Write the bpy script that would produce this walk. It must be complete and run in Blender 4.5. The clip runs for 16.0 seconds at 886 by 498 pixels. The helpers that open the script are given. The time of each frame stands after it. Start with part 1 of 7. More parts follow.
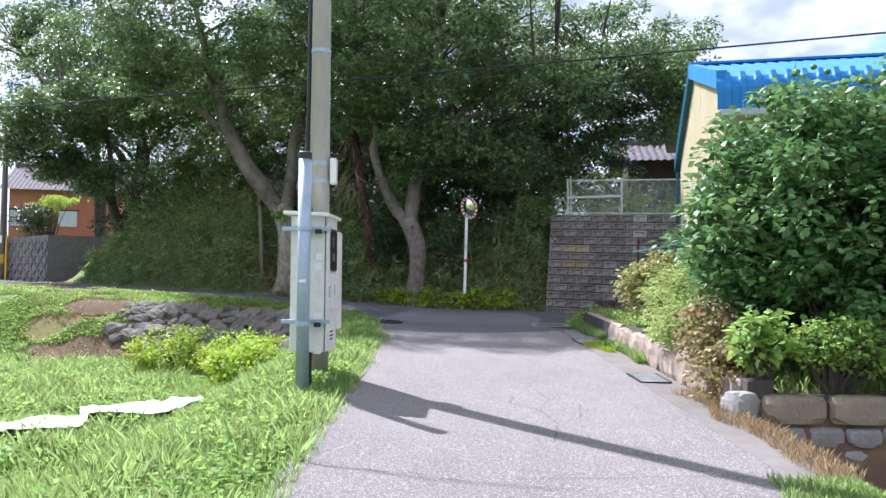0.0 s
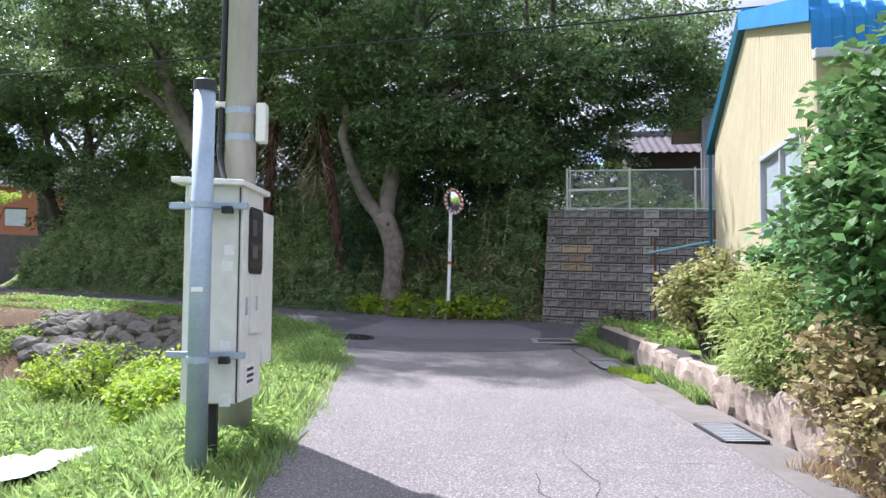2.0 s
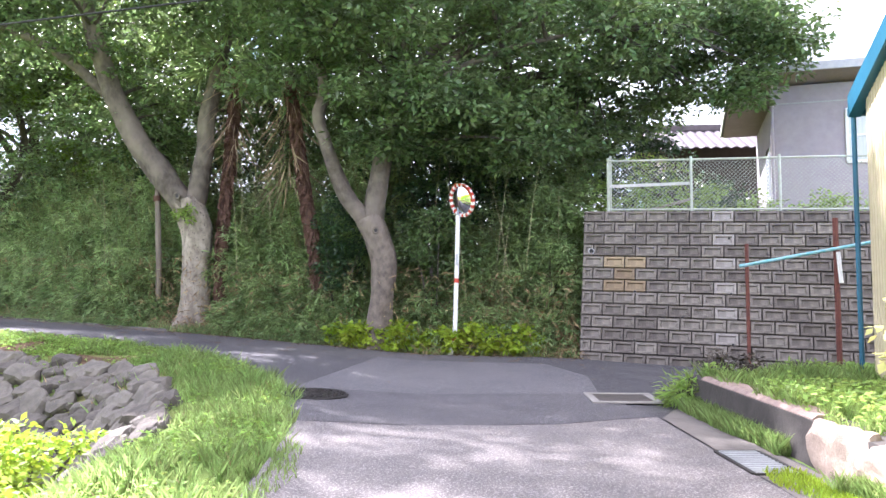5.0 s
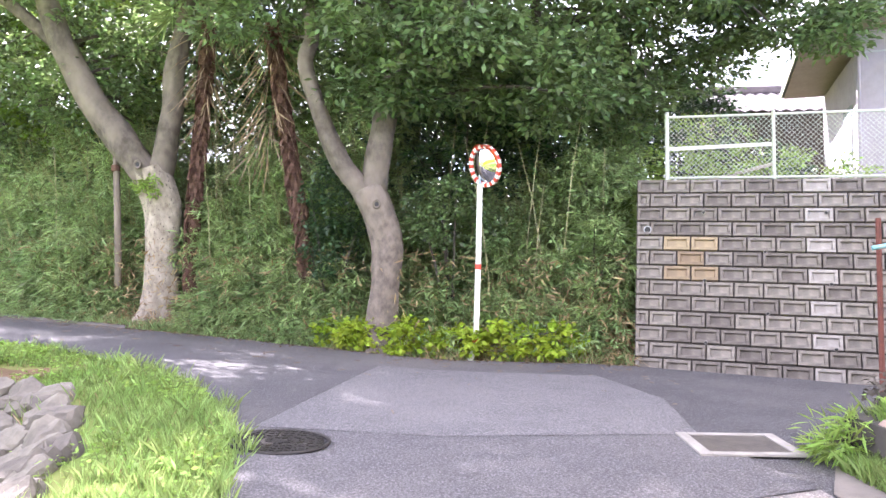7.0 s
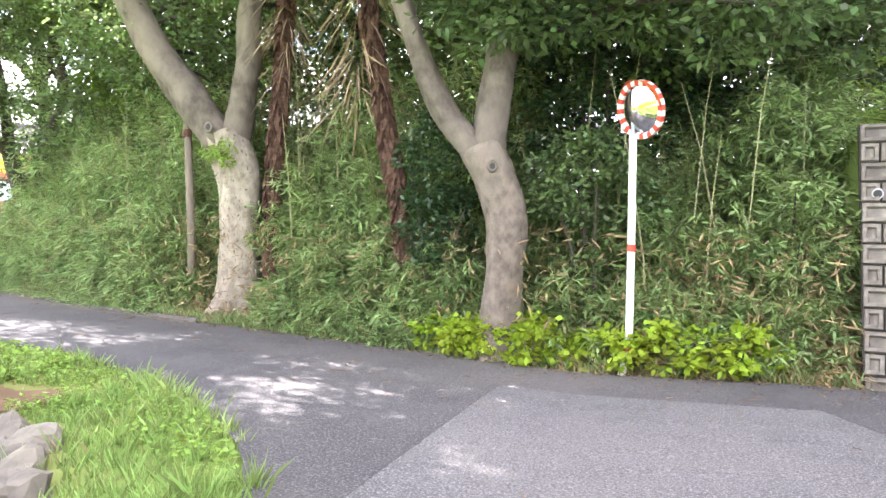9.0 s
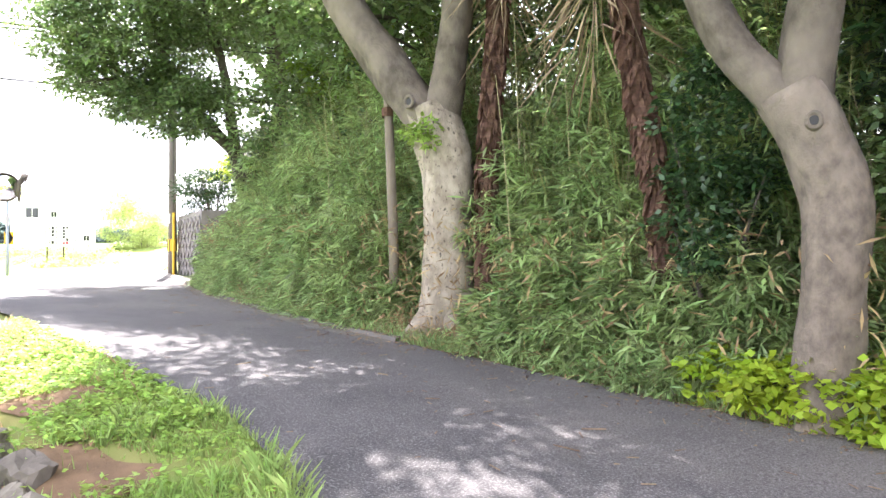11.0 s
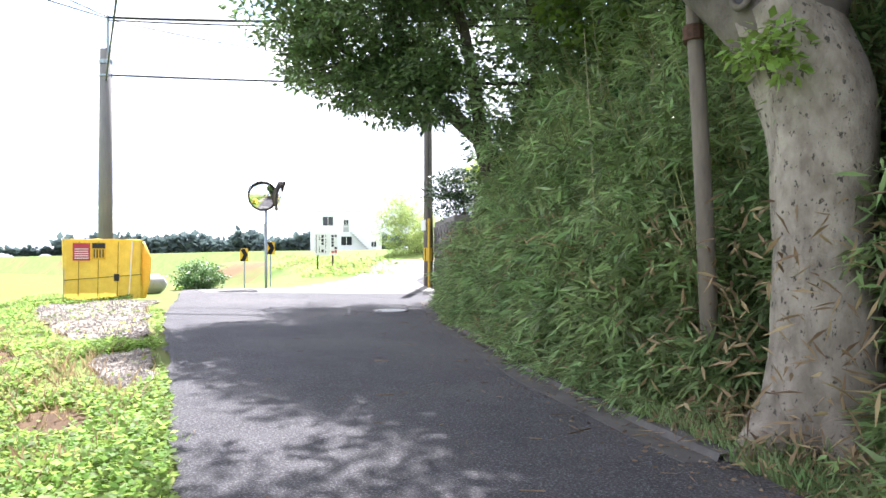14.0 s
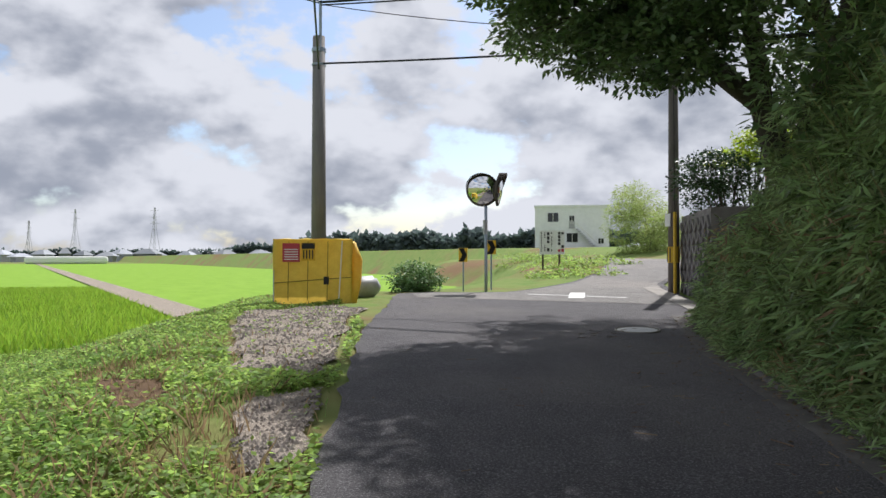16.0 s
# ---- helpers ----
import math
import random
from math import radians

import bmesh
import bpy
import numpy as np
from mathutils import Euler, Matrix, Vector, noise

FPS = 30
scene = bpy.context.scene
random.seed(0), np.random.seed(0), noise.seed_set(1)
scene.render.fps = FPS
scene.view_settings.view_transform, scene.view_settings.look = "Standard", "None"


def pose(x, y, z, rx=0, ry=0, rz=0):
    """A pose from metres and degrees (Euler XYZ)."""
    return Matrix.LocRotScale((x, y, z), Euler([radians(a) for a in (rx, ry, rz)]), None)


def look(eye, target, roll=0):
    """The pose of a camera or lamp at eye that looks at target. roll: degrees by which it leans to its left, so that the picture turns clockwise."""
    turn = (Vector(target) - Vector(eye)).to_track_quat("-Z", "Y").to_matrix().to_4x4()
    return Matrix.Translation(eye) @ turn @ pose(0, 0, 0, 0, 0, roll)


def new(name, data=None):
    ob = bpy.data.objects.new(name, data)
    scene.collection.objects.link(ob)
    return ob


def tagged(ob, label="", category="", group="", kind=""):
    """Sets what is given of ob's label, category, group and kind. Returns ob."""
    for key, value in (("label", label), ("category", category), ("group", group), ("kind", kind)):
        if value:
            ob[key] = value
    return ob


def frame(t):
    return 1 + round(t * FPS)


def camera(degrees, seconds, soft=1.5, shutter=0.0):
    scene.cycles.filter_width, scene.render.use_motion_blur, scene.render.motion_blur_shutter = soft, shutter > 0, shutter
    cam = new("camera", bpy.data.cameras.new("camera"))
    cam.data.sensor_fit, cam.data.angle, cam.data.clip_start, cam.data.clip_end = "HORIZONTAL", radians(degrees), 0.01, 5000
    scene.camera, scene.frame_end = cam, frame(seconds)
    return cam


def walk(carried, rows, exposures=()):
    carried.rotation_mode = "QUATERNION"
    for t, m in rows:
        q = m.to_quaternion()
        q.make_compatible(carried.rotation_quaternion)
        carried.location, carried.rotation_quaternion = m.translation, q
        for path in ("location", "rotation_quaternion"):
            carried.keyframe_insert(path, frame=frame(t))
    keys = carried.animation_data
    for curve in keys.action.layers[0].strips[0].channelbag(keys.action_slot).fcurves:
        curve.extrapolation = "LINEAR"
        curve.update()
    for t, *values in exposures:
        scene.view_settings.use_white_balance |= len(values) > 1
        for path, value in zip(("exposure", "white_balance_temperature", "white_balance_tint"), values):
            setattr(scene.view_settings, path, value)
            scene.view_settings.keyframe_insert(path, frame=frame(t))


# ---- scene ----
cam = camera(60.4, 16.0)
METRES, EYE, TILT, LEAN, TURN = 24.0, 1.5, 1.9, 0.0, 0.0
ROWS = [
    (0.0, 0.0, 0.0, 0.0, -0.0, 0.8, -0.36),
    (0.5, 0.0006, 0.033, -0.0008, -0.2, 0.88, -0.39),
    (1.0, -0.0006, 0.0656, -0.0009, -0.68, 0.94, -0.43),
    (1.5, -0.0006, 0.0982, -0.0014, -1.2, 1.02, -0.47),
    (2.0, -0.0017, 0.1304, -0.0023, -1.61, 1.11, -0.51),
    (2.5, -0.0015, 0.1635, -0.003, -1.86, 1.41, -0.52),
    (3.0, -0.0017, 0.1958, -0.0037, -2.03, 1.75, -0.53),
    (5.5, -0.0038, 0.3544, -0.0024, -1.73, 2.55, -0.4),
    (6.0, -0.0051, 0.3856, -0.002, -1.55, 2.23, -0.38),
    (6.5, -0.0063, 0.4172, -0.0012, -1.43, 1.7, -0.37),
    (7.0, -0.0064, 0.4485, -0.0005, -1.37, 1.24, -0.38),
    (7.5, -0.0072, 0.4791, -0.0003, -0.82, 0.42, -0.37),
    (8.0, -0.0075, 0.509, 0.0015, 0.08, -0.42, -0.23),
    (8.5, -0.0103, 0.539, 0.0027, 3.07, -0.63, -0.08),
    (9.0, -0.015, 0.5694, 0.0029, 7.23, -0.71, 0.05),
    (9.5, -0.0201, 0.598, 0.0045, 12.42, -0.9, 0.31),
    (10.0, -0.0261, 0.6286, 0.005, 16.9, -0.95, 0.58),
    (12.5, -0.085, 0.7674, 0.0077, 34.85, -1.23, 1.18),
    (13.0, -0.1023, 0.7939, 0.0087, 37.36, -1.15, 1.32),
    (13.5, -0.1182, 0.8188, 0.0101, 40.81, -0.98, 1.43),
    (14.0, -0.1392, 0.8412, 0.0107, 45.71, -0.44, 1.6),
    (14.5, -0.1608, 0.8627, 0.0113, 51.77, -0.28, 1.68),
    (15.0, -0.1862, 0.8804, 0.0123, 57.09, -0.22, 1.74),
    (15.5, -0.214, 0.8974, 0.0128, 60.72, -0.19, 1.8),
    (16.0, -0.2426, 0.9123, 0.0139, 62.5, -0.22, 1.73),
]
walk(cam, [(t, pose(0, 0, EYE, TILT, LEAN, TURN) @ pose(METRES * x, METRES * y, METRES * z, 90 + pitch, roll, yaw)) for t, x, y, z, yaw, pitch, roll in ROWS],
     [(0.0, 1.3, 5550, 17), (3.2, 1.4, 5600, 19), (5.5, 2.95, 5900, 25), (7.0, 3.3, 6050, 27), (9.0, 3.5, 6350, 18), (10.2, 3.35, 6400, 18), (12.5, 2.78, 6200, 19), (13.5, 2.42, 6050, 17), (14.0, 2.02, 5850, 17), (14.6, 0.75, 5950, 14), (15.2, 0.42, 6050, 13), (16.0, 0.28, 6100, 13)])

# world, sun, sky
SUN_AZ = Vector((-0.66, 0.75, 0)).normalized()
SUN_EL = radians(50)
world = bpy.data.worlds.new("world")
scene.world = world
world.use_nodes = True
wn, wl = world.node_tree.nodes, world.node_tree.links
wn.clear()
w_out = wn.new("ShaderNodeOutputWorld")
w_bg = wn.new("ShaderNodeBackground")
w_sky = wn.new("ShaderNodeTexSky")
w_sky.sky_type = 'NISHITA'
w_sky.sun_disc = False
w_sky.sun_elevation = SUN_EL
w_sky.sun_rotation = math.atan2(SUN_AZ.x, SUN_AZ.y)
w_sky.air_density, w_sky.dust_density, w_sky.ozone_density = 1.0, 1.2, 1.0
w_co = wn.new("ShaderNodeTexCoord")
w_sep = wn.new("ShaderNodeSeparateXYZ")
wl.new(w_co.outputs["Generated"], w_sep.inputs[0])


def w_math(op, a, b=None, clamp=False):
    n = wn.new("ShaderNodeMath")
    n.operation, n.use_clamp = op, clamp
    for i, v in enumerate((a, b)):
        if v is None:
            continue
        if isinstance(v, (int, float)):
            n.inputs[i].default_value = v
        else:
            wl.new(v, n.inputs[i])
    return n.outputs[0]


def w_noise(vec, scale, detail, rough):
    n = wn.new("ShaderNodeTexNoise")
    n.inputs["Scale"].default_value, n.inputs["Detail"].default_value, n.inputs["Roughness"].default_value = scale, detail, rough
    wl.new(vec, n.inputs["Vector"])
    return n.outputs["Fac"]


w_com = wn.new("ShaderNodeCombineXYZ")
wl.new(w_sep.outputs[0], w_com.inputs[0])
wl.new(w_sep.outputs[1], w_com.inputs[1])
wl.new(w_math('MULTIPLY', w_sep.outputs[2], 1.7), w_com.inputs[2])
w_off = wn.new("ShaderNodeVectorMath")
w_off.operation = 'ADD'
wl.new(w_com.outputs[0], w_off.inputs[0])
w_off.inputs[1].default_value = (0, 0, 0.05)
c_shape = w_noise(w_com.outputs[0], 5.2, 11, 0.56)
c_above = w_noise(w_off.outputs[0], 5.2, 4, 0.5)
w_cov = wn.new("ShaderNodeMapRange")
w_cov.interpolation_type = 'SMOOTHSTEP'
wl.new(c_shape, w_cov.inputs[0])
w_cov.inputs[1].default_value, w_cov.inputs[2].default_value = 0.365, 0.45
# a cloud is grey where more cloud stands above it and where it is thick
w_dark = wn.new("ShaderNodeMapRange")
w_dark.interpolation_type = 'SMOOTHSTEP'
wl.new(w_math('ADD', w_math('MULTIPLY', w_math('SUBTRACT', c_above, c_shape), 2.4), w_math('MULTIPLY', c_shape, 0.9)), w_dark.inputs[0])
w_dark.inputs[1].default_value, w_dark.inputs[2].default_value = 0.27, 0.80
w_ccol = wn.new("ShaderNodeMix")
w_ccol.data_type = 'RGBA'
wl.new(w_dark.outputs[0], w_ccol.inputs[0])
w_ccol.inputs[6].default_value = (0.64, 0.645, 0.655, 1)
w_ccol.inputs[7].default_value = (0.285, 0.305, 0.345, 1)
w_sc = wn.new("ShaderNodeVectorMath")
w_sc.operation = 'SCALE'
wl.new(w_sky.outputs[0], w_sc.inputs[0])
w_sc.inputs[3].default_value = 0.11
w_mix = wn.new("ShaderNodeMix")
w_mix.data_type = 'RGBA'
wl.new(w_cov.outputs[0], w_mix.inputs[0])
wl.new(w_sc.outputs[0], w_mix.inputs[6])
wl.new(w_ccol.outputs[2], w_mix.inputs[7])
wl.new(w_mix.outputs[2], w_bg.inputs[0])
w_bg.inputs[1].default_value = 1.0
wl.new(w_bg.outputs[0], w_out.inputs[0])

sun = new("sun", bpy.data.lights.new("sun", 'SUN'))
sun.data.energy, sun.data.angle, sun.data.color = 4.7, radians(0.6), (1.0, 0.95, 0.87)
sun_dir = Vector((SUN_AZ.x * math.cos(SUN_EL), SUN_AZ.y * math.cos(SUN_EL), math.sin(SUN_EL)))
sun.matrix_world = look(sun_dir * 60, (0, 0, 0))


# materials
def mat(name, c1, c2=None, rough=0.8, scale=8.0, bump=0.0, bscale=None, metal=0.0, spec=0.4, c3=None, island=0.0, obj=0.0, trans=0.0, coords="Object", stretch=(1, 1, 1), lo=0.35, hi=0.65, speck=0.0, spots=0.0):
    m = bpy.data.materials.new(name)
    m.use_nodes = True
    nt = m.node_tree
    nodes, links = nt.nodes, nt.links
    b = nodes["Principled BSDF"]
    out = nodes["Material Output"]
    b.inputs["Roughness"].default_value = rough
    b.inputs["Metallic"].default_value = metal
    b.inputs["Specular IOR Level"].default_value = spec
    co = nodes.new("ShaderNodeTexCoord")
    mp = nodes.new("ShaderNodeMapping")
    mp.inputs["Scale"].default_value = stretch
    links.new(co.outputs[coords], mp.inputs[0])
    vec = mp.outputs[0]

    def nz(s, d=6, r=0.6):
        n = nodes.new("ShaderNodeTexNoise")
        n.inputs["Scale"].default_value, n.inputs["Detail"].default_value, n.inputs["Roughness"].default_value = s, d, r
        links.new(vec, n.inputs["Vector"])
        return n.outputs["Fac"]

    def ramp(f, a, z):
        n = nodes.new("ShaderNodeMapRange")
        links.new(f, n.inputs[0])
        n.inputs[1].default_value, n.inputs[2].default_value = a, z
        return n.outputs[0]

    def mixc(f, a, z, mode='MIX'):
        n = nodes.new("ShaderNodeMix")
        n.data_type, n.blend_type = 'RGBA', mode
        if isinstance(f, float):
            n.inputs[0].default_value = f
        else:
            links.new(f, n.inputs[0])
        for i, v in ((6, a), (7, z)):
            if isinstance(v, tuple):
                n.inputs[i].default_value = (*v[:3], 1)
            else:
                links.new(v, n.inputs[i])
        return n.outputs[2]

    col = mixc(ramp(nz(scale), lo, hi), c1, c2 or tuple(v * 0.8 for v in c1))
    if c3:
        col = mixc(ramp(nz(scale * 0.13, 4), 0.48, 0.66), col, c3)
    else:
        fine = ramp(nz(scale * 7, 3), 0.2, 0.8)
        col = mixc(0.25, col, mixc(fine, tuple(v * 0.6 for v in c1), tuple(min(1, v * 1.35) for v in c1)))
    if speck:
        sp = nz(62, 4, 0.75)
        col = mixc(ramp(sp, 0.535, 0.61), col, tuple(min(1, v * (1 + 1.6 * speck)) for v in c1))
        col = mixc(ramp(sp, 0.46, 0.38), col, tuple(v * (1 - 0.75 * speck) for v in c1))
    if spots:
        col = mixc(ramp(nz(scale * 3.4, 4, 0.6), 0.60, 0.66), col, tuple(v * (1 - spots) for v in c1))
    if island or obj:
        if island:
            g = nodes.new("ShaderNodeNewGeometry")
            r = g.outputs["Random Per Island"]
        else:
            g = nodes.new("ShaderNodeObjectInfo")
            r = g.outputs["Random"]
        k = island or obj
        hv = nodes.new("ShaderNodeHueSaturation")
        links.new(col, hv.inputs["Color"])
        links.new(ramp2(nodes, links, r, 1 - k, 1 + k), hv.inputs["Value"])
        links.new(ramp2(nodes, links, r, 0.5 - 0.04 * k, 0.5 + 0.03 * k), hv.inputs["Hue"])
        col = hv.outputs[0]
    links.new(col, b.inputs["Base Color"])
    if bump:
        bn = nodes.new("ShaderNodeBump")
        bn.inputs["Strength"].default_value = bump
        bn.inputs["Distance"].default_value = 0.02
        links.new(nz(bscale or scale * 4, 8, 0.65), bn.inputs["Height"])
        links.new(bn.outputs[0], b.inputs["Normal"])
    if trans:
        tr = nodes.new("ShaderNodeBsdfTranslucent")
        hs = nodes.new("ShaderNodeHueSaturation")
        hs.inputs["Value"].default_value, hs.inputs["Hue"].default_value = 1.5, 0.48
        links.new(col, hs.inputs["Color"])
        links.new(hs.outputs[0], tr.inputs[0])
        mx = nodes.new("ShaderNodeMixShader")
        mx.inputs[0].default_value = trans
        links.new(b.outputs[0], mx.inputs[1])
        links.new(tr.outputs[0], mx.inputs[2])
        links.new(mx.outputs[0], out.inputs[0])
    return m


def ramp2(nodes, links, f, a, z):
    n = nodes.new("ShaderNodeMapRange")
    links.new(f, n.inputs[0])
    n.inputs[3].default_value, n.inputs[4].default_value = a, z
    return n.outputs[0]


M_LANE = mat("old_asphalt", (0.235, 0.212, 0.202), (0.19, 0.172, 0.166), 0.92, 2.2, 1.0, 70, spec=0.2, lo=0.3, hi=0.7, c3=(0.185, 0.168, 0.16), speck=0.55)
M_ROAD = mat("asphalt", (0.098, 0.093, 0.097), (0.07, 0.067, 0.071), 0.9, 1.7, 1.0, 80, spec=0.25, c3=(0.135, 0.125, 0.12), speck=0.7)
M_PATCH = mat("patched_asphalt", (0.15, 0.143, 0.147), (0.118, 0.113, 0.117), 0.9, 2.5, 1.0, 80, spec=0.25, c3=(0.165, 0.155, 0.155), speck=0.65)
M_BAND = mat("trench_asphalt", (0.122, 0.115, 0.12), (0.10, 0.095, 0.10), 0.9, 2.5, 1.0, 80, spec=0.25, c3=(0.14, 0.13, 0.13), speck=0.65)
M_CONC = mat("concrete", (0.33, 0.31, 0.28), (0.22, 0.20, 0.18), 0.9, 3.0, 0.5, 30, spec=0.25)
M_GUTTER = mat("gutter_concrete", (0.21, 0.187, 0.168), (0.145, 0.13, 0.117), 0.92, 2.0, 0.6, 30, spec=0.2)
M_KERB = mat("dirty_kerb", (0.15, 0.14, 0.13), (0.09, 0.083, 0.077), 0.92, 3, 0.7, 30, spec=0.2)
M_PIT = mat("pit_lid_steel", (0.12, 0.105, 0.09), (0.07, 0.06, 0.055), 0.6, 6, 0.3, metal=0.4)
M_BLOCK = mat("block_concrete", (0.25, 0.225, 0.195), (0.11, 0.10, 0.09), 0.93, 2.4, 0.8, 28, obj=0.25, spec=0.2, coords="Generated")
M_OCHRE = mat("ochre_stained_block", (0.32, 0.25, 0.16), (0.20, 0.16, 0.11), 0.93, 2.4, 0.6, 28, obj=0.2, spec=0.2, coords="Generated")
M_LITTER = mat("dead_leaf", (0.20, 0.14, 0.085), (0.12, 0.085, 0.055), 0.9, 6, island=0.4)
M_MORTAR = mat("mortar", (0.07, 0.062, 0.055), (0.04, 0.036, 0.033), 0.95, 5, 0.4)
M_STONE = mat("pinkish_granite", (0.40, 0.32, 0.255), (0.20, 0.155, 0.125), 0.88, 5, 0.8, 22, obj=0.2, spec=0.25)
M_GSTONE = mat("grey_stone", (0.175, 0.155, 0.13), (0.085, 0.077, 0.067), 0.9, 5, 0.8, 18, obj=0.25, spec=0.25)
M_ASHLAR = mat("dressed_stone", (0.27, 0.225, 0.165), (0.18, 0.15, 0.11), 0.9, 4, 0.6, 30, obj=0.15, spec=0.2)
M_GASHLAR = mat("grey_dressed_stone", (0.30, 0.285, 0.27), (0.19, 0.18, 0.17), 0.9, 4, 0.7, 26, obj=0.2, spec=0.2)
M_SOIL = mat("soil", (0.16, 0.105, 0.065), (0.10, 0.068, 0.045), 0.97, 5, 0.8, 30, spec=0.1)
M_GRAVEL = mat("gravel_ground", (0.29, 0.25, 0.205), (0.19, 0.16, 0.13), 0.95, 14, 1.0, 40, spec=0.15, speck=0.6)
M_GRASSG = mat("grass_ground", (0.13, 0.205, 0.05), (0.18, 0.225, 0.065), 0.95, 1.2, 0.6, 40, spec=0.1, c3=(0.20, 0.13, 0.07))
M_PADDY = mat("rice_paddy_green", (0.175, 0.31, 0.03), (0.22, 0.36, 0.045), 0.9, 0.35, 0.8, 6, spec=0.1, stretch=(1, 2.5, 1))
M_BARK = mat("pale_bark", (0.42, 0.37, 0.305), (0.23, 0.198, 0.16), 0.92, 8, 1.0, 30, spec=0.15, c3=(0.19, 0.165, 0.13), spots=0.8, stretch=(1, 1, 0.6))
M_BARKG = mat("mottled_bark", (0.215, 0.18, 0.15), (0.11, 0.094, 0.08), 0.93, 9, 1.0, 34, spec=0.15, c3=(0.28, 0.24, 0.205), stretch=(1, 1, 0.7))
M_BARKL = mat("darker_limb_bark", (0.165, 0.142, 0.12), (0.09, 0.078, 0.067), 0.93, 8, 1.0, 34, spec=0.15, c3=(0.22, 0.19, 0.16), stretch=(1, 1, 0.7))
M_BARKD = mat("dark_bark", (0.10, 0.088, 0.075), (0.06, 0.052, 0.045), 0.93, 5, 0.8, 20, spec=0.15)
M_PALM = mat("palm_fibre", (0.17, 0.10, 0.075), (0.08, 0.05, 0.04), 0.95, 9, 1.0, 30, spec=0.1, stretch=(1, 1, 3))
M_DEAD = mat("dry_frond", (0.33, 0.25, 0.16), (0.2, 0.145, 0.1), 0.9, 6, island=0.3)
M_LEAF = mat("tree_leaf", (0.135, 0.205, 0.072), (0.065, 0.12, 0.05), 0.4, 1.3, island=0.5, trans=0.36, spec=0.5)
M_LEAFB = mat("light_tree_leaf", (0.11, 0.18, 0.025), (0.07, 0.13, 0.02), 0.5, 1.0, island=0.4, trans=0.4, spec=0.4)
M_CITRUS = mat("citrus_leaf", (0.125, 0.235, 0.075), (0.075, 0.165, 0.055), 0.5, 2.0, island=0.4, trans=0.25, spec=0.4)
M_FRUIT = mat("green_citrus_fruit", (0.10, 0.20, 0.03), (0.06, 0.14, 0.025), 0.4, 12, 0.15)
M_BAMBOO = mat("bamboo_leaf", (0.29, 0.39, 0.16), (0.115, 0.205, 0.075), 0.4, 1.5, island=0.55, trans=0.42, spec=0.5)
M_CULM = mat("bamboo_culm", (0.32, 0.33, 0.13), (0.22, 0.20, 0.09), 0.5, 4, island=0.3)
M_DRYG = mat("dry_grass", (0.36, 0.28, 0.15), (0.25, 0.17, 0.09), 0.9, 3, island=0.35, trans=0.25)
M_GRASS = mat("grass_blade", (0.165, 0.265, 0.08), (0.235, 0.32, 0.115), 0.6, 0.9, island=0.45, trans=0.6, spec=0.3)
M_WEED = mat("weed_leaf", (0.18, 0.30, 0.07), (0.26, 0.385, 0.095), 0.6, 1.0, island=0.45, trans=0.55, spec=0.3)
M_LIME = mat("lime_leaf", (0.24, 0.38, 0.035), (0.30, 0.38, 0.04), 0.55, 2.0, island=0.3, trans=0.4, spec=0.3)
M_YSHRUB = mat("variegated_leaf", (0.36, 0.35, 0.13), (0.19, 0.23, 0.07), 0.5, 4.0, island=0.4, trans=0.3)
M_BSHRUB = mat("withered_leaf", (0.32, 0.25, 0.12), (0.22, 0.22, 0.08), 0.7, 6.0, island=0.4, trans=0.25)
M_FEATHER = mat("feathery_leaf", (0.33, 0.42, 0.14), (0.25, 0.34, 0.10), 0.6, 3, island=0.3, trans=0.35)
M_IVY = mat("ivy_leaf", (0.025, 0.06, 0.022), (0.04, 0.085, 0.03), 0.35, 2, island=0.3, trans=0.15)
M_POLE = mat("pole_concrete", (0.38, 0.36, 0.33), (0.29, 0.275, 0.25), 0.85, 3, 0.25, 40, stretch=(1, 1, 0.2))
M_GALV = mat("galvanised_steel", (0.36, 0.42, 0.49), (0.28, 0.34, 0.42), 0.5, 6, 0.05, metal=0.35)
M_BOX = mat("cream_enamel", (0.66, 0.655, 0.60), (0.60, 0.595, 0.54), 0.4, 1.5, spec=0.45)
M_BLACK = mat("black_plastic", (0.02, 0.02, 0.022), rough=0.5)
M_DGLASS = mat("dark_glass", (0.03, 0.033, 0.035), rough=0.08, spec=0.7)
M_WHITE = mat("white_paint", (0.78, 0.78, 0.76), (0.68, 0.67, 0.64), 0.5, 6)
M_LINE = mat("road_marking", (0.70, 0.70, 0.68), (0.5, 0.49, 0.47), 0.8, 9, 0.3)
M_RED = mat("red_paint", (0.55, 0.06, 0.035), (0.42, 0.05, 0.03), 0.5, 8)
M_ORANGE = mat("orange_hood", (0.62, 0.14, 0.04), (0.5, 0.1, 0.03), 0.5, 8)
M_MIRROR = mat("mirror_face", (0.86, 0.87, 0.88), rough=0.03, metal=1.0)
M_IRON = mat("cast_iron", (0.055, 0.05, 0.047), (0.035, 0.032, 0.03), 0.6, 10, 0.3, metal=0.6)
M_LIDC = mat("pale_lid", (0.55, 0.55, 0.54), (0.42, 0.42, 0.41), 0.7, 12, 0.3)
M_RUST = mat("rusty_steel", (0.16, 0.055, 0.04), (0.09, 0.035, 0.03), 0.8, 8, 0.3)
M_FENCE = mat("pale_green_fence", (0.50, 0.55, 0.47), (0.40, 0.40, 0.32), 0.55, 8)
M_YWALL = mat("cream_siding", (0.52, 0.45, 0.29), (0.46, 0.395, 0.255), 0.6, 1.2, spec=0.3)
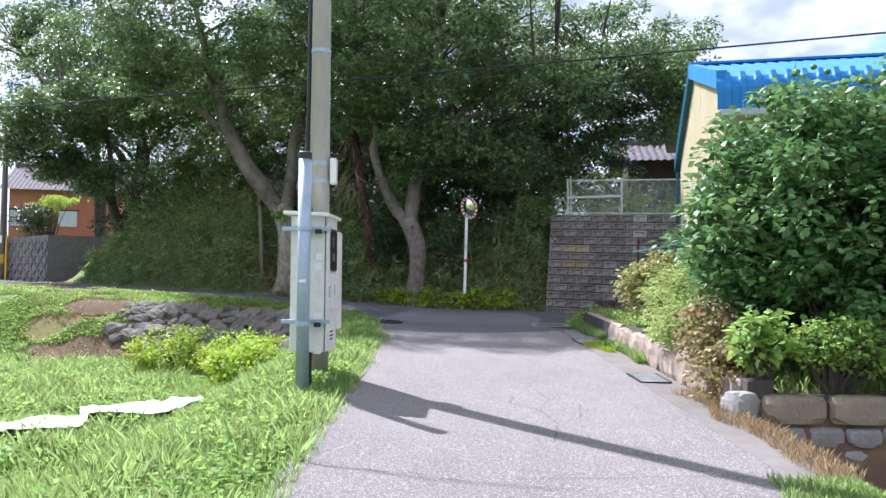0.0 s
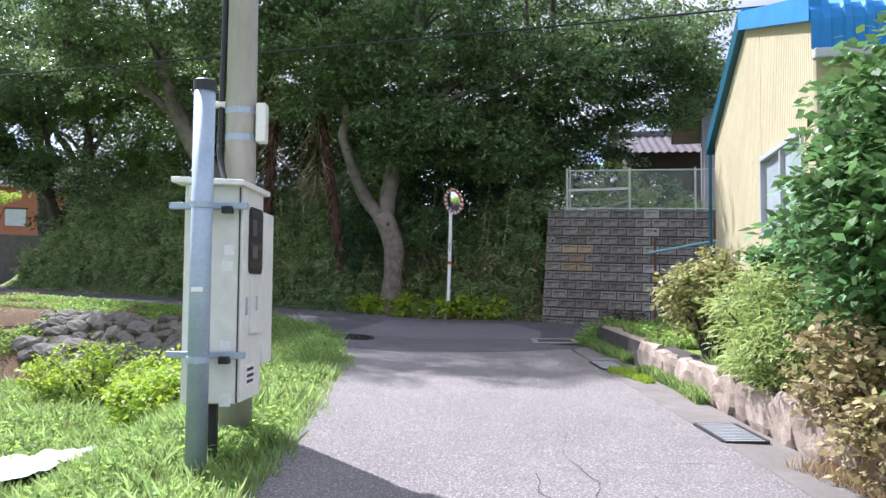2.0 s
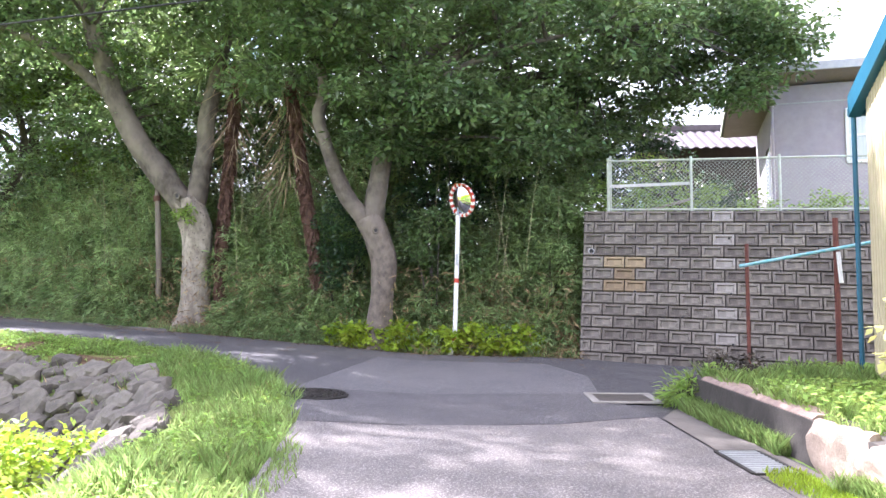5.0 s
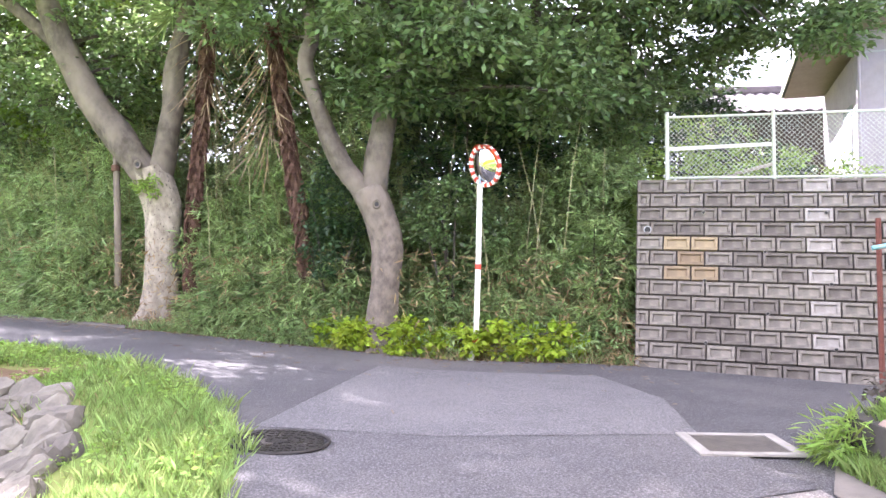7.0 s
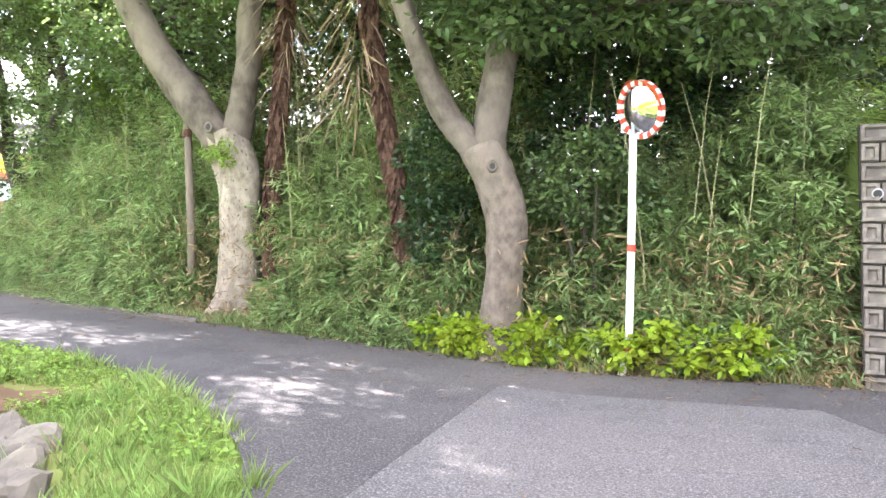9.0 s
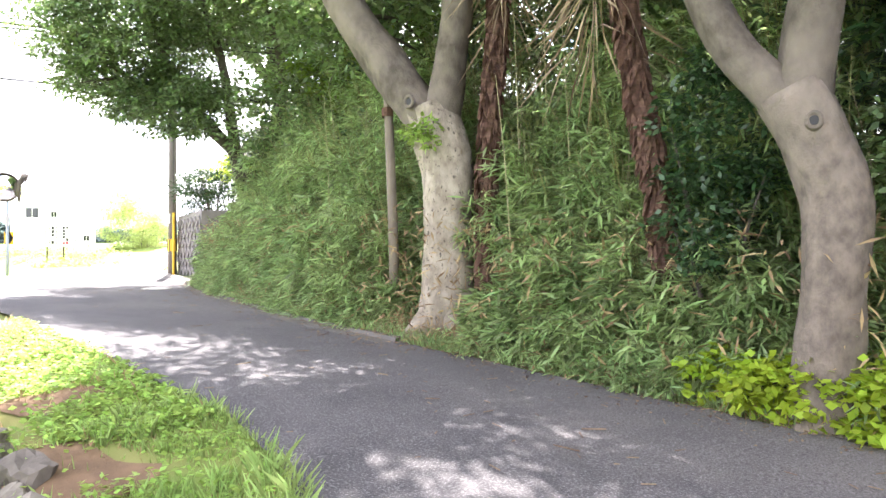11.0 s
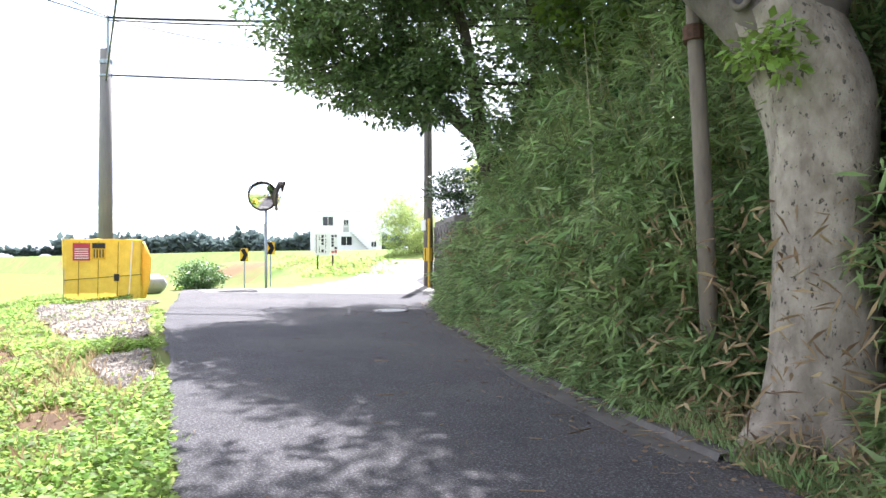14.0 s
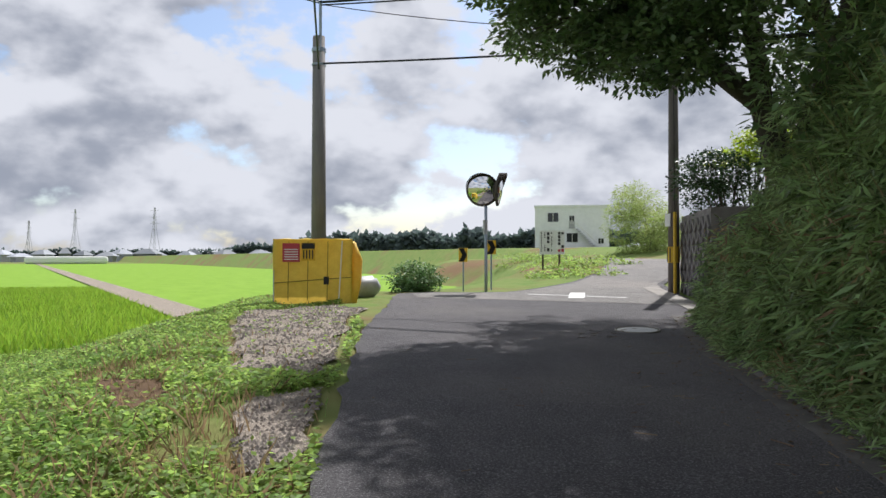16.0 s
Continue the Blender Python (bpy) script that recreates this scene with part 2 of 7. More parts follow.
M_BLUE = mat("blue_steel_roof", (0.03, 0.20, 0.50), (0.02, 0.15, 0.40), 0.62, 2, spec=0.3)
M_BLUED = mat("dark_blue_trim", (0.015, 0.10, 0.16), (0.012, 0.08, 0.13), 0.4, 3)
M_GREYTRIM = mat("grey_gutter", (0.42, 0.43, 0.44), rough=0.5)
M_MAUVE = mat("mauve_plaster", (0.37, 0.335, 0.36), (0.31, 0.28, 0.305), 0.9, 0.9, 0.3, 50)
M_SOFFIT = mat("soffit", (0.31, 0.245, 0.225), (0.26, 0.20, 0.185), 0.8, 2)
M_TILE = mat("grey_roof_tile", (0.15, 0.125, 0.135), (0.095, 0.083, 0.088), 0.85, 3, obj=0.12)
M_ROOFD = mat("dark_roof", (0.12, 0.115, 0.115), rough=0.7)
M_TIMBER = mat("dark_timber", (0.06, 0.04, 0.03), (0.04, 0.028, 0.02), 0.8, 5)
M_BROWNH = mat("red_brown_cladding", (0.34, 0.13, 0.075), (0.27, 0.10, 0.06), 0.7, 2, stretch=(8, 8, 0.4))
M_PANE = mat("window_pane", (0.33, 0.38, 0.40), (0.42, 0.46, 0.48), 0.08, 1.5, spec=0.7)
M_CURTAIN = mat("pale_curtain", (0.62, 0.66, 0.68), (0.5, 0.55, 0.58), 0.7, 4, stretch=(6, 6, 0.3))
M_DIAM = mat("diamond_block", (0.20, 0.185, 0.18), (0.13, 0.12, 0.118), 0.92, 4, 0.5, 25, obj=0.15)
M_NET = mat("yellow_net", (0.82, 0.62, 0.10), (0.72, 0.52, 0.07), 0.6, 6, 0.4, 60, trans=0.25)
M_RSIGN = mat("red_print", (0.5, 0.06, 0.08), rough=0.5)
M_YSIGN = mat("yellow_sign", (0.75, 0.45, 0.02), rough=0.45)
M_TARP = mat("white_sheet", (0.55, 0.56, 0.57), (0.38, 0.39, 0.40), 0.5, 3, 0.5, 8)
M_BWHITE = mat("white_building", (0.84, 0.86, 0.87), (0.78, 0.80, 0.81), 0.7, 0.3)
# far trees greyed towards blue: distance haze put into the leaf colour
M_HAZETREE = mat("hazy_wood", (0.12, 0.16, 0.155), (0.09, 0.125, 0.12), 0.95, 0.3, island=0.15, trans=0.3)
M_FARHOUSE = mat("far_house", (0.34, 0.36, 0.39), (0.26, 0.28, 0.31), 0.8, 0.2, obj=0.3)
M_WOODST = mat("weathered_stake", (0.20, 0.17, 0.13), (0.13, 0.11, 0.09), 0.9, 6, 0.5, stretch=(1, 1, 0.2))
M_LOG = mat("dry_board", (0.45, 0.40, 0.33), (0.34, 0.30, 0.24), 0.9, 4)
M_CABLE = mat("black_cable", (0.015, 0.015, 0.016), rough=0.6)
M_TURQ = mat("turquoise_pole", (0.12, 0.42, 0.48), (0.4, 0.5, 0.5), 0.5, 20)
M_RUBBER = mat("tyre_rubber", (0.02, 0.02, 0.022), rough=0.8)
M_YPOLE = mat("yellow_guard", (0.65, 0.42, 0.03), rough=0.5)


# mesh helpers
def link_bm(name, bm, material, smooth=False):
    me = bpy.data.meshes.new(name)
    bm.to_mesh(me)
    bm.free()
    me.materials.append(material)
    if smooth:
        me.shade_smooth()
    return new(name, me)


def part(name, bm, material, parent, label="", smooth=False):
    ob = link_bm(name, bm, material, smooth)
    ob.parent = parent
    if label:
        ob["label"] = label
    return ob


def thing(name, label, category, at=(0, 0, 0), rz=0, group="", kind=""):
    e = new(name)
    e.empty_display_size = 0.2
    e.matrix_world = pose(*at, 0, 0, rz)
    return tagged(e, label, category, group, kind)


def np_mesh(name, verts, faces, material, smooth=False):
    """verts (n,3), faces (m,k)"""
    verts, faces = np.asarray(verts, np.float32), np.asarray(faces, np.int32)
    me = bpy.data.meshes.new(name)
    me.vertices.add(len(verts))
    me.vertices.foreach_set("co", verts.ravel())
    m, k = faces.shape
    me.loops.add(m * k)
    me.loops.foreach_set("vertex_index", faces.ravel())
    me.polygons.add(m)
    me.polygons.foreach_set("loop_start", np.arange(0, m * k, k, dtype=np.int32))
    me.update(calc_edges=True)
    me.validate()
    me.materials.append(material)
    if smooth:
        me.shade_smooth()
    return new(name, me)


def box(bm, c, s, bevel=0.0, m=None):
    r = bmesh.ops.create_cube(bm, size=1.0)
    vs = r["verts"]
    bmesh.ops.scale(bm, vec=s, verts=vs)
    if bevel:
        es = list({e for v in vs for e in v.link_edges})
        g = bmesh.ops.bevel(bm, geom=es, offset=bevel, segments=2, affect='EDGES', profile=0.5)
        vs = list({v for f in g["faces"] for v in f.verts} | {v for v in vs if v.is_valid})
    bmesh.ops.translate(bm, vec=c, verts=vs)
    if m is not None:
        bmesh.ops.transform(bm, matrix=m, verts=vs)
    return vs


def bbox(c, s, bevel=0.0, m=None):
    bm = bmesh.new()
    box(bm, c, s, bevel, m)
    return bm


def tube(bm, pts, rads, seg=8, cap=True, wob=0.0):
    pts = [Vector(p) for p in pts]
    if isinstance(rads, (int, float)):
        rads = [rads] * len(pts)
    rings, ref = [], None
    for i, p in enumerate(pts):
        t = (pts[min(i + 1, len(pts) - 1)] - pts[max(i - 1, 0)]).normalized()
        if ref is None:
            ref = t.orthogonal().normalized()
        ref = (ref - t * ref.dot(t)).normalized()
        o = t.cross(ref)
        ring = []
        for k in range(seg):
            a = 2 * math.pi * k / seg
            r = rads[i] * (1 + (wob * noise.noise(p * 1.3 + Vector((math.cos(a) * 2, math.sin(a) * 2, 0))) if wob else 0))
            ring.append(bm.verts.new(p + ref * math.cos(a) * r + o * math.sin(a) * r))
        rings.append(ring)
    for a, b in zip(rings, rings[1:]):
        for k in range(seg):
            bm.faces.new((a[k], a[(k + 1) % seg], b[(k + 1) % seg], b[k]))
    if cap:
        bm.faces.new(rings[0][::-1])
        bm.faces.new(rings[-1])


def btube(pts, rads, seg=8, wob=0.0):
    bm = bmesh.new()
    tube(bm, pts, rads, seg, True, wob)
    return bm


def smooth_line(pts, n=5):
    """Catmull-Rom points through pts"""
    p = [Vector(q) for q in pts]
    p = [p[0] * 2 - p[1]] + p + [p[-1] * 2 - p[-2]]
    out = []
    for i in range(1, len(p) - 2):
        for k in range(n):
            t = k / n
            out.append(0.5 * ((2 * p[i]) + (p[i + 1] - p[i - 1]) * t + (2 * p[i - 1] - 5 * p[i] + 4 * p[i + 1] - p[i + 2]) * t * t + (3 * p[i] - p[i - 1] - 3 * p[i + 1] + p[i + 2]) * t ** 3))
    out.append(p[-2])
    return out


def sag(a, b, drop, n=16):
    a, b = Vector(a), Vector(b)
    return [a.lerp(b, i / n) - Vector((0, 0, drop * 4 * (i / n) * (1 - i / n))) for i in range(n + 1)]


rng = np.random.default_rng(7)


def unit(v):
    return v / np.maximum(np.linalg.norm(v, axis=1, keepdims=True), 1e-6)


def leaf_quads(pos, length, width, direction=None, droop=0.0, flat=0.35):
    """Rhombus leaves at pos; directions random when none are given"""
    n = len(pos)
    d = rng.normal(size=(n, 3)) if direction is None else direction
    d[:, 2] = d[:, 2] * flat - droop
    d = unit(d)
    s = unit(np.cross(d, unit(rng.normal(size=(n, 3)) * 0.6 + np.array([0, 0, 1.0]))))
    L = length * rng.uniform(0.65, 1.3, (n, 1))
    W = width * rng.uniform(0.7, 1.25, (n, 1))
    nrm = np.cross(s, d)
    v = np.empty((n, 4, 3))
    v[:, 0], v[:, 2] = pos, pos + d * L
    mid = pos + d * L * 0.45 + nrm * L * 0.06
    v[:, 1], v[:, 3] = mid + s * W / 2, mid - s * W / 2
    return v.reshape(-1, 3), np.arange(4 * n).reshape(n, 4)


def blades(pos, h, w, lean=0.35):
    """Grass blades: one bent blade of two triangles' length at each pos"""
    n = len(pos)
    a = rng.uniform(0, 2 * np.pi, n)
    side = np.stack([np.cos(a), np.sin(a), np.zeros(n)], 1)
    hh = h * rng.uniform(0.45, 1.35, (n, 1))
    tip = pos + np.array([0, 0, 1.0]) * hh + rng.normal(size=(n, 3)) * np.array([1, 1, 0.15]) * hh * lean
    mid = (pos + tip) / 2 + np.array([0, 0, 0.12]) * hh
    ww = w * rng.uniform(0.6, 1.3, (n, 1))
    v = np.stack([pos - side * ww / 2, pos + side * ww / 2, mid + side * ww * 0.4, tip], 1)
    return v.reshape(-1, 3), np.arange(4 * n).reshape(n, 4)


def in_ball(n, shell=0.0):
    d = unit(rng.normal(size=(n, 3)))
    r = rng.uniform(shell ** 3, 1, (n, 1)) ** (1 / 3)
    return d * r


# plan of the ground
ROAD = np.array([(-1.1, -8), (-1.05, 8), (-1.15, 14), (-1.5, 16.4), (-1.98, 17.8), (-2.4, 18.6), (-2.85, 19.22), (-3.6, 19.97), (-4.6, 20.7), (-5.4, 21.07), (-6.7, 21.72), (-9.0, 22.76), (-12.1, 24.12), (-17, 26.3), (-20.5, 28.2), (-23.0, 29.4), (-24.4, 30.2), (-24.6, 31.2), (-24.0, 32.2), (-23.8, 33.2),
                 (-26.5, 37.5), (-30, 41.5), (-38, 49), (-50, 54), (-62, 55), (-61, 58.5), (-48, 58), (-35, 52.5), (-24, 39.2), (-19.3, 35.6), (-16.5, 32.6), (-12.6, 29.3), (-8.1, 26.2), (-5.4, 24.8), (-3.2, 23.85),
                 (-1, 22.9), (0.6, 22.45), (3.0, 21.9), (14, 17.9), (13, 14.6), (6.0, 17.8), (3.0, 16.6), (2.95, 12), (2.8, 4), (2.8, -8)])


def seg_dist(x, y, poly):
    d = np.full(x.shape, 1e9)
    inside = np.zeros(x.shape, bool)
    for (ax, ay), (bx, by) in zip(poly, np.roll(poly, -1, 0)):
        vx, vy = bx - ax, by - ay
        t = np.clip(((x - ax) * vx + (y - ay) * vy) / (vx * vx + vy * vy), 0, 1)
        d = np.minimum(d, np.hypot(x - ax - t * vx, y - ay - t * vy))
        inside ^= ((ay > y) != (by > y)) & (x < (bx - ax) * (y - ay) / (by - ay + 1e-12) + ax)
    return np.where(inside, -d, d)


def sstep(t):
    t = np.clip(t, 0, 1)
    return t * t * (3 - 2 * t)


def road_z(x, y):
    x, y = np.asarray(x, float), np.asarray(y, float)
    yy = np.where(y < 20, y, 20 + 3.0 * (1 - np.exp(-(y - 20) / 3.0)))
    z = 0.0362 * yy
    z = z + np.where(x < 0, 0.95 * (1 - np.exp(np.minimum(x, 0) / 14)), -0.04 * np.maximum(x - 2.5, 0))
    far = np.maximum(0, (-x - 20) * 0.6 + (y - 36) * 0.8)
    return z + 0.75 * sstep(far / 22)


NORTH = np.array([(-3.2, 23.85), (-1, 22.9), (0.6, 22.45), (3.0, 21.9), (14, 17.9)])


def north_of(x, y):
    """True on the hill's side of the road"""
    ex = np.array([-90, -48, -35, -24, -19.3, -16.5, -12.6, -8.1, -5.4, -3.2, -1, 0.6, 3.0, 14, 60])
    ey = np.array([58, 58, 52.5, 39.2, 35.6, 32.6, 29.3, 26.2, 24.8, 23.85, 22.9, 22.45, 21.9, 17.9, 5.0])
    return y > np.interp(x, ex, ey) - 0.01


def ground_z(x, y):
    x, y = np.asarray(x, float), np.asarray(y, float)
    d = seg_dist(x, y, ROAD)
    zr = road_z(np.clip(x, -70, 14), np.clip(y, -8, 84)) - 0.03
    # low fields
    low = np.where(x > -12, -0.45, -0.45 + 0.9 * sstep((-x - 12) / 6))
    verge = np.interp(x, [-30, -22, -16, -10, -5, -2.6, 0], [3.0, 3.2, 2.6, 1.6, 1.05, 0.95, 0.5])
    width = np.interp(x, [-20, -12, -9, -7, -3.4, -2.4, 0], [4.0, 4.0, 2.6, 1.9, 1.7, 1.9, 3.0])
    drop = 0.17 * np.minimum(d, verge) * np.interp(x, [-12, -9, -2.5, -1.5], [0.2, 1, 1, 0.4])
    zf = zr - drop - sstep((d - verge) / width) * (zr - drop - low)
    # hill
    zh = zr + 0.10 * np.clip(d, 0, 0.5) + sstep((d - 0.1) / 3.6) * 2.0
    zh = np.where(x < -16.5, zr + sstep((d - 0.2) / 6) * 1.0, zh)
    zh = np.where(x > 3.3, np.where(d > 1.0, 3.55 - 0.04 * (x - 2.6), zr), zh)
    # garden
    zg = np.where((d > 0.12) & (y > 7.3), np.where(y < 9, 0.46, np.maximum(zr + 0.36, 0.55)), np.where(d > 0.12, zr - 0.40 * sstep((d - 0.1) / 0.4), zr))
    nrt = north_of(x, y)
    out = np.where(nrt, zh, np.where(x > 2, zg, zf))
    return np.where(d < 0, zr - 0.02, out)


def axis(lo, a, b, hi, step, grow=1.25):
    mid = list(np.arange(a, b + 1e-6, step))
    s, left = step, []
    p = a
    while p > lo:
        s *= grow
        p -= s
        left.append(p)
    s, right, p = step, [], b
    while p < hi:
        s *= grow
        p += s
        right.append(p)
    return np.array(left[::-1] + mid + right)


def grid_mesh(name, xs, ys, zf, material, keep=None, smooth=True):
    X, Y = np.meshgrid(xs, ys)
    Z = zf(X, Y)
    v = np.stack([X.ravel(), Y.ravel(), Z.ravel()], 1)
    nx, ny = len(xs), len(ys)
    i = np.arange(nx * ny).reshape(ny, nx)
    f = np.stack([i[:-1, :-1].ravel(), i[:-1, 1:].ravel(), i[1:, 1:].ravel(), i[1:, :-1].ravel()], 1)
    if keep is not None:
        c = v[f].mean(1)
        f = f[keep(c[:, 0], c[:, 1])]
    return np_mesh(name, v, f, material, smooth)


gx, gy = axis(-3000, -34, 14, 3000, 0.22), axis(-3000, -6, 46, 3000, 0.22)


def rough_z(x, y):
    z = ground_z(x, y)
    d = seg_dist(x, y, ROAD)
    b = np.sin(x * 2.1 + 1.3 * np.sin(y * 1.7)) * np.sin(y * 2.6 + np.sin(x * 1.1)) * 0.035 + np.sin(x * 5.3 + y * 2.2) * np.sin(y * 6.1 - x) * 0.018
    return z + b * sstep(d / 0.6) * np.where(np.hypot(x, y) < 60, 1, 0)


ground = tagged(grid_mesh("ground", gx, gy, rough_z, M_GRASSG), "grassy ground with bare brown soil patches", "ground", kind="structure")


def flat_poly(name, pts, material, lift, zf=road_z, step=0.5):
    """A thin sheet draped on the road, cut to a polygon"""
    pts = [Vector((p[0], p[1], 0)) for p in pts]
    bm = bmesh.new()
    f = bm.faces.new([bm.verts.new(p) for p in pts])
    x0, x1 = min(p.x for p in pts), max(p.x for p in pts)
    y0, y1 = min(p.y for p in pts), max(p.y for p in pts)
    for k in range(1, int((x1 - x0) / step) + 1):
        bmesh.ops.bisect_plane(bm, geom=bm.verts[:] + bm.edges[:] + bm.faces[:], plane_co=(x0 + k * step, 0, 0), plane_no=(1, 0, 0))
    for k in range(1, int((y1 - y0) / step) + 1):
        bmesh.ops.bisect_plane(bm, geom=bm.verts[:] + bm.edges[:] + bm.faces[:], plane_co=(0, y0 + k * step, 0), plane_no=(0, 1, 0))
    for v in bm.verts:
        v.co.z = float(zf(v.co.x, v.co.y)) + lift
    bmesh.ops.recalc_face_normals(bm, faces=bm.faces[:])
    if sum(f.normal.z for f in bm.faces) < 0:
        bmesh.ops.reverse_faces(bm, faces=bm.faces[:])
    return link_bm(name, bm, material, True)


def wavy(pts, amp=0.05, step=0.35, closed=True):
    """Polygon with slightly uneven edges"""
    out = []
    n = len(pts)
    for i in range(n):
        a, b = Vector((*pts[i], 0)), Vector((*pts[(i + 1) % n], 0))
        k = max(1, int((b - a).length / step)) if (b - a).length < 30 else 1
        nr = Vector((a.y - b.y, b.x - a.x, 0)).normalized()
        for j in range(k):
            p = a.lerp(b, j / k)
            p = p + nr * amp * noise.noise(p * 1.9)
            out.append((p.x, p.y))
    return out


road = tagged(flat_poly("road", wavy(ROAD, 0.10), M_ROAD, 0.0, step=1.0), "dark grey asphalt village road with worn patches", "road", kind="structure")
# lane surface, patches, seams
lane = tagged(flat_poly("lane_surface", [(-1.12, -8), (-1.07, 8), (-1.17, 13.9), (-1.2, 15.03), (1.3, 15.27), (2.42, 15.7), (2.40, 12), (2.35, 4), (2.32, -8)], M_LANE, 0.006, step=1.0), "pale worn asphalt lane", "road", kind="structure")
band = tagged(flat_poly("road_patch", [(-1.2, 15.05), (-1.55, 17.1), (2.2, 17.3), (2.4, 15.72), (1.3, 15.29)], M_BAND, 0.006), "newer asphalt strip across the lane mouth", "road", kind="structure")
patch = tagged(flat_poly("road_patch", [(-1.55, 17.12), (-0.75, 21.35), (2.1, 20.7), (2.45, 19.0), (2.2, 17.32)], M_PATCH, 0.006), "lighter asphalt patch at the junction", "road", kind="structure")
gutter = tagged(flat_poly("gutter", [(2.32, -8), (2.35, 4), (2.4, 12), (2.45, 15.6), (2.9, 16.4), (2.93, 12), (2.78, 4), (2.78, -8)], M_GUTTER, 0.008, step=1.0), "stained concrete gutter strip along the lane", "gutter", kind="structure")
# crack lines and seams in the surfacing
seams = [[(-1.55, 17.11), (-0.75, 21.36)], [(2.2, 17.31), (2.45, 19.0), (2.1, 20.7)], [(-1.2, 15.04), (1.3, 15.28), (2.42, 15.71)],
         [(0.9, 6.2), (1.05, 6.9), (0.95, 7.5), (1.12, 8.1), (1.02, 8.9), (1.2, 9.6)], [(1.05, 6.9), (1.3, 7.2), (1.42, 7.9)], [(0.95, 7.5), (0.7, 7.9), (0.75, 8.4)], [(-0.9, 5.3), (0.4, 5.2), (2.3, 5.3)], [(1.5, 8.6), (2.2, 8.55)]]
for pts in seams:
    bm = bmesh.new()
    line = []
    for a, b in zip(pts, pts[1:]):
        k = max(2, int(math.hypot(b[0] - a[0], b[1] - a[1]) / 0.06))
        line += [(a[0] + (b[0] - a[0]) * i / k, a[1] + (b[1] - a[1]) * i / k) for i in range(k)]
    prev = None
    for x, y in line:
        o = 0.03 * noise.noise(Vector((x * 6, y * 6, 0))) + 0.015 * noise.noise(Vector((x * 21, y * 21, 3)))
        w = 0.0032 + 0.004 * noise.noise(Vector((x * 9, y * 9, 7)))
        z = float(road_z(x, y)) + 0.0105
        cur = [bm.verts.new((x + o - w, y + o - w, z)), bm.verts.new((x + o + w, y + o + w, z))]
        if prev:
            bm.faces.new((prev[0], prev[1], cur[1], cur[0]))
        prev = cur
    tagged(link_bm("road_crack", bm, M_MORTAR), "dark crack line in the asphalt", "crack", kind="structure")


def rz_(x, y):
    return float(road_z(x, y))


def gz(x, y):
    return float(ground_z(np.array([x]), np.array([y]))[0])


# retaining wall of faced blocks, leaning back
WB = Vector((2.95, 22.0, 0))
WDIR = Vector((1, -0.36, 0)).normalized()
WN = Vector((-WDIR.y, WDIR.x, 0))
WLEN, WTOP, BW, BH, BATTER = 9.6, 3.66, 0.40, 0.2235, 0.31
wall_slope = Vector((0, 0, 1)) + WN * BATTER


def wall_at(u, h):
    """Point on the wall's face, u along it and h above its foot line"""
    return WB + WDIR * u + WN * BATTER * h + Vector((0, 0, 0.80 - 0.030 * u + h))


bm = bmesh.new()
prof = [wall_at(0, -0.3) + WN * 0.03, wall_at(WLEN, -0.3) + WN * 0.03, wall_at(WLEN, 2.84) + WN * 0.03, wall_at(0, 2.84) + WN * 0.03]
back = [p + WN * 0.5 for p in prof]
fv, bv = [bm.verts.new(p) for p in prof], [bm.verts.new(p) for p in back]
bm.faces.new(fv)
bm.faces.new(bv[::-1])
for i in range(4):
    bm.faces.new((fv[i], bv[i], bv[(i + 1) % 4], fv[(i + 1) % 4]))
bmesh.ops.recalc_face_normals(bm, faces=bm.faces[:])
retaining_wall = tagged(link_bm("retaining_wall", bm, M_MORTAR), "grey faced-block retaining wall leaning back into the bank", "wall", kind="structure")


def block_mesh(w, h, material):
    """Block with a raised rim and a sunk panel, front towards -y, corner at origin"""
    bm = bmesh.new()
    g = 0.011
    ring = lambda ins, y: [bm.verts.new((x, y, z)) for x, z in ((g + ins, g + ins), (w - g - ins, g + ins), (w - g - ins, h - g - ins), (g + ins, h - g - ins))]
    a, b, c, d, e = ring(0, 0.05), ring(0, -0.016), ring(0.006, -0.026), ring(0.040, -0.026), ring(0.052, 0.012)
    for p, q in ((a, b), (b, c), (c, d), (d, e)):
        for i in range(4):
            bm.faces.new((p[i], p[(i + 1) % 4], q[(i + 1) % 4], q[i]))
    bm.faces.new(e)
    me = bpy.data.meshes.new("block")
    bm.to_mesh(me)
    bm.free()
    me.materials.append(material)
    return me


PALE_BLOCK = block_mesh(BW, BH, mat("pale_block", (0.34, 0.315, 0.29), (0.20, 0.185, 0.17), 0.93, 2.4, 0.6, 28, obj=0.15, spec=0.2, coords="Generated"))
BLOCK, HALF, STAINED = block_mesh(BW, BH, M_BLOCK), block_mesh(BW / 2, BH, M_BLOCK), block_mesh(BW, BH, M_OCHRE)
wall_rot = Matrix((WDIR, WN, Vector((0, 0, 1)))).transposed().to_4x4()
shear = Matrix.Identity(4)
shear[1][2] = BATTER


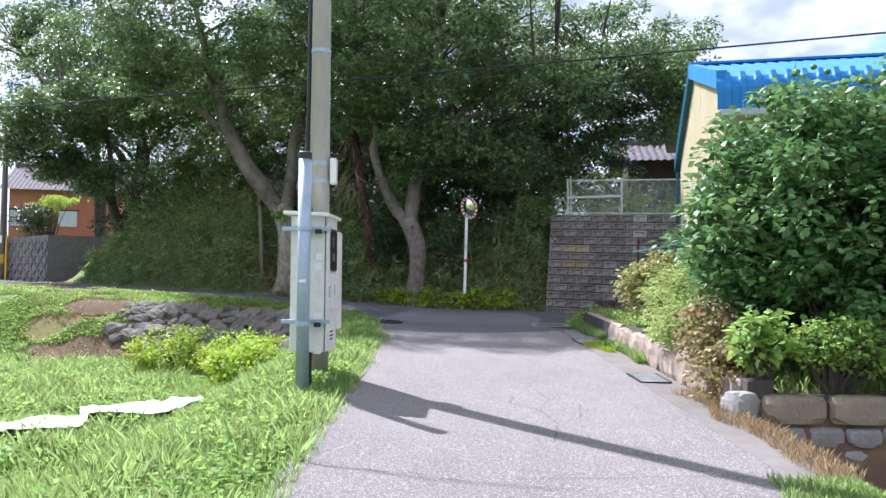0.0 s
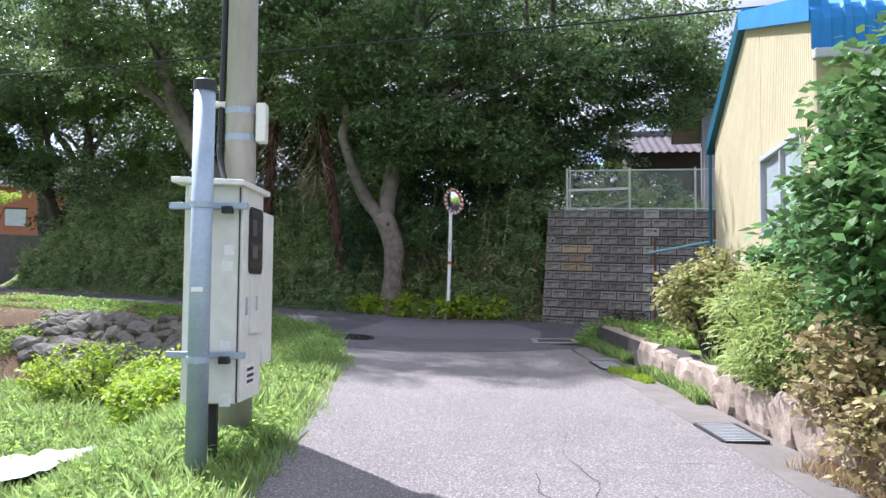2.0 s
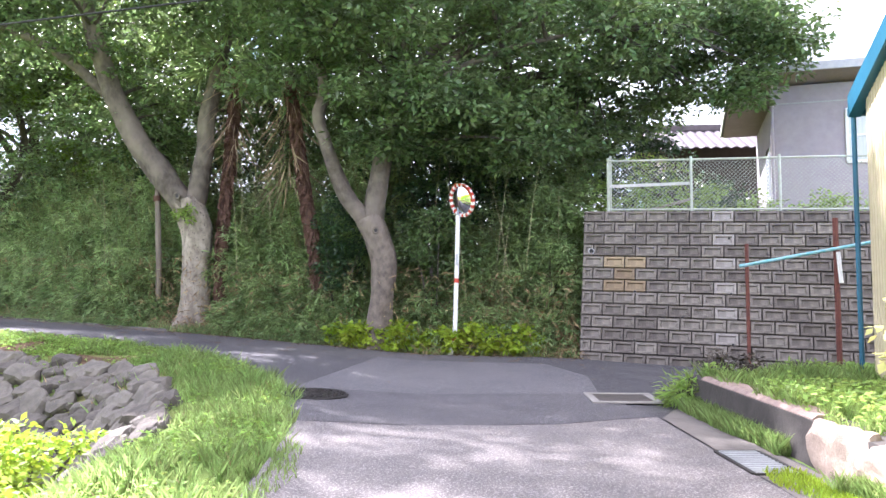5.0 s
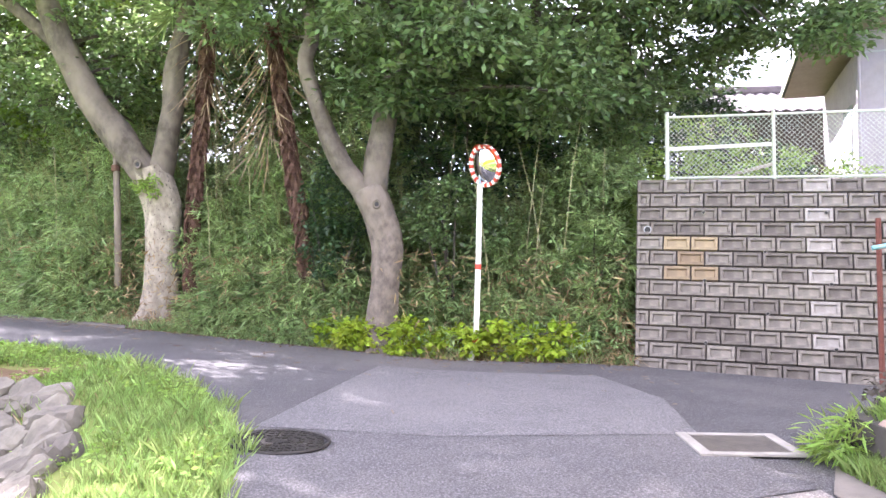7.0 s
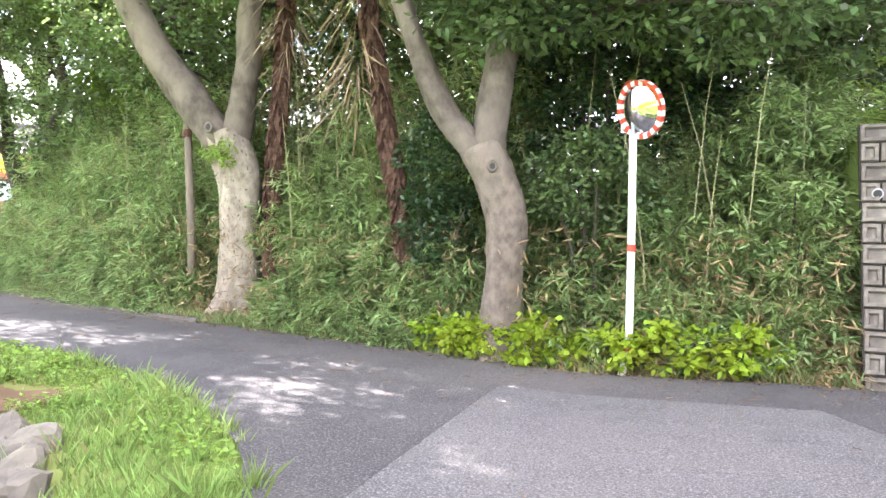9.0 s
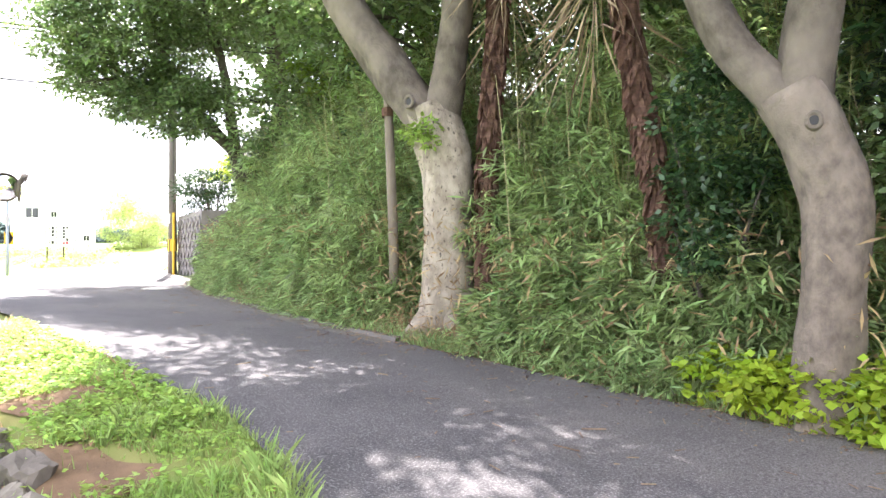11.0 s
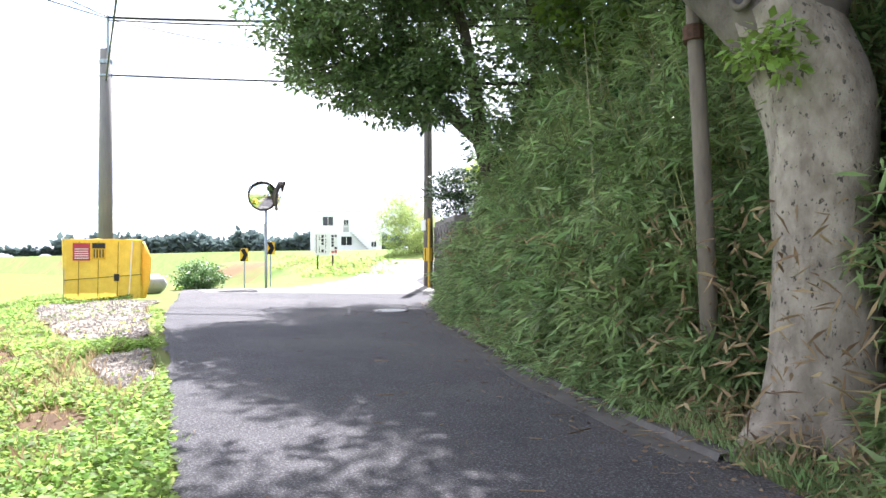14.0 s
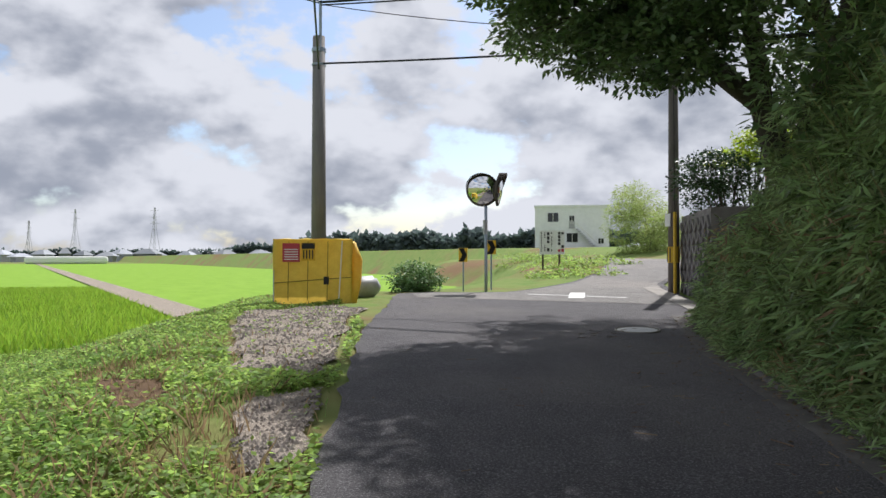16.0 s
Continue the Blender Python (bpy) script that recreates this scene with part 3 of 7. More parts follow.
def lay_blocks():
    for r in range(13):
        h = 2.84 - (r + 1) * (2.84 / 12.4)
        u = 0.0
        first = BW / 2 if r % 2 else BW
        while u < WLEN - 0.1:
            me, w = (HALF, BW / 2) if (u == 0.0 and r % 2) else (BLOCK, BW)
            if me is BLOCK and 4 <= r <= 6 and 0.3 < u < 1.0:
                me = STAINED
            elif me is BLOCK and math.sin(r * 37.7 + round(u * 10) * 5.3) > 0.975:
                me = PALE_BLOCK
            ob = new("block", me)
            ob.parent = retaining_wall
            p = wall_at(u, h)
            ob.matrix_world = Matrix.Translation(p) @ wall_rot @ Matrix.Rotation(-math.atan(BATTER) * 1.0, 4, 'X') @ Matrix.Rotation(radians(1.72), 4, 'Y') @ Matrix.Diagonal((1, 1, 1.06, 1))
            u += w


def weep_pipe(u, h, r=0.028):
    e = btube([wall_at(u, h) + WN * 0.06, wall_at(u, h) - WN * 0.035], r, 10)
    part("weep_pipe", e, M_CONC if r < 0.04 else M_GREYTRIM, retaining_wall, "drain pipe end")
    part("weep_hole", btube([wall_at(u, h) - WN * 0.03, wall_at(u, h) - WN * 0.038], r * 0.75, 10), M_BLACK, retaining_wall, "dark pipe mouth")


for i in range(5):
    for k, h in enumerate((0.35, 0.8, 1.25, 1.7, 2.3)):
        weep_pipe(1.0 + i * 1.7 + (0.85 if k % 2 else 0), h)
weep_pipe(0.17, 2.02, 0.06)


# chain-link fence on the wall
def fence():
    f = thing("chain_link_fence", "pale green chain-link fence on top of the retaining wall", "fence")
    top = [wall_at(u, 2.84) + WN * 0.25 for u in (0.45, 2.05, 3.65, 5.25, 6.85, 8.45)]
    H = 1.05
    for p in top:
        part("post", btube([p - Vector((0, 0, 0.1)), p + Vector((0, 0, H + 0.06))], 0.028, 8), M_FENCE, f)
    part("post", btube([top[0] + WN * 0.5 - Vector((0, 0, 0.1)), top[0] + WN * 0.5 + Vector((0, 0, H + 0.2))], 0.028, 8), M_FENCE, f)
    for a, b in zip(top, top[1:]):
        for z in (0.06, H):
            part("rail", btube([a + Vector((0, 0, z)), b + Vector((0, 0, z))], 0.02, 6), M_FENCE, f)
        if a is top[0]:
            part("rail", bbox((0, 0, 0), ((b - a).length, 0.02, 0.06), 0.004, Matrix.Translation((a + b) / 2 + Vector((0, 0, 0.56)) + WN * 0.03) @ Matrix.Rotation(math.atan2((b - a).y, (b - a).x), 4, 'Z')), M_BOX, f, "pale flat bar across the first bay")
        bm = bmesh.new()
        L, step = (b - a).length, 0.075
        d = (b - a) / L
        n = int((L + H) / step)
        for k in range(n):
            for s in (1, -1):
                x0 = k * step - H
                u0, u1 = max(x0, 0), min(x0 + H, L)
                if u1 - u0 < 0.02:
                    continue
                z0, z1 = (u0 - x0), (u1 - x0)
                if s < 0:
                    z0, z1 = H - z0, H - z1
                tube(bm, [a + d * u0 + Vector((0, 0, z0)), a + d * u1 + Vector((0, 0, z1))], 0.0032, 3, False)
        part("wire_mesh", bm, M_FENCE, f, "diamond wire mesh")


fence()


# utility pole with meter cabinet
def service_pole():
    x, y = -1.53, 9.35
    z = rz_(x, y) - 0.02
    p = thing("utility_pole", "grey concrete utility pole standing in the grass verge", "utility pole", (x, y, z))
    part("shaft", btube([(0, 0, -0.1), (0, 0, 10.5)], [0.135, 0.085], 20), M_POLE, p, "", True)
    part("bracket_band", btube([(0, 0, 2.32), (0, 0, 2.37)], 0.128, 16), M_GALV, p)
    part("bracket_band", btube([(0, 0, 2.54), (0, 0, 2.59)], 0.128, 16), M_GALV, p)
    part("bracket_band", btube([(0, 0, 3.94), (0, 0, 3.99)], 0.125, 16), M_GALV, p)
    part("junction_box", bbox((0.175, -0.02, 2.47), (0.08, 0.13, 0.32), 0.012), M_BOX, p, "small cream junction box")
    part("conduit", btube(smooth_line([(-0.03, -0.3, 1.9), (-0.14, -0.1, 2.2), (-0.155, -0.02, 2.6), (-0.14, 0, 4.5), (-0.12, 0, 10.4)]), 0.024, 8), M_BLACK, p, "black cable conduit")
    part("insulator", btube([(-0.2, -0.02, 2.62), (-0.12, -0.02, 2.62)], 0.03, 8), M_BOX, p)
    part("plate", bbox((0.13, -0.12, 0.42), (0.06, 0.02, 0.18), 0.0), M_RUST, p, "rusty plate on the pole foot")
    # steel post before it
    x2, y2 = -1.5, 8.2
    z2 = rz_(x2, y2) - 0.02
    q = thing("steel_post", "galvanised round steel post with black cap", "post", (x2, y2, z2))
    part("shaft", btube([(0, 0, -0.1), (0, 0, 2.50)], 0.070, 20), M_GALV, q, "", True)
    part("cap", btube([(0, 0, 2.48), (0, 0, 2.55), (0, 0, 2.56)], [0.075, 0.075, 0.06], 20), M_BLACK, q, "black plastic cap")
    part("sticker", bbox((0.0, -0.070, 1.16), (0.075, 0.006, 0.03)), M_WHITE, q, "white sticker")
    for h in (0.70, 1.72):
        part("clamp", btube([(0, 0, h - 0.02), (0, 0, h + 0.02)], 0.078, 20), M_GALV, q)
    # cabinet
    c = thing("meter_cabinet", "cream steel meter cabinet mounted on the post", "cabinet", (-1.485, 8.70, z - 0.17), -4)
    W, D, B, T = 0.39, 0.50, 0.50, 2.02
    part("body", bbox((0, 0, (B + T) / 2), (W, D, T - B), 0.012), M_BOX, c)
    roof = bbox((0, -0.02, T + 0.02), (W + 0.12, D + 0.18, 0.04), 0.008)
    for v in roof.verts:
        v.co.z -= 0.10 * max(0.0, v.co.x - 0.02)
    part("roof_plate", roof, M_BOX, c, "overhanging cream lid")
    part("lift_ring", btube([(-0.06, -0.22, T + 0.03), (-0.06, -0.22, T + 0.08), (-0.03, -0.22, T + 0.08), (-0.03, -0.22, T + 0.03)], 0.006, 6), M_GALV, c)
    door = part("door", bbox((W / 2 + 0.014, 0.004, (B + T) / 2), (0.024, D - 0.012, T - B - 0.02), 0.006), M_BOX, c)
    part("door_gap", bbox((W / 2 + 0.001, -D / 2 + 0.004, (B + T) / 2), (0.006, 0.012, T - B - 0.02)), M_BLACK, door, "dark gap along the door edge")

    def rounded(w, h, r, x, y, zc, depth):
        """A plate with round corners, facing +x"""
        bm = bmesh.new()
        ring = []
        for cx, cz, a0 in ((w / 2 - r, h / 2 - r, 0), (-w / 2 + r, h / 2 - r, 90), (-w / 2 + r, -h / 2 + r, 180), (w / 2 - r, -h / 2 + r, 270)):
            for k in range(5):
                a = radians(a0 + k * 22.5)
                ring.append((y + cx + r * math.cos(a), zc + cz + r * math.sin(a)))
        f0 = [bm.verts.new((x, p, q)) for p, q in ring]
        f1 = [bm.verts.new((x - depth, p, q)) for p, q in ring]
        bm.faces.new(f0)
        bm.faces.new(f1[::-1])
        for k in range(len(ring)):
            bm.faces.new((f1[k], f1[(k + 1) % len(ring)], f0[(k + 1) % len(ring)], f0[k]))
        bmesh.ops.recalc_face_normals(bm, faces=bm.faces[:])
        return bm
    part("window_frame", rounded(0.33, 0.48, 0.05, W / 2 + 0.036, 0.05, 1.64, 0.012), M_BLACK, door, "black rubber gasket frame")
    part("window", rounded(0.285, 0.435, 0.035, W / 2 + 0.040, 0.05, 1.64, 0.006), M_DGLASS, door, "dark meter window")
    part("meter", bbox((W / 2 + 0.041, -0.02, 1.73), (0.006, 0.09, 0.12), 0.002), M_PIT, door, "grey meter face")
    part("meter", bbox((W / 2 + 0.041, 0.0, 1.56), (0.006, 0.12, 0.09), 0.002), M_PIT, door, "grey switch gear behind the window")
    part("access_panel", bbox((W / 2 + 0.036, 0.08, 1.16), (0.025, 0.30, 0.38), 0.006), M_BOX, door)
    part("handle", bbox((W / 2 + 0.052, 0.03, 1.19), (0.012, 0.022, 0.11), 0.004), M_GALV, door, "steel handle")
    part("handle", bbox((W / 2 + 0.03, -0.14, 1.17), (0.014, 0.022, 0.13), 0.004), M_GALV, door, "steel handle")
    for yy, zz in ((-0.2, 1.45), (-0.2, 0.78), (0.22, 0.9), (0.22, 1.42)):
        part("sticker", bbox((W / 2 + 0.028, yy, zz), (0.003, 0.03, 0.06)), M_WHITE, door)
    for zz in (0.9, 0.52, 1.45):
        part("sticker", bbox((0.12, -D / 2 - 0.003, zz), (0.08, 0.004, 0.07)), M_WHITE, c)
    lab = part("label_plate", bbox((W / 2 + 0.026, -0.02, 0.68), (0.004, 0.22, 0.15)), M_WHITE, door, "white label with black print")
    for k, (zz, n) in enumerate(((0.72, 5), (0.675, 7), (0.635, 4))):
        for j in range(n):
            part("print_bar", bbox((W / 2 + 0.030, -0.1 + j * 0.16 / n + 0.015, zz), (0.003, 0.11 / n, 0.022)), M_BLACK, lab)
    part("side_box", bbox((0.16, D / 2 + 0.16, 1.3), (0.13, 0.26, 1.15), 0.01), M_BOX, c, "narrow cream conduit box")
    for h in (0.84, 1.86):
        part("mount_rail", bbox((0.0, -D / 2 - 0.06, h), (0.54, 0.045, 0.045), 0.004), M_GALV, c, "galvanised mounting rail")
        part("rail_clip", bbox((0.14, -D / 2 - 0.09, h - 0.03), (0.07, 0.06, 0.05), 0.004), M_BLACK, c)
        part("sticker", bbox((0.13, -D / 2 - 0.003, h - 0.3), (0.07, 0.004, 0.07)), M_WHITE, c)
    part("vent_hood", bbox((-0.08, -D / 2 - 0.04, 1.95), (0.12, 0.07, 0.12), 0.01), M_BOX, c)
    part("conduit", btube([(-0.02, -0.1, B - 0.5), (-0.02, -0.1, B + 0.02)], 0.045, 10), M_BLACK, c, "black conduit into the ground")


service_pole()


def traffic_mirror():
    x, y = 0.56, 22.45
    z = rz_(x, y)
    p = thing("traffic_mirror", "convex traffic mirror, red-white rim, on bent white pole", "traffic mirror", (x, y, z - 0.02))
    pts = [(0, 0, -0.05), (0.0, 0, 0.02), (0.07, 0, 0.36), (0.085, 0, 0.6), (0.11, 0, 1.6), (0.13, 0.0, 2.72)]
    part("pole", btube(smooth_line(pts), 0.044, 12), M_WHITE, p, "white painted pole bent near its foot", True)
    for zz, xx in ((0.33, 0.062), (1.45, 0.105)):
        part("red_band", btube([(xx, 0, zz - 0.04), (xx + 0.006, 0, zz + 0.04)], 0.048, 12), M_RED, p, "red reflective band")
    part("sticker", bbox((0.11, -0.046, 1.85), (0.035, 0.006, 0.22)), M_GREYTRIM, p)
    head = Matrix.Translation((0.2, -0.10, 3.0)) @ Euler((radians(13), 0, radians(-51))).to_matrix().to_4x4() @ Matrix.Scale(0.95, 4)
    R, N = 0.305, 32
    bm = bmesh.new()
    rings = []
    for k in range(7):
        a = k / 6
        rr = R * math.sin(a * math.pi / 2) if k else 0.001
        rings.append([bm.verts.new(head @ Vector((rr * math.cos(2 * math.pi * j / N), -0.06 * (1 - (rr / R) ** 2), rr * math.sin(2 * math.pi * j / N)))) for j in range(N)])
    for a, b in zip(rings, rings[1:]):
        for j in range(N):
            bm.faces.new((a[j], a[(j + 1) % N], b[(j + 1) % N], b[j]))
    bmesh.ops.recalc_face_normals(bm, faces=bm.faces[:])
    part("mirror_face", bm, M_MIRROR, p, "convex mirror face", True)
    for j in range(N):
        bm = bmesh.new()
        a0, a1 = 2 * math.pi * j / N, 2 * math.pi * (j + 1) / N
        q = []
        for a in (a0, a1):
            q.append([bm.verts.new(head @ Vector((r * math.cos(a), yy, r * math.sin(a)))) for r, yy in ((0.285, -0.03), (0.345, -0.03), (0.345, 0.03), (0.285, 0.03))])
        for i in range(4):
            bm.faces.new((q[0][i], q[0][(i + 1) % 4], q[1][(i + 1) % 4], q[1][i]))
        part("rim_segment", bm, M_RED if j % 2 else M_WHITE, p)
    bm = bmesh.new()
    prev = None
    for j in range(19):
        a = radians(-25 + j * 150 / 18)
        cur = [bm.verts.new(head @ Vector((0.345 * math.cos(a), -0.03, 0.345 * math.sin(a)))), bm.verts.new(head @ Vector((0.36 * math.cos(a), -0.03 - 0.10 * math.sin((j / 18) * math.pi), 0.36 * math.sin(a))))]
        if prev:
            bm.faces.new((prev[0], cur[0], cur[1], prev[1]))
        prev = cur
    bmesh.ops.solidify(bm, geom=bm.faces[:], thickness=0.008)
    part("hood", bm, M_ORANGE, p, "orange plastic hood")
    bm = bmesh.new()
    tube(bm, [head @ Vector((0, 0.02, 0)), head @ Vector((0, 0.07, 0))], [0.28, 0.1], 24)
    part("back_shell", bm, M_ORANGE, p)
    part("bracket", btube([head @ Vector((0, 0.07, 0)), (0.13, 0, 2.9), (0.13, 0, 2.65)], 0.022, 8), M_GALV, p)


traffic_mirror()


# trees
def limb_bm(paths):
    bm = bmesh.new()
    for pts, rads in paths:
        sp = smooth_line(pts, 5)
        rr = np.interp(np.linspace(0, len(pts) - 1, len(sp)), range(len(pts)), rads)
        tube(bm, sp, list(rr), 16, True, 0.26)
    return bm


def crown_leaves(blobs, leaf, clump_r, per):
    vs, fs, centres = [], [], []
    for c, r, n in blobs:
        cc = np.array(c) + in_ball(n, 0.35) * np.array(r)
        centres.append(cc)
    cc = np.concatenate(centres)
    k = len(cc)
    off = in_ball(k * per) * np.array([1, 1, 0.42]) * clump_r * np.repeat(rng.uniform(0.6, 1.35, (k, 1)), per, 0)
    pos = np.repeat(cc, per, 0) + off
    d = unit(off) + rng.normal(size=off.shape) * 0.6
    return (*leaf_quads(pos, leaf, leaf * 0.5, d, 0.25, 0.7), cc)


def tree(label, trunk, limbs, blobs, leaf=0.15, clump_r=0.46, per=64, bark=M_BARK, leaf_mat=M_LEAF, twigs=90, name="tree", limb_bark=None):
    t = thing(name, label, "tree", trunk[0][0])
    inv = Matrix.Translation(-Vector(trunk[0][0]))
    bm = limb_bm([trunk])
    base = Vector(trunk[0][0])
    for k in range(5):
        a = k * 1.26 + 0.4
        r = trunk[1][0]
        o = Vector((math.cos(a), math.sin(a), 0))
        tube(bm, [base + o * r * 0.55 + Vector((0, 0, 0.5)), base + o * r * 1.0 + Vector((0, 0, 0.15)), base + o * r * 1.7 + Vector((0, 0, -0.15))], [r * 0.25, r * 0.4, r * 0.3], 7)
    bmesh.ops.transform(bm, matrix=inv, verts=bm.verts[:])
    part("trunk", bm, bark, t, "", True)
    tips = []
    for pts, rads in limbs:
        bm = limb_bm([(pts, rads)])
        bmesh.ops.transform(bm, matrix=inv, verts=bm.verts[:])
        part("limb", bm, limb_bark or bark, t, "", True)
        tips += [Vector(p) for p in smooth_line(pts, 4)[4:]]
    v, f, cc = crown_leaves(blobs, leaf, clump_r, per)
    bm = bmesh.new()
    for i in rng.choice(len(cc), min(twigs, len(cc)), replace=False):
        c = Vector(cc[i])
        s = min(tips, key=lambda q: (q - c).length + max(0, q.z - c.z) * 2)
        mid = s.lerp(c, 0.5) + Vector((0, 0, 0.25 * (c - s).length * 0.4))
        tube(bm, smooth_line([s, mid, c], 3), [0.05, 0.045, 0.04, 0.03, 0.025, 0.018, 0.012], 5, False)
    bmesh.ops.transform(bm, matrix=inv, verts=bm.verts[:])
    part("branchwork", bm, M_BARKD, t)
    ob = np_mesh("crown", v - np.array(base), f, leaf_mat)
    ob.parent = t
    return t


def knot(t, at, r, out):
    """A ringed scar on a trunk"""
    at, out = Vector(at), Vector(out).normalized()
    side = out.cross(Vector((0, 0, 1))).normalized()
    inv = Matrix.Translation(-t.matrix_world.translation)
    bm = bmesh.new()
    tube(bm, [at + side * math.cos(a) * r + Vector((0, 0, 1)) * math.sin(a) * r * 1.2 for a in np.linspace(0, 2 * math.pi, 15)], r * 0.42, 7, False)
    bmesh.ops.transform(bm, matrix=inv, verts=bm.verts[:])
    part("knot", bm, M_BARKL, t, "ringed branch scar", True)
    part("hollow", btube([inv @ (at - out * 0.03), inv @ (at + out * 0.01)], r * 0.75, 10), M_BLACK, t, "dark knot hole")


def P(x, y, dz=0.0):
    return (x, y, gz(x, y) + dz)


pale = tree("large evergreen tree with pale trunk forking over the road", ([P(-5.24, 25.55, -0.25), (-5.22, 25.55, 1.9), (-5.21, 25.55, 2.5), (-5.25, 25.55, 3.5), (-5.46, 25.55, 4.15)], [0.44, 0.35, 0.335, 0.355, 0.35]),
     [([(-5.45, 25.55, 3.9), (-6.15, 25.55, 4.83), (-6.67, 25.55, 5.53), (-7.1, 25.5, 6.35), (-7.5, 25.3, 7.46), (-8.2, 24.7, 10.5)], [0.30, 0.29, 0.265, 0.25, 0.21, 0.08]),
      ([(-5.32, 25.55, 3.9), (-5.2, 25.55, 4.62), (-5.08, 25.55, 5.4), (-5.03, 25.55, 6.3), (-4.6, 25.5, 8.2), (-3.8, 25.2, 10)], [0.25, 0.215, 0.197, 0.187, 0.14, 0.07]),
      ([(-7.0, 25.5, 6.3), (-8.6, 25.4, 7.6), (-10.4, 25.2, 8.4)], [0.14, 0.11, 0.05])],
     # highest blobs are added above the view to cast shade on lane and verge
     [((-7.8, 24.8, 9.6), (3.4, 3.0, 2.2), 175), ((-4.0, 25.2, 9.8), (2.8, 2.8, 2.2), 190), ((-9.8, 26.6, 8.6), (2.2, 1.6, 1.5), 55), ((-5.0, 23.7, 8.4), (2.4, 1.5, 1.0), 80), ((-6.5, 27.0, 6.6), (3.0, 1.4, 1.4), 120), ((-5.5, 25.0, 13.4), (3.4, 2.4, 1.8), 130), ((-8.4, 24.2, 16.0), (3.3, 2.2, 1.9), 170), ((-10.2, 25.6, 9.3), (2.0, 1.6, 1.3), 62), ((-6.2, 26.5, 7.4), (2.5, 1.8, 1.2), 70), ((-10.6, 25.8, 12.6), (2.8, 2.0, 1.7), 110)], limb_bark=M_BARKL)
forked = tree("large evergreen tree with leaning forked trunk and scarred bark", ([P(-0.88, 23.15, -0.3), (-0.85, 23.15, 1.4), (-0.79, 23.15, 2.2), (-0.79, 23.15, 2.65), (-0.91, 23.15, 3.14), (-1.08, 23.15, 3.5)], [0.29, 0.255, 0.275, 0.25, 0.255, 0.28]),
     [([(-1.05, 23.15, 3.35), (-1.46, 23.15, 3.83), (-1.73, 23.15, 4.3), (-1.94, 23.15, 4.9), (-2.16, 23.2, 5.6), (-2.08, 23.3, 6.3), (-2.6, 23.3, 8.2)], [0.2, 0.17, 0.148, 0.14, 0.128, 0.12, 0.05]),
      ([(-1.0, 23.15, 3.35), (-0.94, 23.15, 3.92), (-0.86, 23.15, 4.4), (-0.77, 23.15, 5.0), (-0.64, 23.15, 5.5), (-0.46, 23.15, 6.12), (-0.2, 23.1, 9.0)], [0.22, 0.2, 0.19, 0.185, 0.18, 0.15, 0.06]),
      ([(-0.72, 23.15, 5.2), (-0.23, 23.15, 5.97), (0.8, 23.2, 7.0), (2.8, 23.3, 8.0)], [0.14, 0.12, 0.09, 0.03]),
      ([(-0.6, 23.2, 5.4), (0.3, 23.0, 6.3), (1.6, 22.8, 6.9), (3.4, 22.6, 7.3)], [0.10, 0.08, 0.06, 0.03]),
      ([(-0.5, 23.2, 6.4), (1.0, 23.8, 7.8), (3.0, 24.2, 8.6), (5.6, 24.2, 8.4)], [0.12, 0.09, 0.07, 0.03])],
     # the blob at z 13.6 is added out of view for its shade
     [((-0.9, 22.9, 8.8), (3.2, 2.8, 2.4), 260), ((0.5, 23.0, 11.4), (5.0, 2.4, 1.6), 170), ((-1.6, 24.4, 13.6), (3.2, 2.2, 1.6), 90), ((-2.6, 23.6, 6.6), (1.6, 1.2, 0.9), 45), ((-0.2, 22.0, 5.7), (1.6, 0.9, 0.7), 60), ((-0.7, 22.65, 4.95), (0.85, 0.45, 0.32), 24), ((1.7, 22.6, 5.2), (1.5, 1.0, 0.8), 55), ((3.0, 22.8, 7.4), (2.6, 1.8, 1.3), 120),
      ((5.6, 23.6, 8.2), (2.4, 1.8, 1.2), 90), ((-1.6, 21.6, 7.4), (2.2, 1.2, 0.9), 60), ((1.3, 23.8, 6.0), (1.5, 1.0, 0.8), 45), ((6.5, 23.2, 6.25), (0.75, 0.5, 0.4), 24), ((7.1, 23.2, 7.2), (1.0, 0.7, 0.7), 34), ((5.6, 24.3, 6.9), (0.9, 0.6, 0.6), 34)], bark=M_BARKG, limb_bark=M_BARKL)
bpy.context.view_layer.update()
knot(forked, (-0.93, 22.885, 3.22), 0.05, (0.05, -1, 0))
knot(pale, (-5.6, 25.19, 4.2), 0.06, (-0.1, -1, 0))
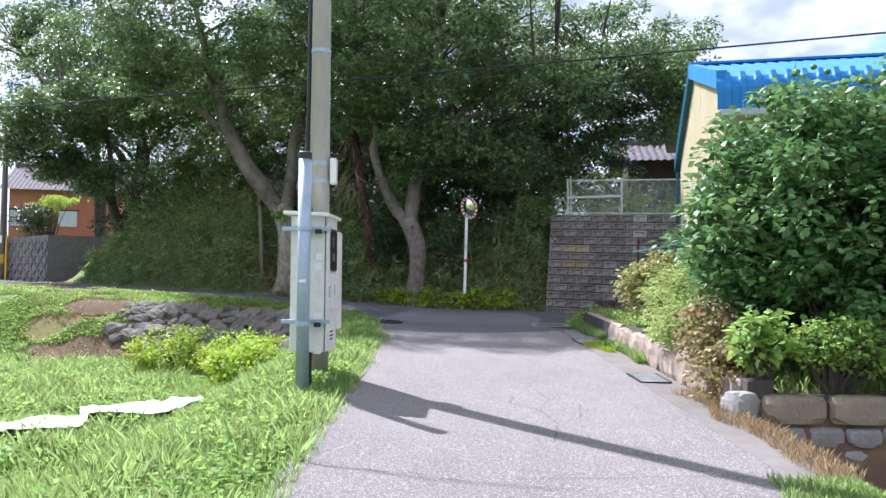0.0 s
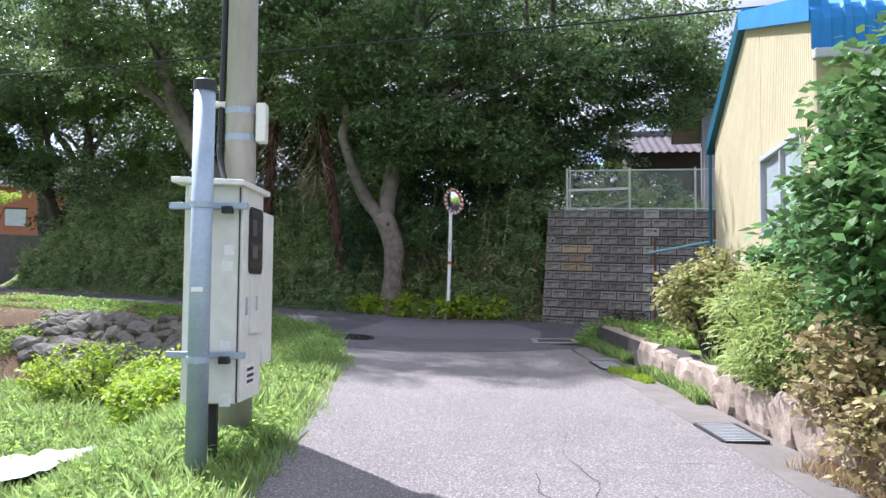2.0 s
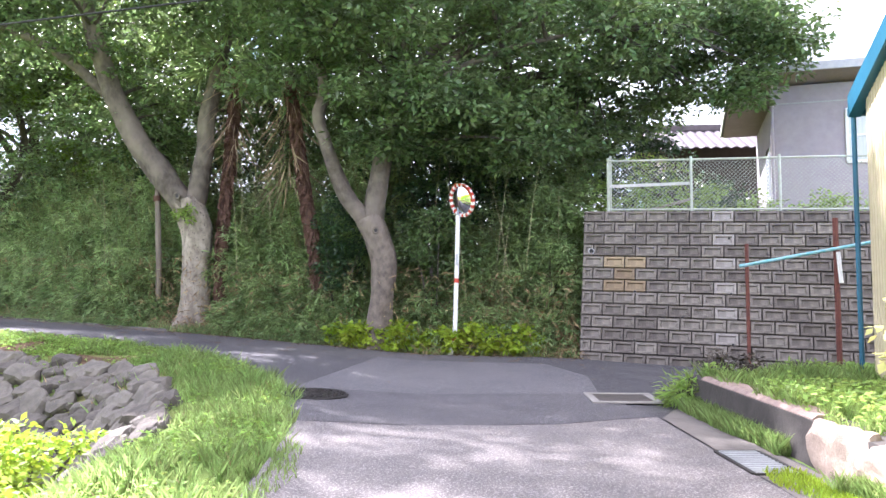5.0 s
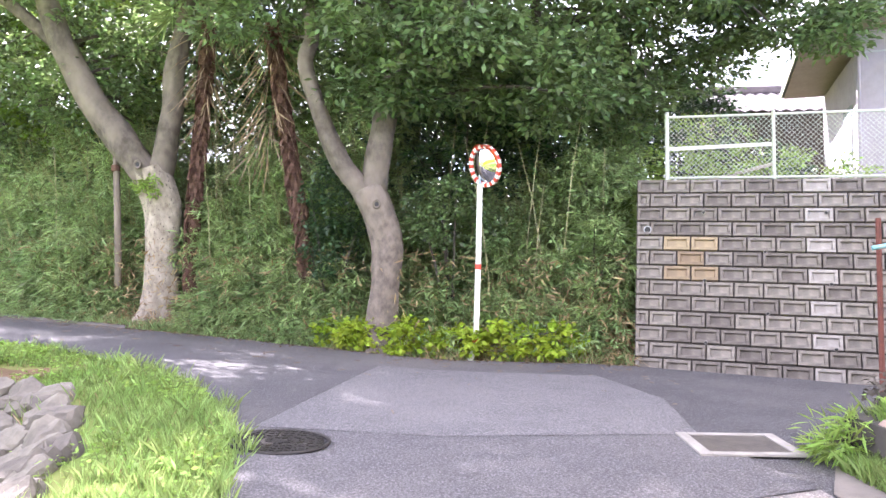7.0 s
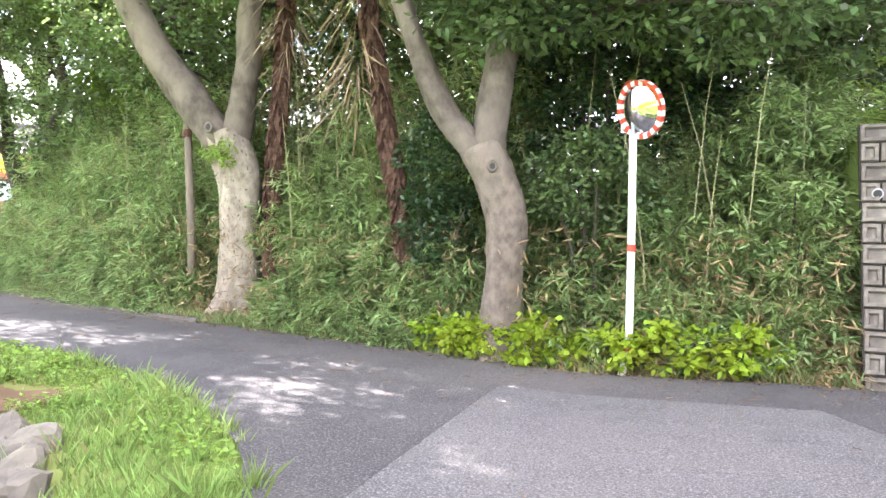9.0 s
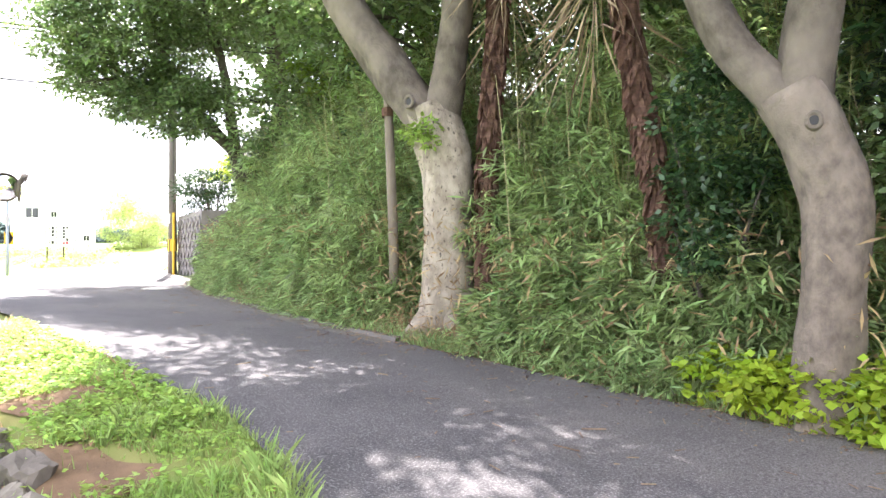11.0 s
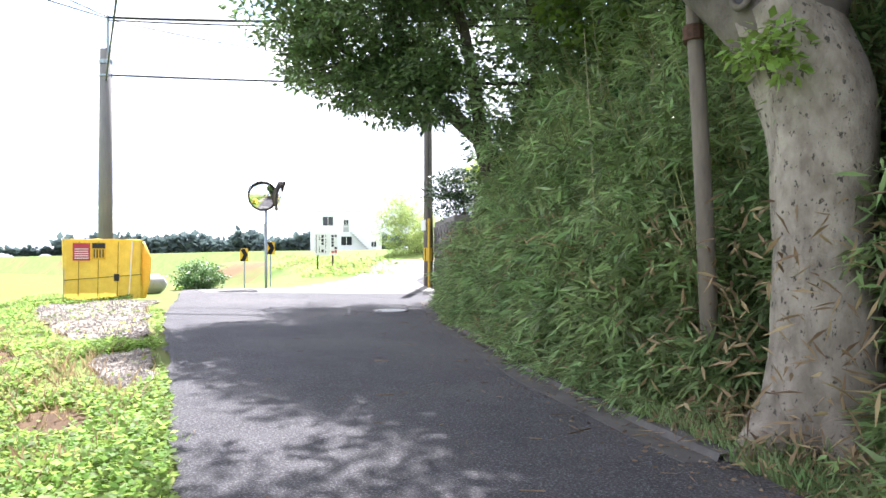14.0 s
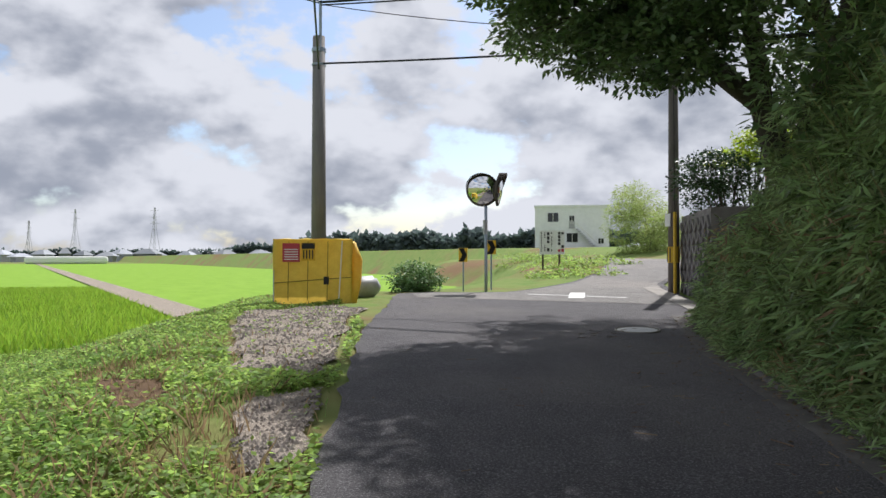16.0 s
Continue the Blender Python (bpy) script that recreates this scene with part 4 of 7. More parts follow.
tree("dark leaning evergreen tree overhanging the road", ([P(-13.3, 31.9, -0.2), (-13.5, 31.7, 3.6), (-13.8, 31.4, 5.0)], [0.28, 0.22, 0.18]),
     [([(-13.7, 31.4, 4.8), (-14.3, 30.7, 5.7), (-14.8, 30.2, 6.9), (-15.0, 29.7, 8.6)], [0.16, 0.14, 0.10, 0.04]),
      ([(-13.7, 31.4, 4.8), (-13.6, 30.8, 6.8), (-13.9, 30.2, 8.8)], [0.14, 0.11, 0.05]),
      ([(-13.4, 31.8, 4.2), (-12.4, 31.6, 6.4), (-12.5, 30.8, 8.5)], [0.15, 0.12, 0.06]),
      ([(-14.3, 30.7, 5.7), (-15.2, 29.9, 6.3), (-16.2, 29.0, 7.0)], [0.07, 0.05, 0.02])],
     [((-15.1, 29.5, 7.6), (1.7, 1.7, 1.6), 150), ((-14.7, 30.0, 6.1), (0.9, 1.0, 0.45), 30), ((-16.3, 28.9, 7.7), (1.3, 1.2, 1.1), 70), ((-13.4, 30.4, 8.6), (2.4, 2.0, 1.5), 130), ((-11.4, 30.2, 8.6), (2.4, 2.0, 1.8), 120), ((-14.5, 32.2, 11.2), (3.4, 2.0, 2.2), 150), ((-18.0, 33.6, 9.8), (2.8, 1.6, 2.0), 110), ((-15.0, 29.5, 5.8), (0.85, 0.7, 0.5), 36), ((-13.8, 29.6, 5.4), (0.8, 0.7, 0.42), 30), ((-13.0, 29.7, 5.8), (0.7, 0.6, 0.5), 24), ((-16.3, 29.2, 6.5), (0.9, 0.7, 0.5), 30)], bark=M_BARKD, leaf=0.14, per=70)
tree("tall evergreen tree rising behind the far wall", ([P(-17.2, 38.4, -0.2), (-17.4, 38.3, 6.0), (-17.8, 38.0, 10.0)], [0.32, 0.26, 0.18]),
     [([(-17.6, 38.1, 8.0), (-19.6, 37.4, 11.0), (-21, 37, 13)], [0.16, 0.12, 0.05]), ([(-17.6, 38.1, 8.5), (-15.8, 37.6, 12.0)], [0.15, 0.06])],
     [((-19.4, 36.8, 13.6), (4.2, 2.0, 2.2), 170), ((-16.0, 37.4, 10.6), (2.6, 1.6, 1.6), 80)], bark=M_BARKD)
tree("tall grey-barked tree behind the bamboo", ([P(-3.7, 27.6, -0.2), (-3.6, 27.6, 5.0), (-3.3, 27.5, 8.0)], [0.3, 0.26, 0.2]),
     [([(-3.4, 27.5, 7.0), (-1.8, 27.3, 9.0), (-0.5, 27, 10.5)], [0.16, 0.12, 0.05]), ([(-3.5, 27.5, 6.0), (-5.0, 28, 8.5)], [0.14, 0.06])],
     [((-2.4, 27.5, 10.2), (3.6, 2.6, 2.0), 190), ((-2.8, 27.8, 6.6), (2.6, 1.2, 1.2), 70)], bark=M_BARKD)
tree("spreading evergreen tree above the bank", ([P(2.2, 26.6, -0.2), (2.3, 26.6, 5.0), (2.6, 26.6, 6.4)], [0.28, 0.22, 0.18]),
     [([(2.4, 26.6, 5.6), (4.0, 26.2, 7.6), (6.4, 25.8, 8.8), (8.4, 25.4, 9.0)], [0.16, 0.13, 0.09, 0.03]), ([(2.5, 26.6, 6.0), (2.0, 26.3, 8.4), (1.6, 26, 10)], [0.15, 0.1, 0.05])],
     [((2.0, 26.2, 9.8), (3.4, 2.4, 1.9), 180), ((5.6, 25.8, 9.6), (2.8, 2.0, 1.6), 120), ((8.0, 25.4, 9.3), (1.5, 1.4, 1.2), 50), ((2.2, 26.4, 6.4), (2.6, 1.4, 1.2), 80), ((0.6, 25.4, 5.2), (1.6, 1.0, 1.0), 50), ((4.6, 25.4, 7.0), (1.8, 1.1, 1.3), 110), ((3.5, 24.8, 5.3), (1.1, 0.7, 0.8), 45), ((7.3, 23.4, 7.6), (1.3, 0.8, 0.8), 45)], bark=M_BARKD)
tree("light green tree behind the bamboo hedge", ([P(-10.8, 31.5, -0.2), (-10.7, 31.4, 5.0), (-10.4, 31.2, 7.0)], [0.26, 0.2, 0.16]),
     [([(-10.5, 31.2, 6.4), (-9, 30.6, 8.6), (-8, 30, 10)], [0.13, 0.1, 0.04])],
     [((-9.2, 30.2, 8.8), (3.0, 2.0, 2.2), 170), ((-8.4, 29.4, 5.6), (2.2, 1.0, 1.0), 50)], leaf_mat=M_LEAFB, bark=M_BARKD)


for x, y, bl in ((-8.5, 32.6, (((-8.5, 32.2, 8.2), (3.6, 1.8, 2.6), 130), ((-11.2, 33.0, 10.6), (3.4, 1.8, 2.4), 110), ((-6.6, 32.0, 12.0), (3.4, 1.8, 2.0), 100))),
                 (-1.0, 31.0, (((-1.2, 30.6, 8.0), (3.2, 1.6, 2.6), 130), ((0.4, 30.6, 11.2), (3.4, 1.6, 2.0), 100), ((3.0, 30.0, 8.6), (1.8, 1.2, 1.8), 60))),
                 (-15.2, 37.2, (((-15.6, 36.8, 7.6), (2.6, 1.6, 2.2), 90), ((-14.2, 36.6, 11.2), (3.0, 1.6, 2.4), 100), ((-18.0, 37.4, 11.0), (2.6, 1.4, 2.2), 90), ((-17.5, 37.0, 14.6), (3.6, 1.6, 2.4), 130), ((-12.5, 35.4, 6.4), (2.0, 1.2, 1.6), 60)))):
    tree("dense dark evergreen tree deep in the grove", ([P(x, y, -0.2), (x + 0.1, y, 5.0), (x + 0.3, y, 8.5)], [0.3, 0.25, 0.17]),
         [([(x + 0.2, y, 6.5), (x - 1.2, y - 0.2, 8.5), (x - 2.2, y - 0.2, 10.5)], [0.15, 0.11, 0.04]), ([(x + 0.2, y, 7.0), (x + 1.3, y - 0.2, 9.0), (x + 2.0, y - 0.2, 11.0)], [0.14, 0.1, 0.04])],
         list(bl), leaf=0.19, clump_r=0.62, per=60, bark=M_BARKD, twigs=50)


def palm(trunk, label):
    t = thing("fan_palm", label, "palm", trunk[0])
    inv = Matrix.Translation(-Vector(trunk[0]))
    sp = smooth_line(trunk, 8)
    bm = btube(sp, [0.095 + 0.02 * math.sin(i * 1.9) for i in range(len(sp))], 10, 0.5)
    bmesh.ops.transform(bm, matrix=inv, verts=bm.verts[:])
    part("trunk", bm, M_PALM, t, "shaggy brown fibrous trunk")
    # ragged fibre scales
    pos, dr = [], []
    for i in range(0, 1400):
        k = rng.uniform(0.02, 0.98) * (len(sp) - 1)
        p = sp[int(k)].lerp(sp[min(int(k) + 1, len(sp) - 1)], k % 1)
        a = rng.uniform(0, 6.283)
        o = np.array([math.cos(a), math.sin(a), 0])
        pos.append(np.array(p) + o * 0.09)
        dr.append(o * 0.35 + np.array([0, 0, -1.0]))
    v, f = leaf_quads(np.array(pos), 0.20, 0.07, np.array(dr), 0, 1)
    ob = np_mesh("fibre", v - np.array(trunk[0]), f, M_PALM)
    ob.parent = t
    top = np.array(trunk[-1])
    # hanging dry fronds under the head
    n = 150
    h = rng.uniform(-2.2, 0.2, n)
    a = rng.uniform(0, 6.283, n)
    pos = top + np.stack([np.cos(a) * 0.1, np.sin(a) * 0.1, h], 1)
    v, f = leaf_quads(pos, 1.0, 0.022, np.stack([np.cos(a) * 0.6, np.sin(a) * 0.6, -rng.uniform(0.2, 1.2, n)], 1), 0, 1)
    ob = np_mesh("dry_fronds", v - np.array(trunk[0]), f, M_DEAD)
    ob.parent = t
    ob["label"] = "dry brown hanging fronds"
    a = np.repeat(rng.uniform(0, 6.283, 22), 26)
    e = np.repeat(rng.uniform(-0.5, 0.9, 22), 26)
    hub = top + np.stack([np.cos(a) * np.cos(e), np.sin(a) * np.cos(e), np.sin(e)], 1) * 0.7
    d = np.stack([np.cos(a), np.sin(a), np.sin(e)], 1) + rng.normal(size=(len(a), 3)) * 0.55
    v, f = leaf_quads(hub, 0.75, 0.04, d, 0.15, 1)
    ob = np_mesh("fronds", v - np.array(trunk[0]), f, M_BAMBOO)
    ob.parent = t


palm([P(-4.6, 25.35, -0.2), (-4.6, 25.4, 3.4), (-4.5, 25.5, 5.2), (-4.4, 25.5, 7.4)], "slender palm with shaggy fibrous trunk beside pale tree")
palm([P(-2.15, 24.1, -0.2), (-2.25, 24.1, 2.6), (-2.55, 24.1, 4.4), (-2.9, 24.1, 6.6)], "slender leaning palm with hanging dry fronds")


def stake():
    s = thing("wooden_prop", "weathered round timber prop leaning beside the pale tree", "stake", P(-6.1, 25.75, -0.1))
    part("tie", btube([(-0.14, 0.02, 3.0), (-0.15, 0.03, 3.12)], 0.085, 10), M_PALM, s, "brown rope tie")
    part("pole", btube([(0, 0, 0), (-0.05, 0, 1.6), (-0.18, 0.05, 3.9)], [0.075, 0.07, 0.06], 10, 0.3), M_WOODST, s, "", True)


stake()


# bamboo hedge along the hill side of the road
NX = np.array([-17.2, -16.5, -12.6, -8.1, -5.4, -3.2, -1, 0.6, 2.9])
NY = np.array([33.4, 32.6, 29.3, 26.2, 24.8, 23.85, 22.9, 22.45, 21.95])
SEGL = np.concatenate([[0], np.cumsum(np.hypot(np.diff(NX), np.diff(NY)))])


def along_edge(s, d):
    """Point s metres along the hill's edge of the road and d metres behind it"""
    x, y = np.interp(s, SEGL, NX), np.interp(s, SEGL, NY)
    tx, ty = np.interp(s + 0.5, SEGL, NX) - np.interp(s - 0.5, SEGL, NX), np.interp(s + 0.5, SEGL, NY) - np.interp(s - 0.5, SEGL, NY)
    L = np.hypot(tx, ty)
    return x - ty / L * d, y + tx / L * d


def bamboo_bank(name, s0, s1, d0, d1, n, h0, h1, label, leaf=0.21, sprays=13, mat_leaf=M_BAMBOO, rise=1.0, low=0.05):
    """Leafy canes rooted on the bank; fans of drooping leaves from foot to tip"""
    s, d = rng.uniform(s0, s1, n), d0 + (d1 - d0) * rng.uniform(0, 1, n) ** 1.25
    # canes gather in plumes
    ps, pd = (np.floor(s / 0.42) + 0.5 + 0.3 * np.sin(np.floor(d / 0.5) * 2.7)) * 0.42, (np.floor(d / 0.5) + 0.5) * 0.5
    s, d = s + (ps - s) * 0.5, np.clip(d + (pd - d) * 0.5, d0, d1)
    x, y = along_edge(s, d)
    for bx, by, br in ((-5.35, 25.3, 0.7), (-5.3, 24.85, 0.55), (-0.88, 22.95, 0.45), (-6.1, 25.5, 0.3), (-4.6, 25.0, 0.22)):
        ok = np.hypot(x - bx, y - by) > br
        s, d, x, y = s[ok], d[ok], x[ok], y[ok]
    n = len(x)
    z = ground_z(x, y)
    lump = 0.5 + 0.5 * np.sin(s * 2.6 + 1.7 * np.sin(d * 2.3)) * np.sin(s * 1.1 + d * 3.0)
    h = np.interp(d, [d0, d0 + rise, d1], [h0, h0 + 0.8 * (h1 - h0), h1]) * rng.uniform(0.75, 1.08, n) * (0.78 + 0.3 * lump + 0.14 * np.sin(np.floor(s / 0.42) * 9.1 + np.floor(d / 0.5) * 4.7))
    # lower growth before the trunks, the palms and the prop
    for bx, by, br, top in ((-5.3, 24.8, 1.0, 0.3), (-6.0, 25.35, 0.8, 0.45), (-4.5, 24.9, 0.5, 0.5), (-4.3, 24.55, 0.45, 0.45), (-2.2, 23.75, 0.5, 0.75), (-0.88, 22.75, 0.6, 0.4)):
        h = np.where(np.hypot(x - bx, y - by) < br, np.minimum(h, top), h)
    ox, oy = along_edge(s, d - 0.4)
    out = np.stack([ox - x, oy - y], 1) / 0.4
    lean = rng.normal(size=(n, 2)) * 0.09 + out * 0.15
    org = np.array([float(x[0]), float(y[0]), float(z[0])])
    b = thing(name, label, "bamboo", tuple(org), kind="stuff")
    per = 9
    k = low + (1 - low) * rng.uniform(0, 1, (n, sprays)) ** 0.85
    tip = np.stack([x[:, None] + lean[:, :1] * h[:, None] * k ** 2, y[:, None] + lean[:, 1:] * h[:, None] * k ** 2, z[:, None] + h[:, None] * k * (1 - 0.08 * k)], 2).reshape(-1, 3)
    side = rng.normal(size=(n * sprays, 3)) * np.array([0.6, 0.6, 0.3]) + np.repeat(np.concatenate([out, np.zeros((n, 1))], 1) * 0.75, sprays, 0)
    side = unit(side)
    tip = tip + side * rng.uniform(0.08, 0.34, (len(tip), 1))
    pos = np.repeat(tip, per, 0) + rng.normal(size=(len(tip) * per, 3)) * 0.035
    dirs = np.repeat(side, per, 0) * 0.7 + rng.normal(size=(len(pos), 3)) * 0.8
    v, f = leaf_quads(pos, leaf * np.repeat(rng.uniform(0.75, 1.2, (len(tip), 1)), per, 0), leaf * 0.145, dirs, 0.38, 0.7)
    ob = np_mesh("leaves", v - org, f, mat_leaf)
    ob.parent = b
    bm = bmesh.new()
    for i in range(0, n):
        p = [(x[i] + lean[i, 0] * h[i] * t * t - org[0], y[i] + lean[i, 1] * h[i] * t * t - org[1], z[i] + h[i] * t - org[2]) for t in (0, 0.4, 0.75, 1.0)]
        tube(bm, p, [0.011, 0.010, 0.008, 0.003], 4, False)
    part("culms", bm, M_CULM, b, "thin yellowish canes")


LE = float(SEGL[-1])


# leaf-litter sheet coloured extra dark, so gaps between the canes read as shade
def bank_soil():
    bm = bmesh.new()
    rows = []
    for s in np.arange(2.4, LE, 0.3):
        d = np.array([0.12, 0.35, 0.7, 1.1, 1.6, 2.2, 3.0, 4.0])
        x, y = along_edge(np.full(len(d), s), d)
        z = rough_z(x, y) + 0.035
        rows.append([bm.verts.new((float(a), float(b), float(c))) for a, b, c in zip(x, y, z)])
    for a, b in zip(rows, rows[1:]):
        for k in range(len(a) - 1):
            bm.faces.new((a[k], b[k], b[k + 1], a[k + 1]))
    bmesh.ops.recalc_face_normals(bm, faces=bm.faces[:])
    if sum(f.normal.z for f in bm.faces) < 0:
        bmesh.ops.reverse_faces(bm, faces=bm.faces[:])
    tagged(link_bm("bank_soil", bm, mat("darkened_litter_soil", (0.085, 0.062, 0.042), (0.05, 0.038, 0.027), 0.97, 7, 1.0, 30, spec=0.1), True), "leaf-littered soil of the bank, darkened to deepen the hedge gaps", "soil", kind="structure")


bank_soil()
bamboo_bank("bamboo_hedge", 3.5, 6.8, 0.4, 2.6, 560, 0.8, 2.2, "dense green bamboo hedge on the roadside bank", sprays=11)
bamboo_bank("bamboo_hedge", 6.2, 14.3, 0.42, 2.8, 1500, 1.0, 3.2, "tall dense bamboo hedge beside the pale tree", sprays=11)
bamboo_bank("bamboo_hedge", 15.2, 19.0, 0.45, 3.0, 640, 0.6, 2.9, "tall bamboo and dwarf bamboo behind the trees", sprays=11)
bamboo_bank("dwarf_bamboo", 14.0, LE - 0.1, 0.4, 2.8, 800, 0.4, 1.7, "low dwarf bamboo covering the bank below the wall", sprays=10, leaf=0.2)
bamboo_bank("dwarf_bamboo", 3.0, 18.4, 0.22, 0.6, 420, 0.12, 0.45, "low leafy growth hanging over the road edge", sprays=5, leaf=0.15, rise=0.3)


def leafy(name, label, category, blobs, leaf, clump_r, per, leaf_mat, stems=8, foot=None, wide=0.5, kind=""):
    """A shrub: stems from its foot and a crown of leaf clumps"""
    c0 = blobs[0][0]
    foot = foot or P(c0[0], c0[1])
    t = thing(name, label, category, foot, kind=kind)
    v, f, cc = crown_leaves(blobs, leaf, clump_r, per)
    if wide != 0.5:
        k = v.reshape(-1, 4, 3)
        mid = (k[:, 1] + k[:, 3]) / 2
        k[:, 1], k[:, 3] = mid + (k[:, 1] - mid) * wide * 2, mid + (k[:, 3] - mid) * wide * 2
        v = k.reshape(-1, 3)
    ob = np_mesh("foliage", v - np.array(foot), f, leaf_mat)
    ob.parent = t
    bm = bmesh.new()
    for i in rng.choice(len(cc), min(stems, len(cc)), replace=False):
        c = Vector(cc[i]) - Vector(foot)
        tube(bm, smooth_line([(c.x * 0.1, c.y * 0.1, -0.05), (c.x * 0.5, c.y * 0.5, c.z * 0.6), tuple(c)], 3), [0.03, 0.028, 0.024, 0.02, 0.016, 0.012, 0.006], 5, False)
    part("stemwork", bm, M_BARKD, t)
    return t


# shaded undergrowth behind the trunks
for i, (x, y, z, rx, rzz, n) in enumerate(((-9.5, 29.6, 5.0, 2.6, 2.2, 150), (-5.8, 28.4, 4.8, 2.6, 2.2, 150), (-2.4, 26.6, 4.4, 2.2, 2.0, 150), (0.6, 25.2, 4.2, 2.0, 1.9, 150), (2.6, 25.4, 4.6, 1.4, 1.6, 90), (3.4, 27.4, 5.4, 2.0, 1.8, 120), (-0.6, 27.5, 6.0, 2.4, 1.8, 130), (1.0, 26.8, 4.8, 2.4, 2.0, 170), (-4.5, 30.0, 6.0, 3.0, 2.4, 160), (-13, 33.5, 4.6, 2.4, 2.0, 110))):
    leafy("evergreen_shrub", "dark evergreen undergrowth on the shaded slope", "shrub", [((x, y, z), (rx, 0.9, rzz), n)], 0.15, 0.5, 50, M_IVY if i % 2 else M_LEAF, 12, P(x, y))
leafy("ivy_shrub", "dark glossy shrub between the palm and the forked tree", "shrub", [((-1.75, 23.7, 3.0), (0.55, 0.4, 1.1), 60)], 0.09, 0.25, 60, M_IVY, 6, P(-1.75, 23.8))
leafy("ivy_shrub", "leafy climber round the forked trunk", "climber", [((0.35, 23.4, 2.9), (0.8, 0.5, 1.0), 60)], 0.10, 0.28, 60, M_LEAF, 6, P(0.3, 23.5))
leafy("tree_sprout", "leafy shoots growing from the pale trunk", "shoots", [((-5.35, 25.15, 3.75), (0.3, 0.2, 0.18), 9)], 0.10, 0.18, 40, M_WEED, 3, (-5.4, 25.3, 3.6))
# bright low leaves at the road's edge below the mirror
for x0, x1, label in ((-1.8, -0.1, "lime-green leafy weeds at the foot of the forked tree"), (0.0, 2.3, "lime-green leafy weeds at the road edge below the mirror")):
    bl = []
    for i in range(10):
        x = x0 + (x1 - x0) * (i + 0.5) / 10
        y = float(np.interp(x, NX, NY)) + 0.22 + 0.15 * math.sin(i * 2.4)
        bl.append(((x, y, gz(x, y) + 0.26 + 0.06 * math.sin(i * 3.3)), (0.18, 0.2, 0.27 + 0.05 * math.sin(i * 1.9)), 13))
    leafy("leafy_weed", label, "weeds", bl, 0.10, 0.15, 30, M_LIME, 14, None, 0.75, kind="stuff")
# dry grass drooping beside the wall
s_, d_ = rng.uniform(LE - 3.2, LE + 0.1, 9000), rng.uniform(0.1, 1.3, 9000)
x_, y_ = along_edge(s_, d_)
v_, f_ = leaf_quads(np.stack([x_, y_, ground_z(x_, y_) + rng.uniform(0, 0.7, 9000) * d_ + 0.05], 1), 0.34, 0.016, None, 0.5, 0.5)
tagged(np_mesh("dry_grass", v_, f_, M_DRYG), "dry straw-coloured grass on the bank by the wall", "grass", kind="stuff")
s_, d_ = rng.uniform(5.5, LE, 5000), rng.uniform(0.02, 0.5, 5000)
x_, y_ = along_edge(s_, d_)
v_, f_ = leaf_quads(np.stack([x_, y_, ground_z(x_, y_) + rng.uniform(0, 0.2, 5000)], 1), 0.22, 0.014, None, 0.25, 0.6)
tagged(np_mesh("dry_grass", v_, f_, M_DRYG), "dry grass and stalks at the foot of the bank", "grass", kind="stuff")
bamboo_bank("dwarf_bamboo", LE - 1.9, LE, 1.2, 3.0, 150, 1.0, 1.7, "tall dwarf bamboo beside the retaining wall", sprays=10, leaf=0.2)
s_, d_ = rng.uniform(2.6, LE, 16000), np.abs(rng.normal(0.12, 0.2, 16000)) + 0.02
x_, y_ = along_edge(s_, d_)
v_, f_ = blades(np.stack([x_, y_, ground_z(x_, y_)], 1), 0.16, 0.016)
tagged(np_mesh("grass", v_, f_, M_BAMBOO), "green grass fringe at the foot of the hedge", "grass", kind="stuff")
leafy("bank_shrub", "pale green leafy growth against the wall end", "shrub", [((2.75, 23.0, 2.2), (0.5, 0.5, 0.9), 70), ((2.7, 23.6, 3.4), (0.8, 0.5, 0.9), 80), ((3.0, 24.2, 4.0), (0.8, 0.5, 0.7), 50)], 0.16, 0.25, 44, M_BAMBOO, 14, P(2.6, 23.2), 0.2)


# bare pale canes and dry sprays showing in the hedge
def canes(n):
    b = thing("bamboo_canes", "pale bare bamboo canes standing in the hedge", "bamboo", P(-8, 27), kind="stuff")
    o = Vector(P(-8, 27))
    bm = bmesh.new()
    r = random.Random(17)
    for i in range(n):
        s, d = r.uniform(7.5, LE - 0.2), r.uniform(0.5, 1.6)
        x, y = along_edge(np.array([s]), np.array([d]))
        x, y = float(x[0]), float(y[0])
        if min(math.hypot(x + 5.35, y - 25.0), math.hypot(x + 0.85, y - 22.6)) < 0.8:
            continue
        z, h = gz(x, y), r.uniform(1.8, 4.0)
        dx, dy = r.gauss(0, 0.12), r.gauss(-0.08, 0.08)
        tube(bm, [Vector((x + dx * t * t * h * 0.5, y + dy * t * t * h * 0.5, z + h * t)) - o for t in (0, 0.35, 0.7, 1)], [0.009, 0.008, 0.006, 0.003], 5, False)
    part("canework", bm, mat("pale_cane", (0.36, 0.34, 0.19), (0.26, 0.24, 0.13), 0.5, 5, island=0.25), b)


canes(34)
s_, d_ = rng.uniform(3.4, LE, 5200), rng.uniform(0.05, 0.6, 5200)
x_, y_ = along_edge(s_, d_)
v_, f_ = leaf_quads(np.stack([x_, y_, ground_z(x_, y_) + 0.05 + rng.uniform(0, 1, 5200) ** 2.2 * 1.6], 1), 0.2, 0.026, None, 0.5, 0.5)
tagged(np_mesh("dry_bamboo_leaves", v_, f_, M_DRYG), "dry straw-coloured bamboo leaves hanging in the hedge", "leaves", kind="stuff")


